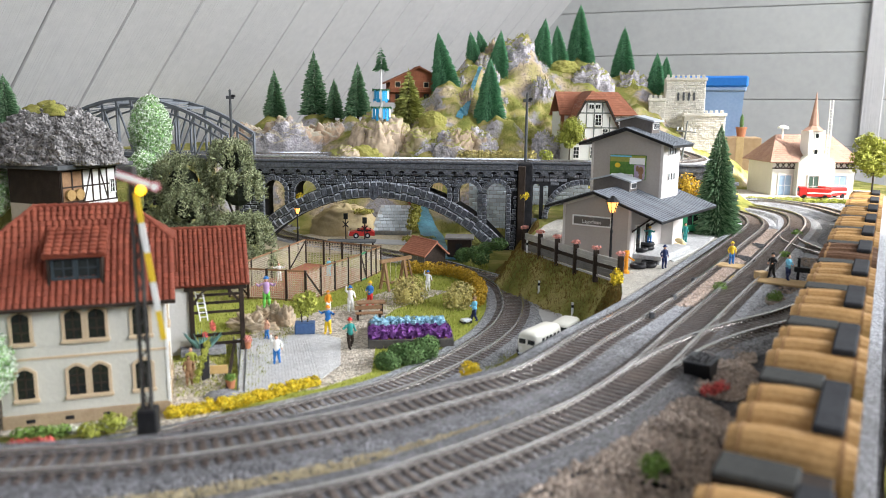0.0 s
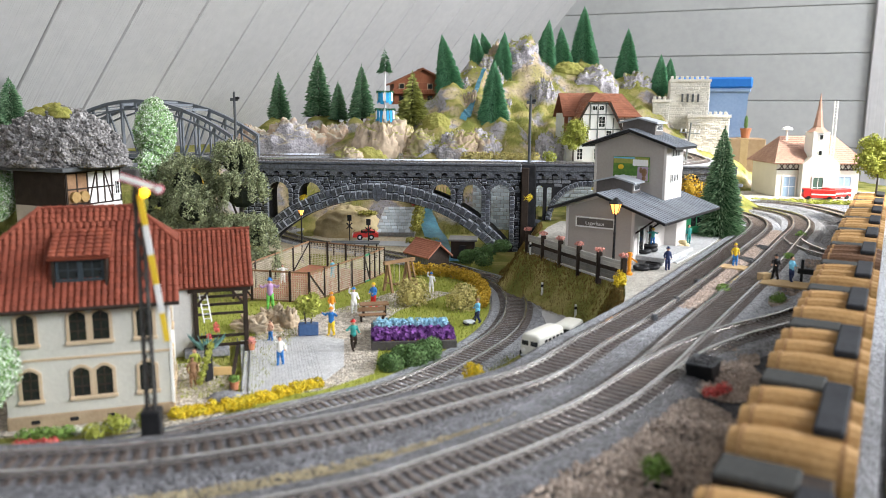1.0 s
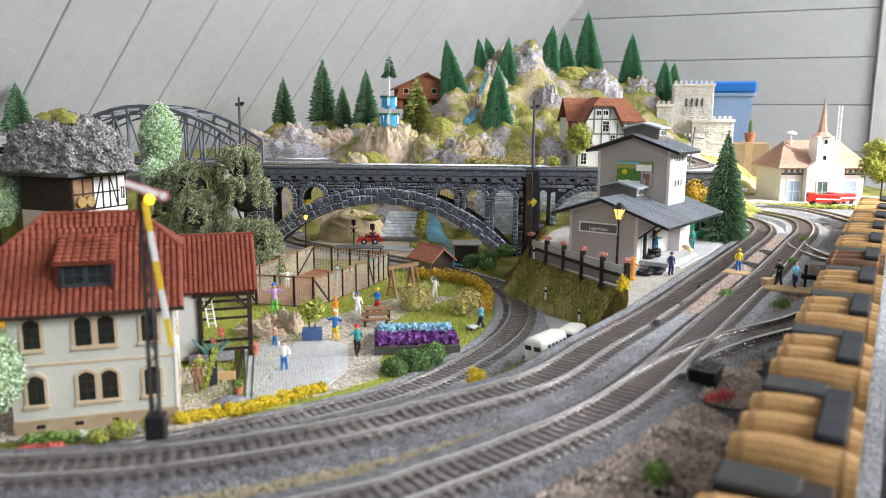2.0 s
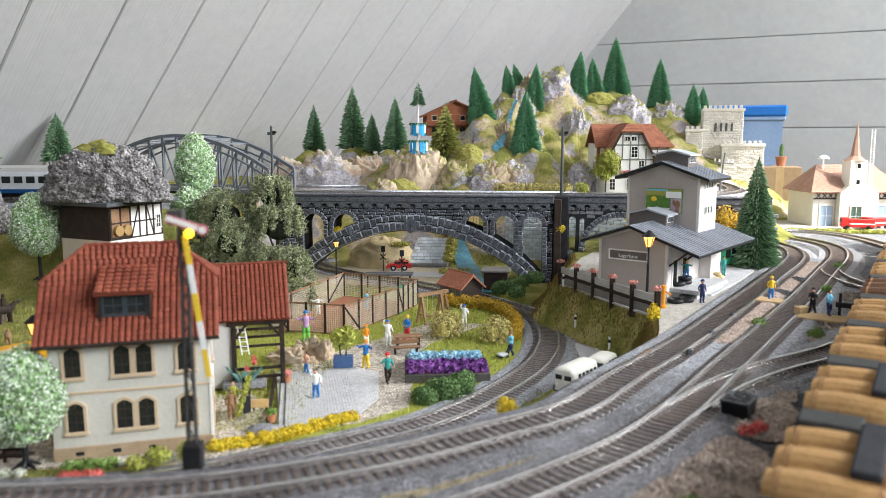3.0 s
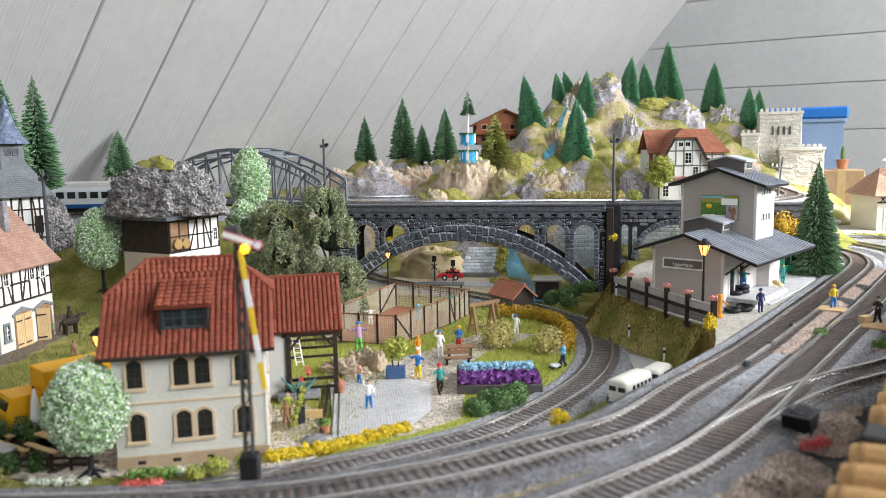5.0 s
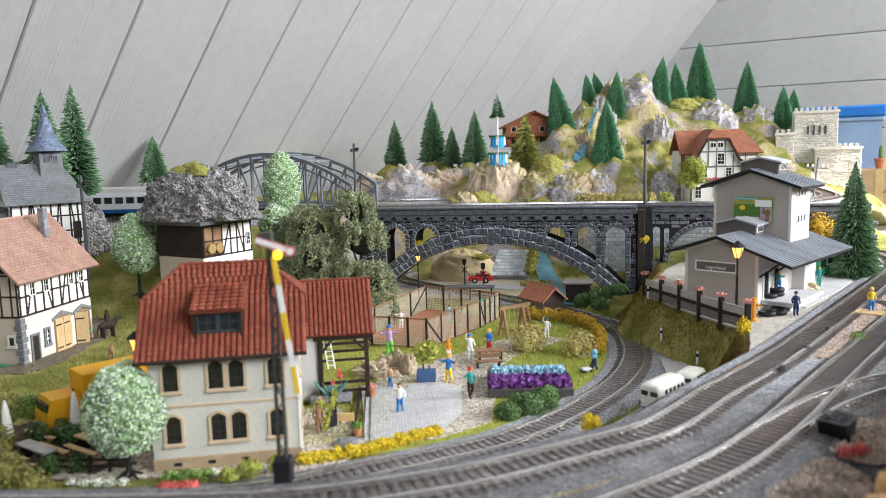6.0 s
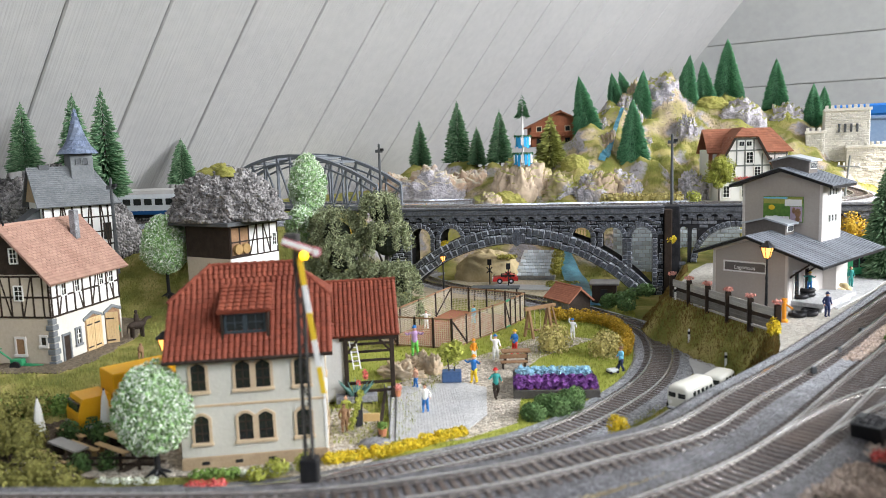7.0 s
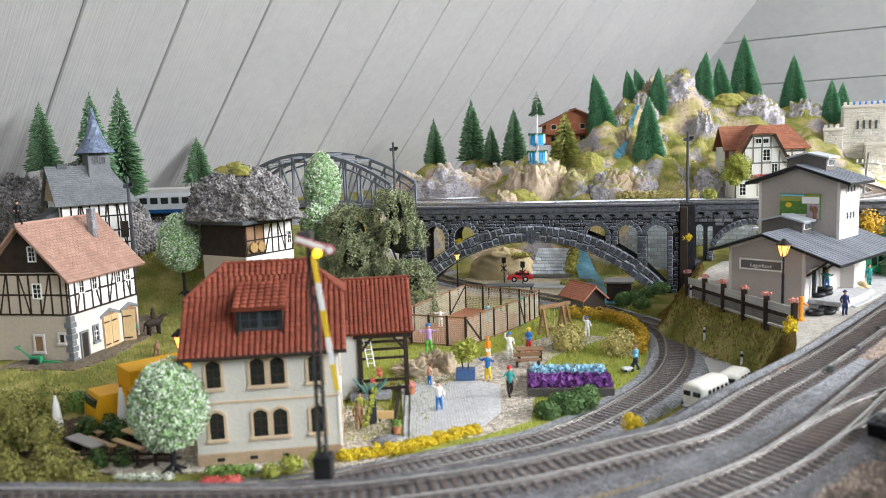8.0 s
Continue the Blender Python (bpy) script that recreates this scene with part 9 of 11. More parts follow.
def swing():
    s = thing("swing_frame", "wooden swing frame with a climbing ladder", "swing", -4.5, 71.6, -4.4, 42)
    s.scale = (0.8, 0.9, 0.98)
    part("top_beam", Geo().bar((-2.3, 0, 2.9), (2.3, 0, 2.9), 0.34, 0.32), "timber_warm", s)
    for x in (-1.7, 1.2):
        for d in (-0.8, 0.8):
            part("leg", Geo().bar((x, 0, 2.85), (x + 0.05 * d, d, 0), 0.26, 0.26), "timber_warm", s)
        part("stay", Geo().bar((x, -0.55, 0.9), (x, 0.55, 0.9), 0.13, 0.13), "timber_warm", s)
    for y in (-0.3, 0.3):
        part("ladder_side", Geo().bar((1.6, y, 2.8), (2.4, y * 1.6, 0), 0.18, 0.18), "timber_warm", s)
    for k in range(6):
        part("rung", Geo().bar((1.72 + 0.12 * k, -0.4, 2.4 - 0.42 * k), (1.72 + 0.12 * k, 0.4, 2.4 - 0.42 * k), 0.08, 0.08), "timber_warm", s)
    part("swing_seat", Geo().box(-0.9, 0.1, -0.25, 0.25, 0.6, 0.72, 0.02), "timber_warm", s)
    for x in (-0.8, 0.0):
        part("rope", Geo().tube((x, 0, 0.7), (x, 0, 2.8), 0.03, n=5), "wire", s)


swing()


def small_shed():
    h = thing("garden_shed", "small dark boarded shed with a red tiled roof", "shed", -4.4, 84.0, -4.42, -52)
    h.scale = (0.74, 0.78, 0.9)
    part("wall", Geo().box(0, 5.4, 0, 3.6, 0, 1.9).prism([(0, 1.9), (3.6, 1.9), (1.8, 3.1)], 0.02, 5.38, "x"), "timber_dark", h)
    for i in range(12):
        part("board", Geo().box(0.05 + i * 0.45, 0.42 + i * 0.45, -0.07, 0.02, 0.1, 1.85), "timber_grey", h)
    gable_roof(h, 0, 5.4, 0, 3.6, 1.9, 3.2, 0.45, "roof_pink2", 9, 16, "x", label="red tiled roof")
    return h


M["roof_pink2"] = vary(mat("dull_red_roof_tile", (0.36, 0.14, 0.09), (0.45, 0.19, 0.12), 60, 0.75, 0.3, 600), 0.14, True)
small_shed()
kiosk = thing("hut", "small brown wooden hut at the foot of the arch", "hut", 0.5, 87.2, -4.4, -4)
kiosk.scale = (0.86, 1.0, 1.0)
part("wall", Geo().box(0, 3.2, 0, 2.2, 0, 2.2, 0.05), "timber_dark", kiosk)
part("roof", Geo().box(-0.35, 3.55, -0.4, 2.6, 2.2, 2.45, 0.06), "timber_grey", kiosk)
part("door", Geo().box(1.1, 2.0, -0.06, 0.02, 0.1, 1.7), "black", kiosk)
shelter = thing("platform_shelter", "flat dark shelter roof behind the court", "shelter", -13.7, 87.8, -4.4, 0.0)
shelter.scale = (0.89, 0.9, 0.72)
part("roof", Geo().box(0, 6.5, 0, 1.8, 2.2, 2.45, 0.06), "dark_grey", shelter)
for x in (0.4, 3.2, 6.1):
    part("post", Geo().box(x - 0.1, x + 0.1, 0.8, 1.0, 0, 2.2), "timber_dark", shelter)
for x, y in ((-12.9, 99.9), (-10.0, 96.1)):
    cs = thing("crossing_sign", "black level crossing sign on a post", "sign", x, y, -4.4)
    cs.scale = (0.62, 0.62, 0.66)
    part("post", Geo().tube((0, 0, 0), (0, 0, 4.2), 0.12, n=7), "black", cs)
    part("lamp_box", Geo().box(-0.45, 0.45, -0.15, 0.15, 4.0, 5.2, 0.05), "black", cs)
    part("cross", Geo().bar((-0.6, -0.2, 2.4), (0.6, -0.2, 3.6), 0.08, 0.22).bar((-0.6, -0.22, 3.6), (0.6, -0.22, 2.4), 0.08, 0.22), "black", cs)


def bench(x, y, z, rz, label="brown wooden park bench", s=1.0):
    b = thing("bench", label, "bench", x, y, z, rz)
    part("seat", Geo().box(-1.1 * s, 1.1 * s, -0.3, 0.3, 0.5, 0.6, 0.02), "timber", b)
    part("backrest", Geo().box(-1.1 * s, 1.1 * s, 0.28, 0.36, 0.75, 1.1, 0.02), "timber", b)
    for u in (-0.9 * s, 0.9 * s):
        part("leg", Geo().box(u - 0.07, u + 0.07, -0.25, 0.35, 0, 0.5), "timber_dark", b)


bench(-6.0, 60.2, -4.33, 12)
tb = thing("picnic_table", "brown wooden picnic table in the park", "table", -6.0, 61.9, -4.33, 12)
part("top", Geo().box(-1.2, 1.2, -0.5, 0.5, 0.95, 1.08, 0.02), "timber", tb)
for u in (-0.9, 0.9):
    part("leg", Geo().box(u - 0.08, u + 0.08, -0.4, 0.4, 0, 0.95), "timber_dark", tb)
rocky_lump("boulder", -14.9, 57.6, -4.5, 1.7, 1.2, 1.15, 8, "sand_rock", "pale brown boulder in the park", n=56, rough=1.1)
rocky_lump("boulder", -13.9, 59.3, -4.5, 1.5, 1.1, 1.35, 11, "sand_rock", "pale brown standing rock in the park", n=56, rough=1.1)
rocky_lump("boulder", -12.5, 58.6, -4.5, 0.8, 0.7, 1.5, 14, "sand_rock", "pale brown upright rock", n=40, rough=1.0)
M["blue_tub"] = mat("dull_blue_tub", (0.05, 0.10, 0.22), (0.07, 0.13, 0.27), 60, 0.6, 0.2)
tub = thing("planter", "blue tub with a leafy yellow-green shrub", "planter", -10.5, 56.3, -4.33, 8)
part("tub", Geo().box(-0.75, 0.75, -0.5, 0.5, 0, 0.85, 0.06), "blue_tub", tub, "blue rectangular tub")
part("stem", Geo().tube((-0.2, 0, 0.8), (-0.3, 0, 1.8), 0.06, n=5).tube((0.2, 0, 0.8), (0.3, 0, 1.8), 0.06, n=5), "trunk", tub)
part("foliage", leaf_cloud([(0.5 * math.cos(i), 0.4 * math.sin(i), 2.3 + 0.45 * math.sin(2.1 * i), 0.55, 0.5, 0.5) for i in range(8)], 700, 0.15, 5), "leaf_yellow", tub, mend=False)


# ---- goods yard ----
M["paver"] = vary(mat("blue_grey_paver", (0.55, 0.61, 0.67), (0.66, 0.71, 0.76), 80, 0.8, 0.6, 400), 0.2)
M["farm_earth"] = mat("brown_farm_earth", (0.20, 0.14, 0.085), (0.28, 0.20, 0.13), 60, 0.95, 0.6, 600)
M["agave"] = leafy("agave_leaves", (0.10, 0.22, 0.20), (0.17, 0.30, 0.28))
def yard_fence():
    """Brown posts with grey boards along the yard edge, pinkish caps on the posts."""
    f = thing("yard_fence", "brown wooden fence with grey boards and pink flower caps", "fence", 0, 0, -0.75)
    P = [(14.0, 58.9), (12.6, 61.6), (11.4, 64.3), (10.2, 67.0), (9.0, 69.7), (7.8, 72.4)]
    for i, (x, y) in enumerate(P):
        p = part("post", Geo().box(x - 0.22, x + 0.22, y - 0.22, y + 0.22, -0.6, 2.1, 0.05), "timber_dark", f)
        part("cap_bloom", leaf_cloud([(x, y, 2.3, 0.4, 0.3, 0.18)], 60, 0.13, i), "flower_pink", p, mend=False)
    for (x0, y0), (x1, y1) in zip(P, P[1:]):
        for z, m in ((0.30, "timber_grey"), (0.62, "timber_grey"), (0.95, "timber_dark"), (1.3, "board_grey"), (1.62, "board_grey")):
            part("board", Geo().bar((x0, y0, z), (x1, y1, z), 0.1, 0.3), m, f)
        part("foot_board", Geo().bar((x0, y0, 0.0), (x1, y1, 0.0), 0.16, 0.16), "board_grey", f)


M["flower_pink"] = leafy("pink_flower_foam", (0.62, 0.24, 0.20), (0.70, 0.36, 0.30))
M["board_grey"] = mat("pale_grey_boards", (0.34, 0.33, 0.32), (0.44, 0.43, 0.41), 90, 0.8, 0.3, 500)
yard_fence()


def tyre(x, y, z, label="black rubber tyre lying in the yard"):
    n, m, g = 14, 7, Geo()
    for i in range(n):
        a = 2 * math.pi * i / n
        for j in range(m):
            b = 2 * math.pi * j / m
            r = 0.52 + 0.2 * math.cos(b)
            g.v.append((r * math.cos(a), r * math.sin(a), 0.2 + 0.2 * math.sin(b)))
    for i in range(n):
        for j in range(m):
            g.f.append((i * m + j, ((i + 1) % n) * m + j, ((i + 1) % n) * m + (j + 1) % m, i * m + (j + 1) % m))
    return solid("tyre", g, "black", label, "tyre", x, y, z, group="tyres", smooth=True)


for x, y, z in ((16.6, 63.6, -0.58), (17.6, 64.1, -0.58), (18.0, 65.2, -0.58), (18.4, 67.9, 0.26), (18.4, 67.9, 0.62), (17.6, 67.0, 0.26)):
    tyre(x, y, z)
hy = thing("hand_pump", "orange hand water pump in the yard", "pump", 15.1, 61.6, -0.6)
part("column", Geo().turned([(0.3, 0), (0.3, 0.2), (0.16, 0.3), (0.16, 1.6), (0.24, 1.65), (0.2, 1.9)], 9), "orange", hy)
part("handle", Geo().bar((0, 0, 1.5), (0.6, -0.2, 1.1), 0.1, 0.12), "orange", hy)
part("spout", Geo().bar((0, 0, 1.2), (-0.5, -0.1, 1.0), 0.14, 0.14), "orange", hy)
M["sack"] = mat("pale_sacking", (0.58, 0.46, 0.26), (0.66, 0.54, 0.33), 120, 0.9, 0.5, 700)
for i, (x, y, z) in enumerate([(22.8, 73.4, -0.5), (23.7, 74.4, -0.5), (23.2, 73.9, -0.1)]):
    solid("grain_sack", Geo().ball(0, 0, 0.22, 0.55, 0.36, 0.25, 10, 7), "sack", "pale filled grain sack beside the shed", "sack", x, y, z, 30 + i * 40, group="sacks", smooth=True)


def car(x, y, z, rz, paint, label, length=5.0, h=1.9, van=True, wide=0.98):
    c = thing("van" if van else "car", label, "vehicle", x, y, z, rz)
    L, W = length / 2, wide
    if van:
        prof = [(-L, 0.3), (L - 0.1, 0.3), (L + 0.02, 0.7), (L - 0.05, 0.95), (L - 0.4, h), (-L + 0.2, h), (-L, 1.2)]
    else:
        prof = [(-L, 0.35), (L, 0.35), (L, 0.8), (L - 1.1, 1.0), (L - 1.9, h), (-L + 1.2, h), (-L + 0.3, 0.95), (-L, 0.8)]
    part("body", Geo().prism(prof, -W, W, "y"), paint, c, "painted body")
    part("roof", Geo().box(-L + 0.12, L - 0.42, -W + 0.04, W - 0.04, h - 0.12, h + 0.16, 0.13) if van else Geo().box(-L + 1.1, L - 1.8, -W + 0.06, W - 0.06, h - 0.1, h + 0.14, 0.1), paint, c)
    for s in (-1, 1):
        n = 5 if van else 2
        for k in range(n):
            u = -L + 0.45 + k * (2 * L - 1.4) / n
            part("side_window", Geo().box(u, u + (2 * L - 1.4) / n - 0.14, s * W - 0.03, s * W + 0.03, 0.98, h - 0.2, 0.02), "glass", c, "dark window")
        for u in (-L + 0.95, L - 0.95):
            w = part("wheel", Geo().tube((u, s * W - 0.2, 0.38), (u, s * W + 0.03, 0.38), 0.38, n=14), "black", c, "black tyre")
            part("hubcap", Geo().tube((u, s * (W + 0.01), 0.38), (u, s * (W + 0.06), 0.38), 0.18, n=10), "silver", w)
        part("headlight", Geo().tube((L - 0.08, s * 0.6, 0.8), (L + 0.04, s * 0.6, 0.8), 0.16, n=10), "white", c)
    for s in (-1, 1):
        ws = Geo().add([(L - 0.0, s * 0.06, 0.98), (L - 0.0, s * (W - 0.1), 0.98), (L - 0.28, s * (W - 0.12), h - 0.14), (L - 0.28, s * 0.06, h - 0.14)], [(0, 1, 2, 3)])
        ws.add([(p[0] - 0.06, p[1], p[2]) for p in ws.v], [(3, 2, 1, 0)])
        part("windscreen", ws, "glass", c, "dark split windscreen", mend=False)
    part("bumper", Geo().box(L - 0.05, L + 0.1, -W, W, 0.36, 0.52, 0.03), "silver", c)
    return c


def minibus(x, y, z, rz, label, length, h=1.95):
    """A rounded minibus: soft cross-section, window band, split windscreen; it faces local +x."""
    c = thing("minibus", label, "vehicle", x, y, z, rz)
    L, W, n = length / 2, 0.78, 20
    g, stations = Geo(), ((-L, 0.80, 0.90), (-L + 0.12, 0.94, 0.98), (-L + 0.4, 1.0, 1.0), (L - 0.55, 1.0, 1.0), (L - 0.2, 0.97, 0.97), (L - 0.04, 0.88, 0.86), (L, 0.72, 0.72))
    for u, kw, kh in stations:
        for i in range(n):
            a = 2 * math.pi * i / n
            cy, cz = math.cos(a), math.sin(a)
            g.v.append((u, W * kw * math.copysign(abs(cy) ** 0.42, cy), 0.3 + (h - 0.3) * (0.5 + 0.5 * kh * math.copysign(abs(cz) ** 0.5, cz))))
    for j in range(len(stations) - 1):
        for i in range(n):
            g.f.append((j * n + i, j * n + (i + 1) % n, (j + 1) * n + (i + 1) % n, (j + 1) * n + i))
    g.f += [tuple(range(n))[::-1], tuple(range((len(stations) - 1) * n, len(stations) * n))]
    part("body", g, "van_white", c, "cream painted body", smooth=True)
    count = int((2 * L - 0.9) / 0.44)
    for s in (-1, 1):
        for k in range(count):
            u = -L + 0.38 + k * (2 * L - 0.9) / count
            part("side_window", Geo().box(u, u + 0.32, s * W - 0.035, s * W + 0.02, 1.14, 1.52, 0.03), "glass", c, "dark window")
        part("windscreen", Geo().box(L - 0.12, L + 0.015, s * 0.34 - 0.28, s * 0.34 + 0.28, 1.12, 1.5, 0.04), "glass", c, "dark split windscreen")
        part("headlight", Geo().tube((L - 0.1, s * 0.46, 0.8), (L + 0.02, s * 0.46, 0.8), 0.13, n=10), "white", c)
        for u in (-L + 0.7, L - 0.75):
            part("wheel", Geo().tube((u, s * W - 0.22, 0.34), (u, s * W + 0.01, 0.34), 0.34, n=14), "black", c, "black tyre")
    part("bumper", Geo().box(L - 0.06, L + 0.06, -W * 0.85, W * 0.85, 0.36, 0.5, 0.04), "silver", c)
    return c


M["van_white"] = mat("cream_van_paint", (0.70, 0.69, 0.62), (0.74, 0.73, 0.66), 60, 0.35, 0.0)
minibus(6.7, 50.5, -4.0, -127, "cream white minibus with a split windscreen on the lower road", 3.5)
minibus(9.0, 54.0, -4.2, -122, "smaller cream white van behind the minibus", 2.5, 1.75)
car(27.6, 83.5, -0.5, 200, "green", "dark green delivery van beside the fir tree", 5.2, 2.2)
car(-10.8, 100.1, -4.25, 185, "red", "red rounded car on the road under the arch", 3.4, 1.4, van=False, wide=0.7)


def marker(x, y, z):
    m = thing("marker_post", "small white road marker post with a black band", "post", x, y, z)
    part("post", Geo().box(-0.09, 0.09, -0.07, 0.07, 0, 1.2, 0.02), "white", m)
    part("band", Geo().box(-0.1, 0.1, -0.08, 0.08, 0.75, 1.0, 0.01), "black", m)


for x, y in ((9.6, 56.8), (10.8, 61.5), (8.6, 66.5), (8.0, 71.5)):
    marker(x, y, ground_height(x, y) - 0.05)
for i, (x, y) in enumerate([(13.0, 46.6), (15.8, 51.4), (19.0, 57.0)]):
    s = thing("point_motor", "small dark point lamp beside the track", "signal", x + 0.2, y, -0.65, i * 20)
    part("box", Geo().box(-0.25, 0.25, -0.2, 0.2, 0, 0.35, 0.04), "black", s)
    part("lantern", Geo().box(-0.16, 0.16, -0.16, 0.16, 0.35, 0.75, 0.04), "dark_grey", s)
tr = thing("coal_cart", "black open coal hopper beside the siding", "cart", 12.9, 36.4, -0.6, 55)
tr.scale = (0.72, 0.72, 0.72)
part("hopper", Geo().prism([(-0.7, 0.3), (0.7, 0.3), (1.1, 1.4), (-1.1, 1.4)], -0.9, 0.9, "y"), "black", tr)
part("rim", ring([(-1.2, 1.38), (1.2, 1.38), (1.2, 1.5), (-1.2, 1.5)], [(-1.05, 1.4), (1.05, 1.4), (1.05, 1.48), (-1.05, 1.48)], -0.95, 0.95), "dark_grey", tr)
for k in range(14):
    part("coal_lump", Geo().ball(-0.75 + 0.5 * (k % 4), -0.6 + 0.4 * (k // 4), 1.45 + 0.05 * (k % 3), 0.3, 0.26, 0.2, 6, 4), "coal", tr)
for u in (-0.5, 0.5):
    part("wheel", Geo().tube((u, -0.9, 0.25), (u, 0.9, 0.25), 0.25, n=9), "black", tr)
pf = thing("plank_platform", "orange-brown plank floor between the tracks", "planks", 24.4, 63.3, -0.28, -35)
for i in range(6):
    part("plank", Geo().box(-1.2, 1.2, -0.8 + 0.27 * i, -0.56 + 0.27 * i, 0, 0.14, 0.02), "timber_pale", pf)
pf = thing("plank_platform", "worn plank floor beside the workers", "planks", 26.2, 57.0, -0.32, -32)
for i in range(8):
    part("plank", Geo().box(-2.0, 1.6, -1.0 + 0.27 * i, -0.76 + 0.27 * i, 0, 0.16, 0.02), "timber_pale", pf)
solid("crate", Geo().box(-0.45, 0.45, -0.35, 0.35, 0, 0.7, 0.04), "timber_pale", "small pale wooden crate by the workers", "crate", 25.0, 58.6, -0.4, 20)
st = thing("buffer_stop", "black metal buffer stop beside the siding", "buffer stop", 28.6, 58.0, -0.6, 60)
part("frame", Geo().box(-0.2, 0.2, -1.2, 1.2, 0.9, 1.3, 0.04).bar((0, -0.9, 0), (0, -0.9, 2.0), 0.2, 0.2).bar((0, 0.9, 0), (0, 0.9, 2.0), 0.2, 0.2), "black", st)


# ---- village corner ----
def lorry():
    t = thing("lorry", "orange-yellow box lorry behind the beer garden", "lorry", -31.2, 45.4, -4.3, 233)
    t.scale = (0.9, 0.9, 0.9)
    part("box_body", Geo().box(-6.2, 1.6, -1.45, 1.45, 0.9, 4.3, 0.06), "van_yellow", t, "orange-yellow box body")
    part("cab", Geo().prism([(1.8, 0.6), (4.2, 0.6), (4.2, 1.7), (3.8, 2.9), (1.8, 2.9)], -1.35, 1.35, "y"), "van_yellow", t, "orange-yellow cab")
    part("windscreen", Geo().box(3.9, 4.12, -1.15, 1.15, 1.75, 2.6, 0.03), "glass", t)
    part("chassis", Geo().box(-6.0, 4.0, -0.9, 0.9, 0.5, 0.95), "black", t)
    for u in (-4.6, 2.9):
        for s in (-1.2, 1.2):
            part("wheel", Geo().tube((u, s - 0.25, 0.55), (u, s + 0.25, 0.55), 0.55, n=12), "black", t)


lorry()


def parasol(x, y, z):
    p = thing("parasol", "closed white parasol in the beer garden", "parasol", x, y, z)
    part("pole", Geo().tube((0, 0, 0), (0, 0, 3.4), 0.06, n=6), "timber_dark", p)
    part("canopy", Geo().turned([(0.34, 0.9), (0.36, 1.2), (0.2, 2.6), (0.03, 3.4)], 8), "white", p, "folded white canopy")


parasol(-34.2, 40.2, -4.35)
parasol(-30.9, 42.2, -4.35)


def beer_table(x, y, rz, material, label):
    t = thing("beer_table", label, "table", x, y, -4.36, rz, group="beer garden tables")
    part("top", Geo().box(-1.6, 1.6, -0.45, 0.45, 0.85, 0.98, 0.02), material, t)
    for u in (-1.2, 1.2):
        part("leg", Geo().box(u - 0.06, u + 0.06, -0.35, 0.35, 0, 0.85), "timber_dark", t)
    for s in (-0.95, 0.95):
        part("side_bench", Geo().box(-1.6, 1.6, s - 0.2, s + 0.2, 0.48, 0.58, 0.02).box(-1.2, -1.1, s - 0.15, s + 0.15, 0, 0.5).box(1.1, 1.2, s - 0.15, s + 0.15, 0, 0.5), "timber_pale", t)


beer_table(-31.2, 38.8, -25, "board_grey", "grey-topped beer garden table with benches")
beer_table(-28.4, 40.4, -25, "timber_pale", "pale wooden beer garden table with benches")
beer_table(-32.8, 42.6, -25, "board_grey", "grey beer garden table near the hedge")
gf = thing("garden_fence", "low dark wooden fence of the beer garden", "fence", 0, 0, -4.4)
for i in range(9):
    x, y = -33.6 + 1.1 * i, 36.9 + 0.14 * i
    part("post", Geo().box(x - 0.08, x + 0.08, y - 0.08, y + 0.08, 0, 1.0, 0.02), "timber_dark", gf)
for z in (0.35, 0.75):
    part("rail", Geo().bar((-33.6, 36.9, z), (-24.8, 38.0, z), 0.08, 0.16), "timber_dark", gf)
bush("hedge_bush", "broad olive bush at the corner of the layout", [(-33.6, 34.4, -4.2, 1.5, 1.2, 1.2), (-31.9, 34.0, -4.3, 1.3, 1.0, 1.0), (-35.6, 35.0, -4.0, 1.5, 1.2, 1.1), (-30.6, 33.9, -4.4, 0.9, 0.8, 0.8), (-30.2, 34.8, -4.1, 1.5, 1.1, 1.3), (-28.4, 34.6, -4.3, 1.1, 0.9, 0.9)], "leaf_olive", 6500, 0.10, 81)
bush("dark_hedge", "dark hedge behind the parasols", [(-36.0 + 0.8 * i, 44.6 + 0.5 * i, -4.2, 0.8, 0.7, 1.2) for i in range(6)], "leaf_dark", 2600, 0.12, 82, "hedge")
bush("hedge_bush", "large olive green bush beside the beer garden", [(-37.0 + 1.1 * i, 38.0 + 0.9 * (i % 3), -4.2 + 0.5 * (i % 2), 1.3, 1.1, 1.2) for i in range(4)] + [(-38.4, 41.5, -3.6, 1.5, 1.3, 1.5), (-37.2, 43.2, -3.6, 1.4, 1.2, 1.4)], "leaf_olive", 7000, 0.11, 84)
bush("dark_hedge", "dark green planting between the garden tables", [(-33.0 + 1.2 * i, 41.4 + 0.7 * (i % 2), -4.3, 0.8, 0.7, 0.9) for i in range(5)] + [(-29.4, 37.4, -4.3, 0.8, 0.6, 0.6), (-27.9, 37.8, -4.3, 0.7, 0.6, 0.6)], "leaf_dark", 4200, 0.1, 85, "hedge")
bush("yellow_border", "yellow flowering border at the front edge", [(-31 + 0.6 * i, 32.6 + 0.12 * i, -4.4, 0.45, 0.4, 0.35) for i in range(16)], "leaf_yellow", 2400, 0.09, 83, "flowers")
plough = thing("hand_tractor", "small dark green two-wheel tractor with a plough", "tractor", -45.6, 52.2, -3.0, 10)
part("engine", Geo().box(-0.5, 0.5, -0.3, 0.3, 0.4, 0.95, 0.05), "green", plough, "green engine")
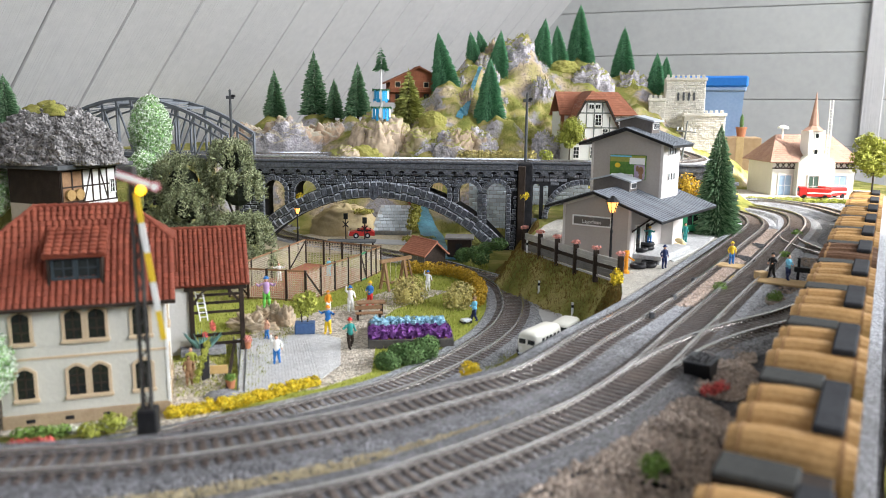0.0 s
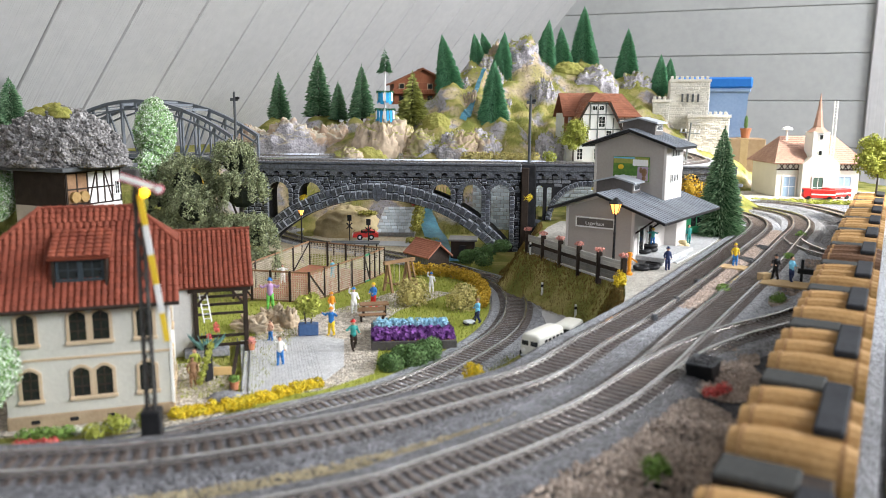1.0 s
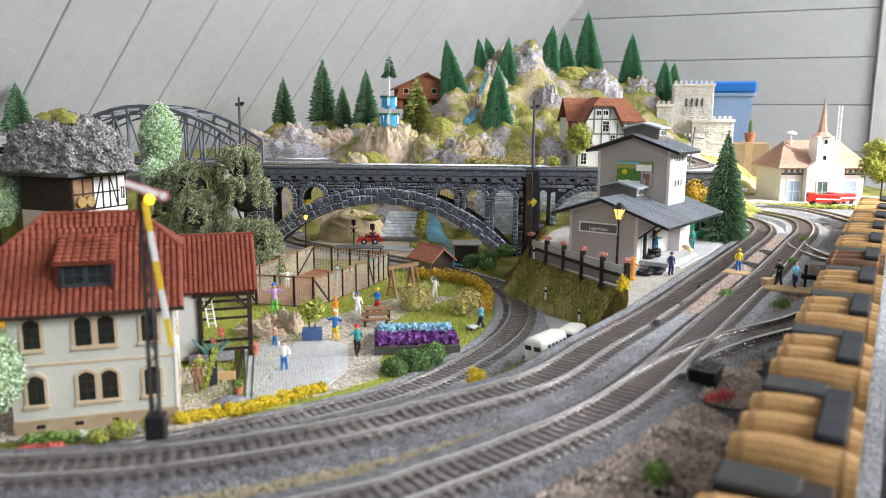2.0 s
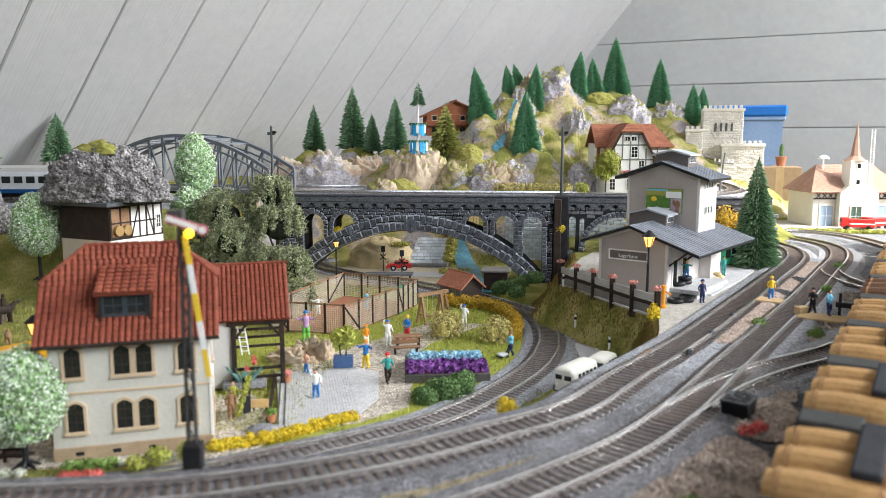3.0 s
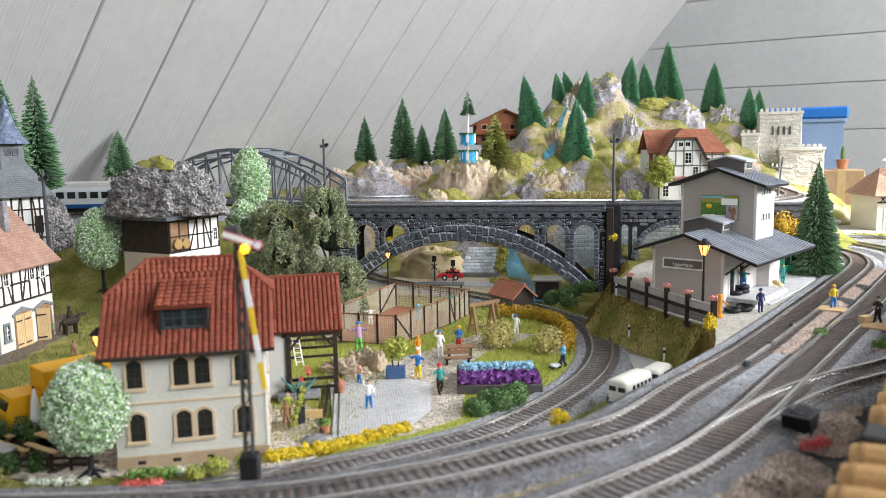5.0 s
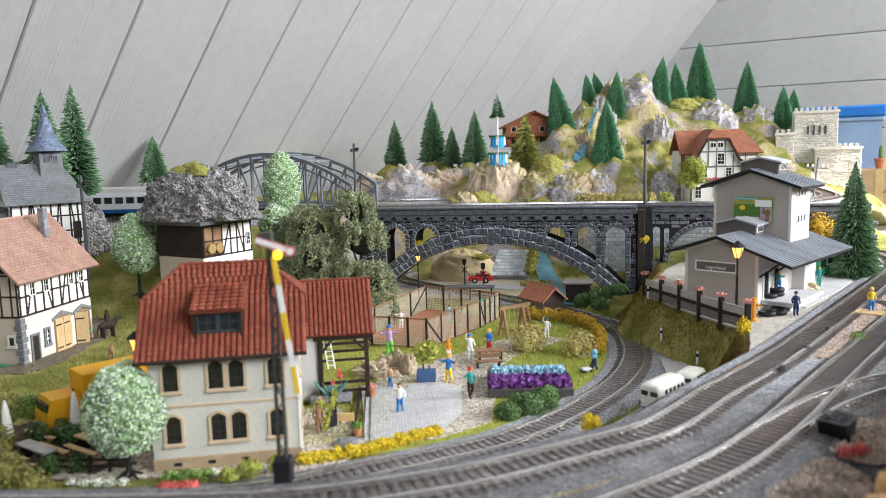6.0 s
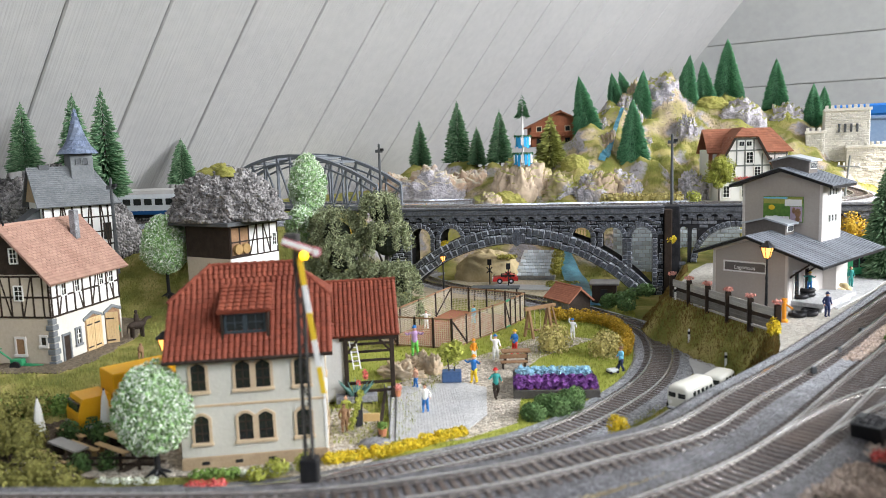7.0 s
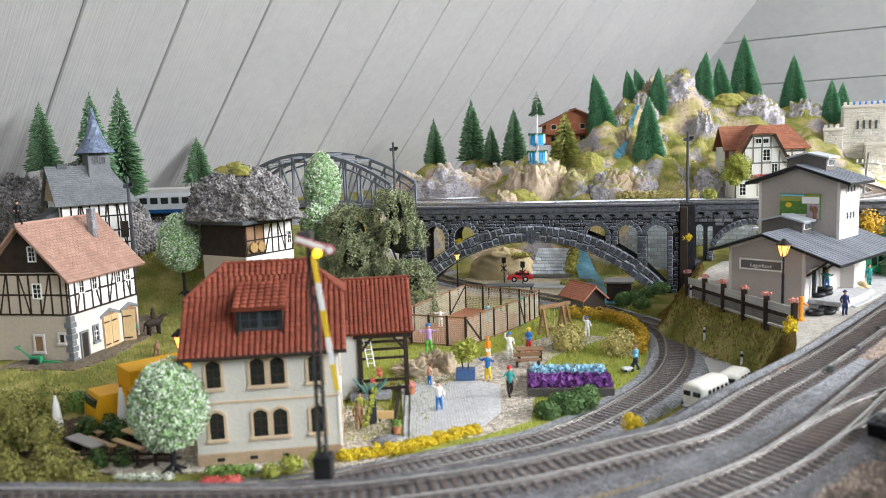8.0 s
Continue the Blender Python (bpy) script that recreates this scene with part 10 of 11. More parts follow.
for s in (-0.45, 0.45):
    part("wheel", Geo().tube((0, s - 0.1, 0.42), (0, s + 0.1, 0.42), 0.42, n=12), "black", plough)
part("handlebar", Geo().tube((-0.3, 0, 0.7), (-1.5, 0, 1.7), 0.07, n=6).tube((-1.5, -0.4, 1.75), (-1.5, 0.4, 1.75), 0.06, n=6), "green", plough)
part("plough_beam", Geo().bar((0.4, 0, 0.5), (2.0, 0, 0.3), 0.25, 0.2).box(1.6, 2.2, -0.4, 0.4, 0.0, 0.35, 0.04), "green", plough)
floor_sheet("ground_farm", [(-52, 49.5), (-41, 51.5), (-40, 64), (-34, 74), (-38, 74), (-42.5, 63)], -2.78, "farm_earth", "trodden brown earth before the barn", "earth", 0.2)

# plants and pots round the house
for i, (x, y, c, lab) in enumerate([(-12.9, 44.4, "leaf_green", "terracotta pot with a green plant"), (-13.9, 52.3, "flower_pink", "pale pot with pink flowers")]):
    p = thing("flower_pot", lab, "pot", x, y, -4.33)
    p.scale = (0.72, 0.72, 0.72)
    part("pot", Geo().turned([(0.3, 0), (0.42, 0.7), (0.46, 0.72), (0.4, 0.74)], 10), "clay", p)
    part("plant", leaf_cloud([(0, 0, 0.95, 0.45, 0.45, 0.35)], 160, 0.15, i), c, p, mend=False)
agave = thing("agave", "blue-green agave with red flowers in a stone trough", "plant", -16.6, 50.9, -4.33, 18)
part("trough", Geo().box(-1.5, 1.5, -0.5, 0.5, 0, 0.5, 0.05), "deck", agave)
lf = Geo()
for k in range(22):
    a = k * 2.4
    lf.tube((0.4 * math.cos(a), 0.2 * math.sin(a), 0.45), (1.3 * math.cos(a), 0.7 * math.sin(a), 1.3 + 0.5 * ((k * 7) % 5) / 5), 0.13, 0.01, 4)
part("leaves", lf, "agave", agave, "blue-green pointed leaves")
part("blossoms", leaf_cloud([(0.7, -0.1, 2.0, 0.2, 0.2, 0.4), (0.2, -0.1, 1.4, 0.2, 0.2, 0.2)], 120, 0.1, 4), "flower_red", agave, mend=False)
bn = thing("sunshade_board", "black board leaning beside the cream house", "board", -14.9, 45.9, -4.33, 60)
part("panel", Geo().box(-0.3, 0.3, -0.06, 0.06, 0, 2.4, 0.03), "black", bn)
bush("climbing_plant", "yellow-green plant climbing beside the cream house", [(-15.2 + 0.12 * k, 45.0 + 0.1 * k, -4.2 + 0.42 * k, 0.22, 0.2, 0.26) for k in range(6)], "leaf_yellow", 420, 0.11, 99)
M["sack_pale"] = mat("pale_orange_board", (0.62, 0.40, 0.16), (0.70, 0.48, 0.22), 90, 0.7, 0.2)
sg = thing("notice_board", "small pale orange notice board on the plaza", "sign", -14.2, 46.4, -4.33, 10)
part("panel", Geo().box(-0.55, 0.55, -0.06, 0.06, 0.2, 0.75, 0.02), "sack_pale", sg)
for u in (-0.4, 0.4):
    part("leg", Geo().box(u - 0.04, u + 0.04, -0.04, 0.04, 0, 0.25), "timber_dark", sg)
rocky_lump("flat_stone", -13.0, 43.0, -4.45, 1.1, 0.7, 0.5, 17, "deck", "flat grey stone slab by the plaza", n=26, rough=0.25)
mow = thing("lawn_mower", "small silver lawn mower on the grass", "mower", 1.9, 59.4, -4.33, 30)
part("deck", Geo().box(-0.4, 0.4, -0.3, 0.3, 0.1, 0.35, 0.05), "silver", mow)
part("handle", Geo().tube((0.3, 0, 0.3), (0.9, 0.1, 1.1), 0.04, n=5), "black", mow)
for u in (-0.3, 0.3):
    part("wheel", Geo().tube((u, -0.33, 0.12), (u, 0.33, 0.12), 0.12, n=8), "black", mow)


# ---- town hall, castle, and what stands at the far side ----
def town_hall():
    h = thing("town_hall", "white town hall with brick roof and a slender tower", "town hall", 53.0, 123.4, -0.75, 2)
    W, D, E, R = 13.6, 9.0, 5.9, 9.8
    part("wall", Geo().box(0, W, 0, D, 0, E, 0.05), "plaster", h)
    bed, sh = Geo(), Geo()
    for q in ([(-0.8, -0.9, E - 0.3), (W + 0.8, -0.9, E - 0.3), (W - 2.2, D / 2, R), (2.2, D / 2, R)], [(W + 0.8, -0.9, E - 0.3), (W + 0.8, D + 0.9, E - 0.3), (W - 2.2, D / 2 + 0.01, R), (W - 2.2, D / 2 - 0.01, R)],
              [(-0.8, D + 0.9, E - 0.3), (-0.8, -0.9, E - 0.3), (2.2, D / 2 - 0.01, R), (2.2, D / 2 + 0.01, R)], [(W + 0.8, D + 0.9, E - 0.3), (-0.8, D + 0.9, E - 0.3), (2.2, D / 2, R), (W - 2.2, D / 2, R)]):
        s = plate(*q, 0.2)
        bed.add(s.v, s.f)
        shingles(sh, *q, 14, 26, 0.05)
    r = part("roof", bed, "roof_pink", h, "pale red hipped roof")
    tagged(part("tile", sh, "roof_pink", r, mend=False), kind="stuff")
    fr = Geo()
    for i in range(14):
        x = 0.4 + i * 0.95
        if not 4.9 < x < 8.4:
            fr.bar((x, -0.05, E - 1.3), (x + 0.75, -0.05, E - 0.4), 0.08, 0.14).bar((x, -0.05, E - 0.4), (x + 0.75, -0.05, E - 1.3), 0.08, 0.14)
    fr.box(0, W, -0.1, 0.02, E - 1.45, E - 1.25)
    part("timber_frieze", fr, "timber_dark", h, "dark timber frieze")
    part("portal", Geo().prism([(3.6, 0), (9.6, 0), (9.6, E - 0.4), (8.0, E + 1.0), (5.2, E + 1.0), (3.6, E - 0.4)], -1.3, 0.02, "y"), "plaster", h, "projecting cream portal")
    for x, w, m in ((2.2, 2.0, "door_blue"), (6.2, 1.6, "green_dark"), (11.2, 2.2, "door_blue")):
        window(h, x, -1.34 if 3.6 < x < 9.6 else -0.02, 0.2, 0, w, 3.2, frame_mat="shed_trim", fw=0.2, bars=(1, 1), bar_mat="white", pane_mat=m, sill=False, name="door")
    t = part("tower", Geo().box(5.0, 7.7, -1.0, 1.7, E, 10.6, 0.06), "plaster_white", h, "white tower")
    for z in (6.9, 9.4):
        window(t, 6.3, -1.02, z, 0, 0.55, 0.7, frame_mat="plaster_white", fw=0.08, bars=(0, 0), sill=False)
    sp = Geo()
    for i, (r0, z0, r1, z1) in enumerate([(1.75, 10.5, 0.8, 11.3), (0.8, 11.3, 0.36, 14.0), (0.36, 14.0, 0.05, 16.6)]):
        sp.turned([(r0, z0), (r1, z1)], 8, 6.35, 0.35)
    part("spire", sp, "roof_pink", t, "pale red pointed spire")
    la = Geo()
    for s in (7.95, 8.45):
        la.bar((s, -1.2, 0.5), (s, -1.0, 15.4), 0.12, 0.12)
    for k in range(30):
        la.bar((7.95, -1.2, 1.0 + 0.48 * k), (8.45, -1.2, 1.0 + 0.48 * k), 0.06, 0.06)
    part("ladder", la, "white", h, "white raised fire ladder")
    part("siren", Geo().tube((2.9, 3.6, 8.6), (2.9, 3.6, 10.9), 0.14, n=7).turned([(0.9, 10.8), (0.75, 11.1), (0.2, 11.35)], 10, 2.9, 3.6), "white", h, "white mushroom siren")


M["door_blue"] = mat("pale_blue_glass_door", (0.24, 0.34, 0.46), (0.32, 0.42, 0.54), 60, 0.3, 0.0)
M["green_dark"] = mat("dark_green_door", (0.05, 0.10, 0.08), (0.08, 0.13, 0.10), 60, 0.6, 0.2)
town_hall()


def fire_engine(x, y, rz):
    f = thing("fire_engine", "red and white fire engine before the town hall", "fire engine", x, y, -0.6, rz)
    f.scale = (0.72, 0.72, 0.72)
    part("body", Geo().box(-3.4, 1.4, -1.1, 1.1, 0.6, 2.3, 0.08), "red", f)
    part("cab", Geo().box(1.4, 3.0, -1.1, 1.1, 0.6, 2.6, 0.15), "red", f)
    part("windscreen", Geo().box(2.85, 3.04, -0.95, 0.95, 1.6, 2.35, 0.03), "glass", f)
    part("band", Geo().box(-3.42, 1.38, -1.13, 1.13, 1.2, 1.5, 0.02), "white", f)
    for u in (-2.2, 1.9):
        for s in (-1.0, 1.0):
            part("wheel", Geo().tube((u, s - 0.15, 0.5), (u, s + 0.15, 0.5), 0.5, n=12), "black", f)


fire_engine(57.6, 118.6, 165)
fire_engine(61.2, 120.2, 200)
floor_sheet("ground_square", [(46, 117), (70, 117), (74, 132), (46, 132)], -0.55, "yard", "pale forecourt of the town hall", "yard", 0.2)
bush("low_hedge", "yellow-green grass verge beside the far tracks", [(47 + 1.3 * i, 116.2 - 0.25 * i, -0.8, 1.0, 0.7, 0.5) for i in range(12)], "leaf_yellow", 2600, 0.16, 91, "grass")


def castle():
    c = thing("castle", "pale stone castle with battlements and an arched gate", "castle", 38.6, 141.0, 5.4, -12)
    rnd = random.Random(3)

    def block(name, x0, x1, y0, y1, z0, z1, merlons=True, label=""):
        b = part(name, Geo().box(x0, x1, y0, y1, z0, z1, 0.06), "castle", c, label)
        st = Geo()
        z = z0
        while z < z1 - 0.2:
            h = rnd.uniform(0.3, 0.46)
            x = x0
            while x < x1 - 0.2:
                w = min(rnd.uniform(0.5, 1.15), x1 - x)
                st.box(x + 0.04, x + w - 0.04, y0 - rnd.uniform(0.04, 0.2), y0 + 0.1, z + 0.02, min(z1, z + h) - 0.02, 0.05)
                x += w
            z += h
        tagged(part("stone", st, "castle_island", b, mend=False), kind="stuff")
        if merlons:
            x = x0
            while x < x1 - 0.4:
                part("merlon", Geo().box(x, x + 0.5, y0 - 0.25, y0 + 0.3, z1, z1 + 0.5, 0.05), "castle", b)
                x += 0.86
            part("corbel_band", Geo().box(x0 - 0.2, x1 + 0.2, y0 - 0.3, y0 + 0.1, z1 - 0.5, z1, 0.05), "castle", b)
        return b

    block("tower", 1.4, 8.2, -1.0, 5.0, 0, 13.2, label="square castle tower")
    block("left_tower", -1.5, 1.4, -2.0, 3.0, 0, 9.6, label="lower round-edged tower")
    block("gate_wall", 4.6, 11.6, -3.0, 1.0, -6.5, 7.0, label="bright gate wall")
    for k in range(4):
        part("arrow_slit", Geo().box(3.4 + 0.9 * k, 3.75 + 0.9 * k, -1.3, -1.05, 9.2, 10.6, 0.05), "dark_grey", c)
    a = Geo()
    pts = [(4.9 + 1.3 + 1.3 * math.cos(math.pi * i / 10), -1.8 + 1.8 * math.sin(math.pi * i / 10)) for i in range(11)] + [(4.9, -6.4), (7.5, -6.4)]
    part("gate_arch", a.prism(pts, -3.22, -2.9, "y"), "black", c, "dark arched gateway")


M["castle_island"] = vary(mat("pale_castle_blocks", (0.56, 0.53, 0.47), (0.70, 0.67, 0.61), 60, 0.85, 0.8, 300, depth=0.0012), 0.12, True)
castle()


def chalet():
    h = thing("chalet", "reddish brown wooden chalet on the hill", "chalet", -9.6, 137.2, ground_height(-4, 138) - 0.6, 12)
    part("wall", Geo().box(0, 10.4, 0, 5.0, 0, 3.8, 0.05), "chalet_wood", h)
    part("gable", Geo().prism([(0, 3.8), (10.4, 3.8), (5.2, 6.1)], 0, 5.0, "y"), "chalet_wood", h)
    gable_roof(h, 0, 10.4, 0, 5.0, 3.8, 6.2, 0.9, "chalet_wood", 10, 10, "y", label="brown shingled roof")
    part("balcony", Geo().box(-0.4, 10.8, -0.9, 0.0, 1.75, 1.95, 0.04).box(-0.4, 10.8, -0.95, -0.85, 2.45, 2.6, 0.03), "chalet_wood", h)
    for k in range(24):
        part("baluster", Geo().box(-0.35 + 0.48 * k, -0.1 + 0.48 * k, -0.94, -0.86, 1.9, 2.5, 0.02), "chalet_wood", h)
    for x in (1.4, 3.9, 6.5, 9.0):
        window(h, x, -0.03, 2.7, 0, 0.8, 0.8, frame_mat="trim", fw=0.1, bars=(1, 0))
        window(h, x, -0.03, 0.5, 0, 0.7, 0.9, frame_mat="timber_dark", fw=0.1, bars=(1, 0))


M["chalet_wood"] = vary(mat("red_brown_chalet_wood", (0.22, 0.07, 0.035), (0.32, 0.12, 0.06), 70, 0.75, 0.4, 400), 0.1, True)
chalet()


M["banner_blue"] = mat("bright_banner_blue", (0.02, 0.30, 0.62), (0.04, 0.36, 0.68), 60, 0.5, 0.05)


def maypole():
    m = thing("maypole", "white maypole with blue and white banner rings and a fir top", "maypole", -9.9, 122.0, min(11.2, ground_height(-9.9, 122)), 0)
    b = 11.2 - min(11.2, ground_height(-9.9, 122))
    part("pole", Geo().tube((0, 0, 0), (0, 0, b + 8.4), 0.2, 0.14, 8), "white", m)
    part("fir_top", fir_crown(3.4, 1.25, 5, 10, 0.3, 0.6).moved(0, 0, b + 7.6), "needle_dark", m, mend=False)
    for z, r, ln in ((b + 4.3, 1.2, 1.6), (b + 1.6, 1.45, 1.7)):
        w = part("wreath", leaf_cloud([(r * math.cos(i * 0.35), r * math.sin(i * 0.35), z, 0.22, 0.22, 0.2) for i in range(18)], 500, 0.12, 3), "needle", m, "green wreath ring", mend=False)
        for i in range(16):
            a = 2 * math.pi * i / 16
            p = part("banner", Geo().box(-0.22, 0.22, -0.03, 0.03, -ln * (0.85 + 0.15 * (i % 3)), 0, 0.01), "white" if i % 3 == 0 else "banner_blue", w, "hanging banner strip")
            p.matrix_basis = pose(r * math.cos(a) * CM, r * math.sin(a) * CM, z * CM, 0, 0, math.degrees(a) + 90)
    part("base_cone", Geo().turned([(1.3, b - 2.2), (0.7, b - 0.8), (0.2, b)], 9), "white", m)


maypole()
# rocks of the hill and of the ridge behind the viaduct
M["sand_fold"] = crust_material("flesh_plaster_rock", (0.60, 0.47, 0.35), (0.38, 0.36, 0.375), (0.27, 0.25, 0.08), 0.66)
HILL_ROCKS = [(14.0, 148.5, 20.5, 4.0, 4.0, 5.4, "crust_rock", "grey craggy summit rock"), (8.2, 143.5, 15.0, 3.2, 3.0, 5.0, "crust_rock", "grey rock below the summit"),
        (5.0, 139, 11.0, 3.4, 3.0, 5.0, "crust_sand", "sandy rock face beside the waterfall"), (27.5, 147, 14.2, 4.5, 3.4, 6.4, "crust_rock", "grey rock on the shoulder of the hill"),
        (35.6, 149, 14.6, 3.2, 3.0, 5.2, "crust_rock", "grey boulder beside the castle"), (17.6, 140, 12.6, 1.9, 2.2, 5.4, "crust_rock", "grey rock over the inn"),
        (-10.2, 124.5, 5.4, 4.8, 4.4, 6.2, "crust_sand", "sandy rock carrying the maypole"), (-15.0, 116.0, 4.0, 2.4, 1.8, 3.0, "crust_sand", "sandy rock by the viaduct"),
        (-25.9, 127, 4.2, 6.4, 3.0, 6.3, "crust_ridge", "warm grey rock ridge"), (-19.6, 130, 4.6, 4.2, 2.6, 5.6, "crust_ridge", "warm grey rock ridge on the far side"),
        (-33.5, 130, 4.0, 4.8, 3.4, 5.6, "crust_ridge", "warm grey rock at the end of the ridge"), (1.6, 119.5, 4.8, 3.4, 2.0, 4.7, "crust_rock", "broad grey crusted slab above the viaduct"), (5.4, 120.5, 4.8, 3.2, 2.0, 4.5, "crust_rock", "grey crusted slab beside the shrubs"),
        (9.6, 147.5, 19.0, 2.6, 2.4, 5.9, "crust_rock", "grey ridge rock at the summit"), (7.3, 144.8, 17.0, 2.3, 2.2, 5.5, "crust_rock", "grey ridge rock above the waterfall"), (4.7, 141.8, 15.0, 2.0, 2.0, 5.2, "crust_rock", "grey ridge rock beside the waterfall"),
        (2.8, 138.8, 13.0, 1.8, 1.9, 4.9, "crust_rock", "grey ridge rock beside the water"), (1.3, 135.8, 11.0, 1.7, 1.8, 4.6, "crust_rock", "grey ridge rock lower down"), (0.0, 131.8, 9.0, 1.8, 1.7, 4.4, "crust_rock", "grey ridge rock at the foot of the fall"),
        (3.6, 136.6, 10.0, 1.5, 1.6, 5.2, "sand_fold", "flesh-coloured plaster face beside the water"), (10.5, 137.0, 10.0, 1.3, 1.3, 4.7, "crust_rock", "grey rock between the firs"),
       
        (-1.8, 127.2, 8.2, 2.3, 1.8, 4.2, "moss_pad", "yellow-green mossy knoll on the hill"), (-12.2, 117.6, 4.2, 3.2, 1.4, 2.8, "moss_pad", "mossy foot of the maypole rock"), (22.6, 148.8, 14.6, 3.2, 2.0, 3.8, "moss_pad", "lush green ledge under the firs"),
        (-13.1, 122.6, 4.4, 2.3, 1.8, 6.2, "sand_fold", "folded flesh-coloured rock under the maypole"), (-10.2, 121.2, 4.4, 2.6, 1.8, 6.4, "sand_fold", "folded flesh-coloured rock face on the ledge"), (-6.8, 123.2, 4.4, 2.5, 1.9, 5.6, "sand_fold", "flesh-coloured rock beside the maypole"),
        (3.4, 134.0, 9.0, 2.6, 2.4, 6.4, "crust_rock", "broken grey rock behind the shrubs"), (-3.6, 122.0, 4.4, 3.8, 3.0, 4.8, "crust_sand", "pale sandy rock face")]
SLOPE_ROCKS = [(-71.5, 83.5, 4.0, 5.5, 4.0, 7.2, "rock", "large grey rock beside the chapel"), (-64.5, 99.5, 4.2, 5.0, 2.6, 4.6, "rock", "grey rock behind the coach"), (-52.0, 89.5, 2.6, 3.6, 2.0, 2.3, "rock", "low grey rock in front of the coach"), (-60.5, 77.5, 5.6, 6.0, 4.5, 7.2, "rock", "grey rock slope behind the chapel"), (-46.6, 86.5, 3.4, 2.6, 2.2, 2.8, "rock", "low grey rock beside the back track"),
        (-45.8, 80.4, 2.4, 3.0, 2.0, 2.6, "rock", "low grey rock above the grass slope"), (16.0, 121, 4.0, 2.4, 2.2, 5.2, "crust_rock", "grey rock beside the inn")]
for i, (x, y, z, rx, ry, rz_, m, lab) in enumerate(HILL_ROCKS + SLOPE_ROCKS):
    if m == "moss_pad":
        low = ground_height(x, y) - 1.2
        rocky_lump("grass_knoll", x, y, low, rx, ry, max(z + rz_ - low, 2.4), 20 + i * 3, m, lab, n=96, rough=0.3, grain=0.9)
    else:
        rocky_lump("rock", x, y, z, rx, ry, rz_, 20 + i * 3, m, lab, n=84, rough=0.34 if m == "sand_fold" else 0.5)
M["mound_earth"] = mat("tan_mound_earth", (0.50, 0.39, 0.21), (0.60, 0.49, 0.30), 40, 0.95, 0.5, 500)
rocky_lump("mound", -13.8, 105.4, -4.7, 4.6, 3.6, 4.3, 90, "mound_earth", "tan earth mound seen through the arch", n=60, rough=0.22, grain=0.3)
bush("mound_grass", "olive grass cap on the tan mound", [(-11.6 + 1.2 * math.cos(k), 104.4 + 0.6 * math.sin(k), -1.5, 0.9, 0.8, 0.35) for k in range(6)], "moss", 900, 0.13, 97, "grass")
rw = thing("retaining_wall", "blue-grey stone retaining wall behind the viaduct", "wall", 3.6, 107.4, -4.6, -6)
part("wall_core", Geo().box(0, 16.5, 0.05, 1.2, 0, 8.2), "paving", rw)
for j in range(15):
    for i in range(17):
        u = 0.97 * i + (0.48 if j % 2 else 0.0)
        part("block", Geo().box(u + 0.04, u + 0.93, -0.06 - 0.05 * ((i * 7 + j * 3) % 3), 0.1, 0.55 * j + 0.04, 0.55 * j + 0.52, 0.05), "paver", rw)
bush("wall_planting", "yellow and green planting on the retaining wall", [(5.5 + 2.6 * i, 107.2 - 0.2 * i, 3.2 - 0.9 * (i % 2), 0.6, 0.4, 0.5) for i in range(6)], "leaf_yellow", 700, 0.13, 98, "flowers")
terrace = thing("stone_terrace", "sloping terrace of blue-grey paving stones", "terrace", -7.4, 103.6, -3.9, 0)
for i in range(6):
    for j in range(8):
        u, v = -2.4 + 0.8 * i + (0.4 if j % 2 else 0) + 0.14 * j, 0.72 * j
        st = part("paver", Geo().box(u + 0.03, u + 0.77, v + 0.03, v + 0.69, -0.1, 0.1, 0.04), "paver", terrace)
        st.matrix_basis = pose(0, 0, 0, 31)
part("bed", plate((-2.6, 0, 0), (2.9, 0, 0), (4.0, 5.0, 2.98), (-1.5, 5.0, 2.98), 0.8), "paving", terrace)
bush("red_flowers", "red flowering shrub beside the terrace", [(-4.4, 108.5, -0.6, 0.8, 0.6, 0.7), (-5.0, 109.0, -0.3, 0.6, 0.5, 0.5)], "flower_red", 420, 0.16, 95, "flowers")
bush("bank_shrub", "olive bank planting under the arch", [(-4.2 + 0.1 * i, 103.0 + i, -3.4 + 0.6 * i, 0.9, 0.8, 0.5) for i in range(6)] + [(-4.6 + i, 97.6, -4.3, 0.8, 0.5, 0.5) for i in range(4)], "moss", 3000, 0.13, 96)
fe = thing("picket_fence", "pale wooden picket fence under the viaduct", "fence", -8.4, 110.5, 0.2, -4)
for i in range(20):
    part("picket", Geo().box(i * 0.42, i * 0.42 + 0.26, -0.04, 0.04, 0, 2.2), "timber_pale", fe)
for z in (0.5, 1.7):
    part("rail", Geo().bar((0, 0.08, z), (8.4, 0.08, z), 0.08, 0.18), "timber_pale", fe)
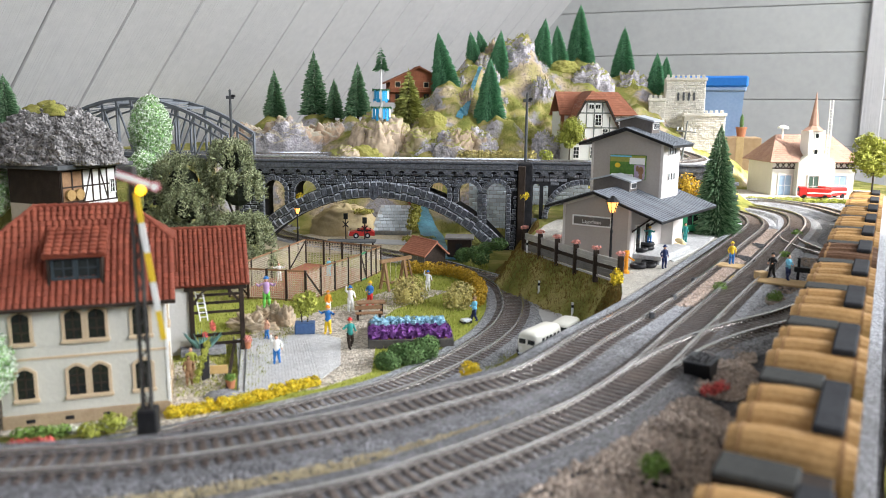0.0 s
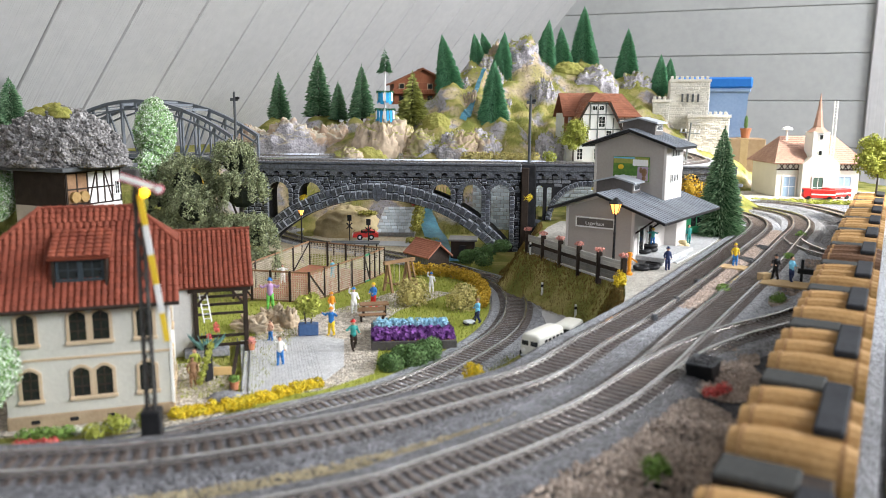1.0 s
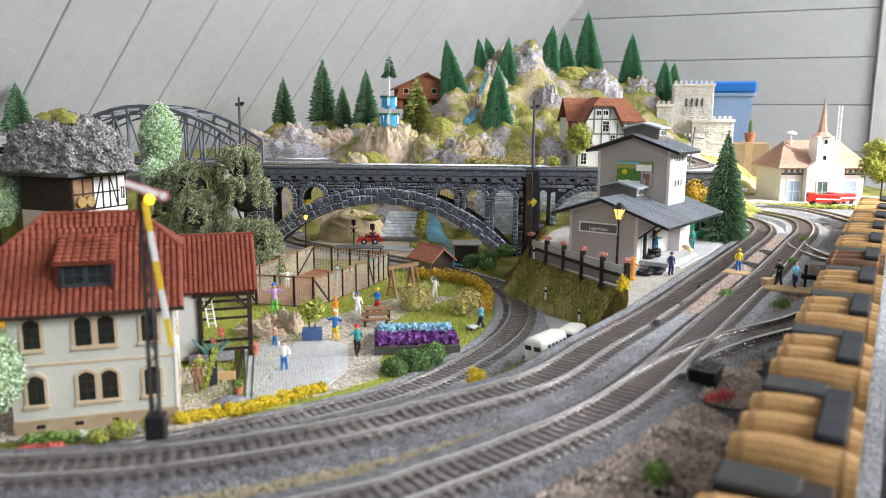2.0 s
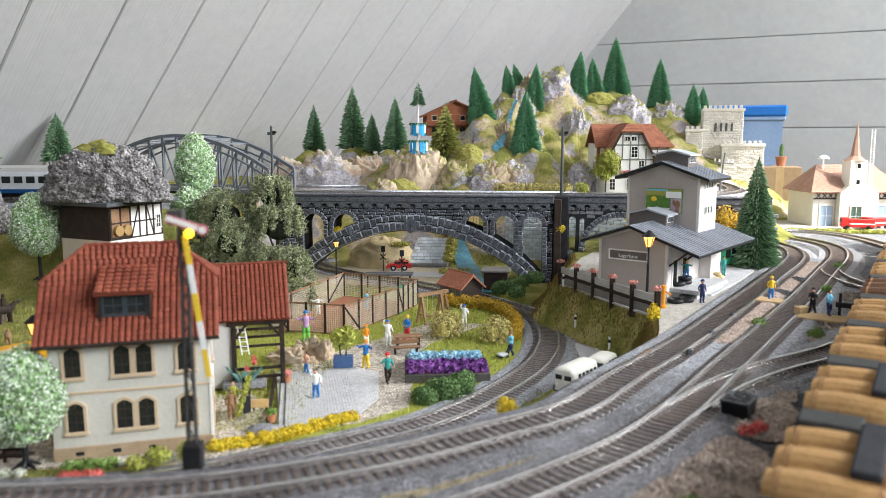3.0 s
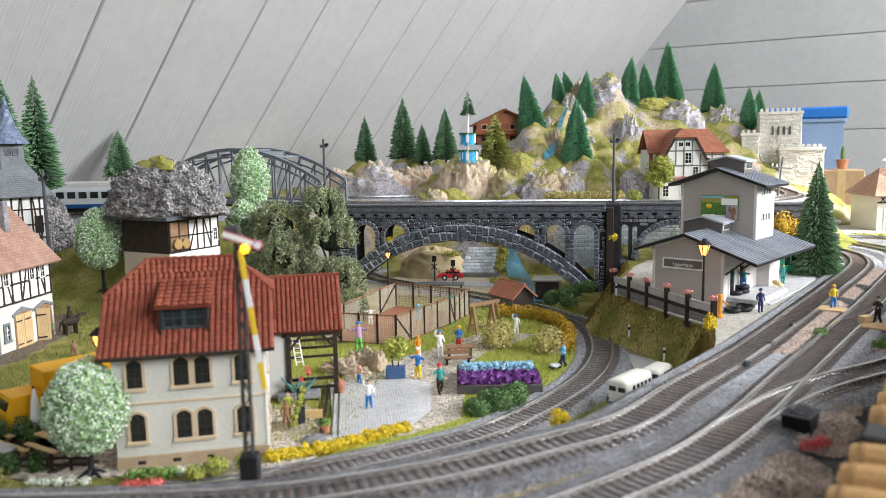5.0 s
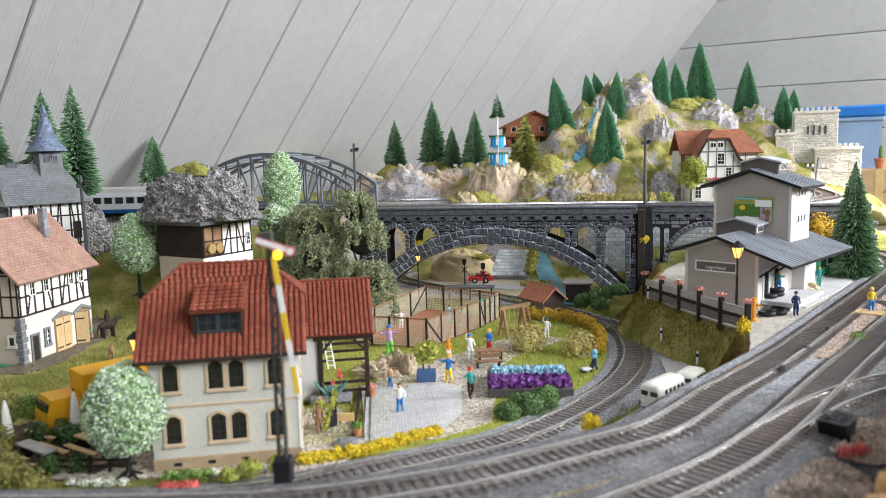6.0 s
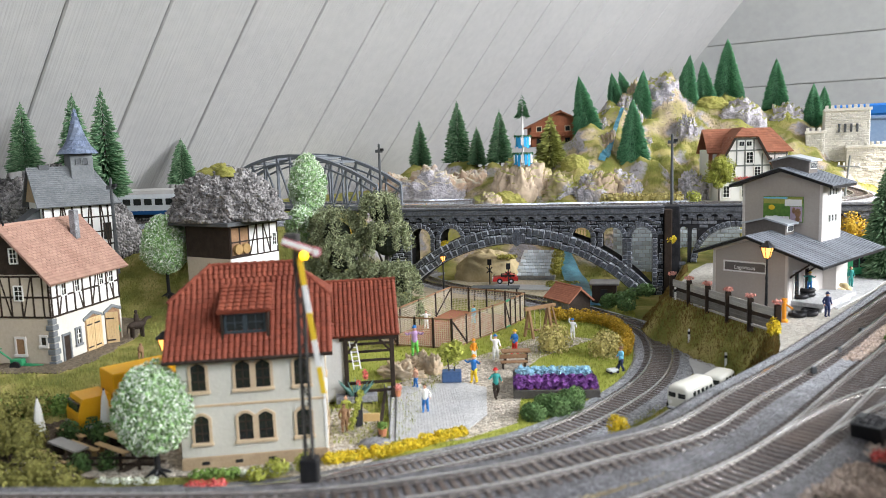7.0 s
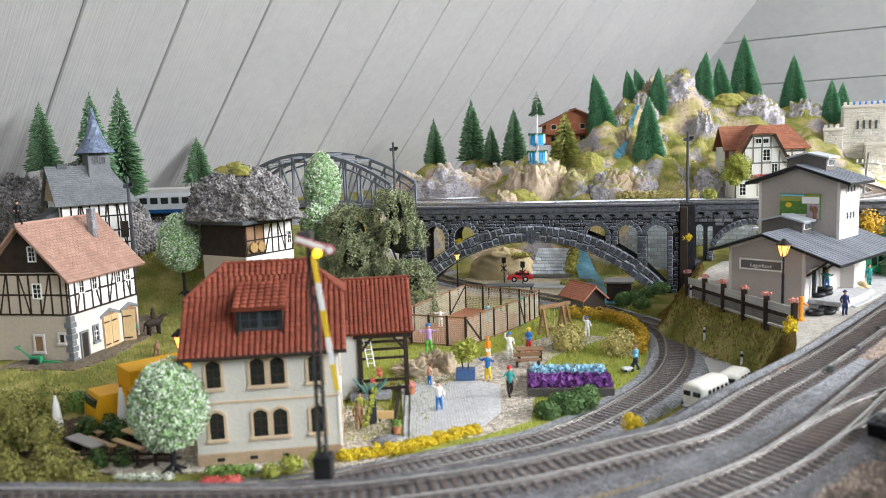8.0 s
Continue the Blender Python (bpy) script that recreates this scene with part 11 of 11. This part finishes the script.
# waterfall between the rocks of the hill
wf = smooth_path([(6.5, 141.2, 20.2), (6.0, 140.2, 19.2), (5.2, 137.7, 17.2), (4.6, 135.2, 15.2), (3.8, 132.7, 13.2), (3.1, 130.2, 11.2), (2.4, 128.7, 10.2)])
g = Geo()
for i, (p, s) in enumerate(zip(wf, sides(wf))):
    for o in (-1, -0.4, 0.4, 1):
        q = p + s * (o * (0.3 + 0.3 * i / len(wf)))
        g.v.append((q.x, q.y - 1.2, max(p.z, ground_height(q.x, q.y - 1.2) + 0.35) + 0.15 * wobble(i * 0.5, o, 3, 1.5)))
for i in range(len(wf) - 1):
    for k in range(3):
        a = 4 * i + k
        g.f.append((a, a + 1, a + 5, a + 4))
solid("water_fall", g, "water", "blue resin waterfall down the rock", "water", kind="structure", smooth=True)

# ---- storage at the gable wall ----
bx = thing("storage_box", "clear bluish plastic box with a bright blue lid", "box", 61.6, 186, -4.0, -20)
part("tub", Geo().prism([(-8.5, 0), (8.5, 0), (9.3, 22.5), (-9.3, 22.5)], -6, 6, "y"), "box_clear", bx, "cloudy plastic tub")
part("lid", Geo().box(-10.0, 10.0, -6.8, 6.8, 22.3, 24.8, 0.4), "box_blue", bx, "bright blue lid")
part("rim", Geo().box(-9.7, 9.7, -6.5, 6.5, 21.4, 22.3, 0.2), "box_clear", bx)
cb = thing("cardboard_box", "brown cardboard box behind the layout", "box", 69.5, 173, -12, -14)
part("carton", Geo().box(-7.6, 1.0, -5, 5, 0, 19.2, 0.15), "card", cb)
part("tape", Geo().box(-4.2, -2.6, -5.06, 5.06, 0.2, 19.3, 0.02), "timber_pale", cb, "pale packing tape")
pt = thing("potted_cactus", "small cactus in a terracotta pot on the box", "plant", 66.2, 172, 7.25)
pt.scale = (0.75, 0.75, 0.75)
part("pot", Geo().turned([(1.1, 0), (1.5, 2.4), (1.65, 2.5), (1.65, 2.9), (1.3, 2.9)], 14), "clay", pt)
part("cactus", Geo().turned([(0.4, 2.8), (0.6, 3.6), (0.55, 5.6), (0.2, 6.6)], 10), "leaf_dark", pt)
for i, (x, y, w, d, h) in enumerate([(58, 176, 14, 10, 30), (72, 190, 30, 14, 21)]):
    if i == 1:
        solid("shelf_block", Geo().box(-w / 2, w / 2, -d / 2, d / 2, -60, 0, 0.2), "card", "brown side table under the boxes", "table", x - 3, y - 4, -4.0, -20)
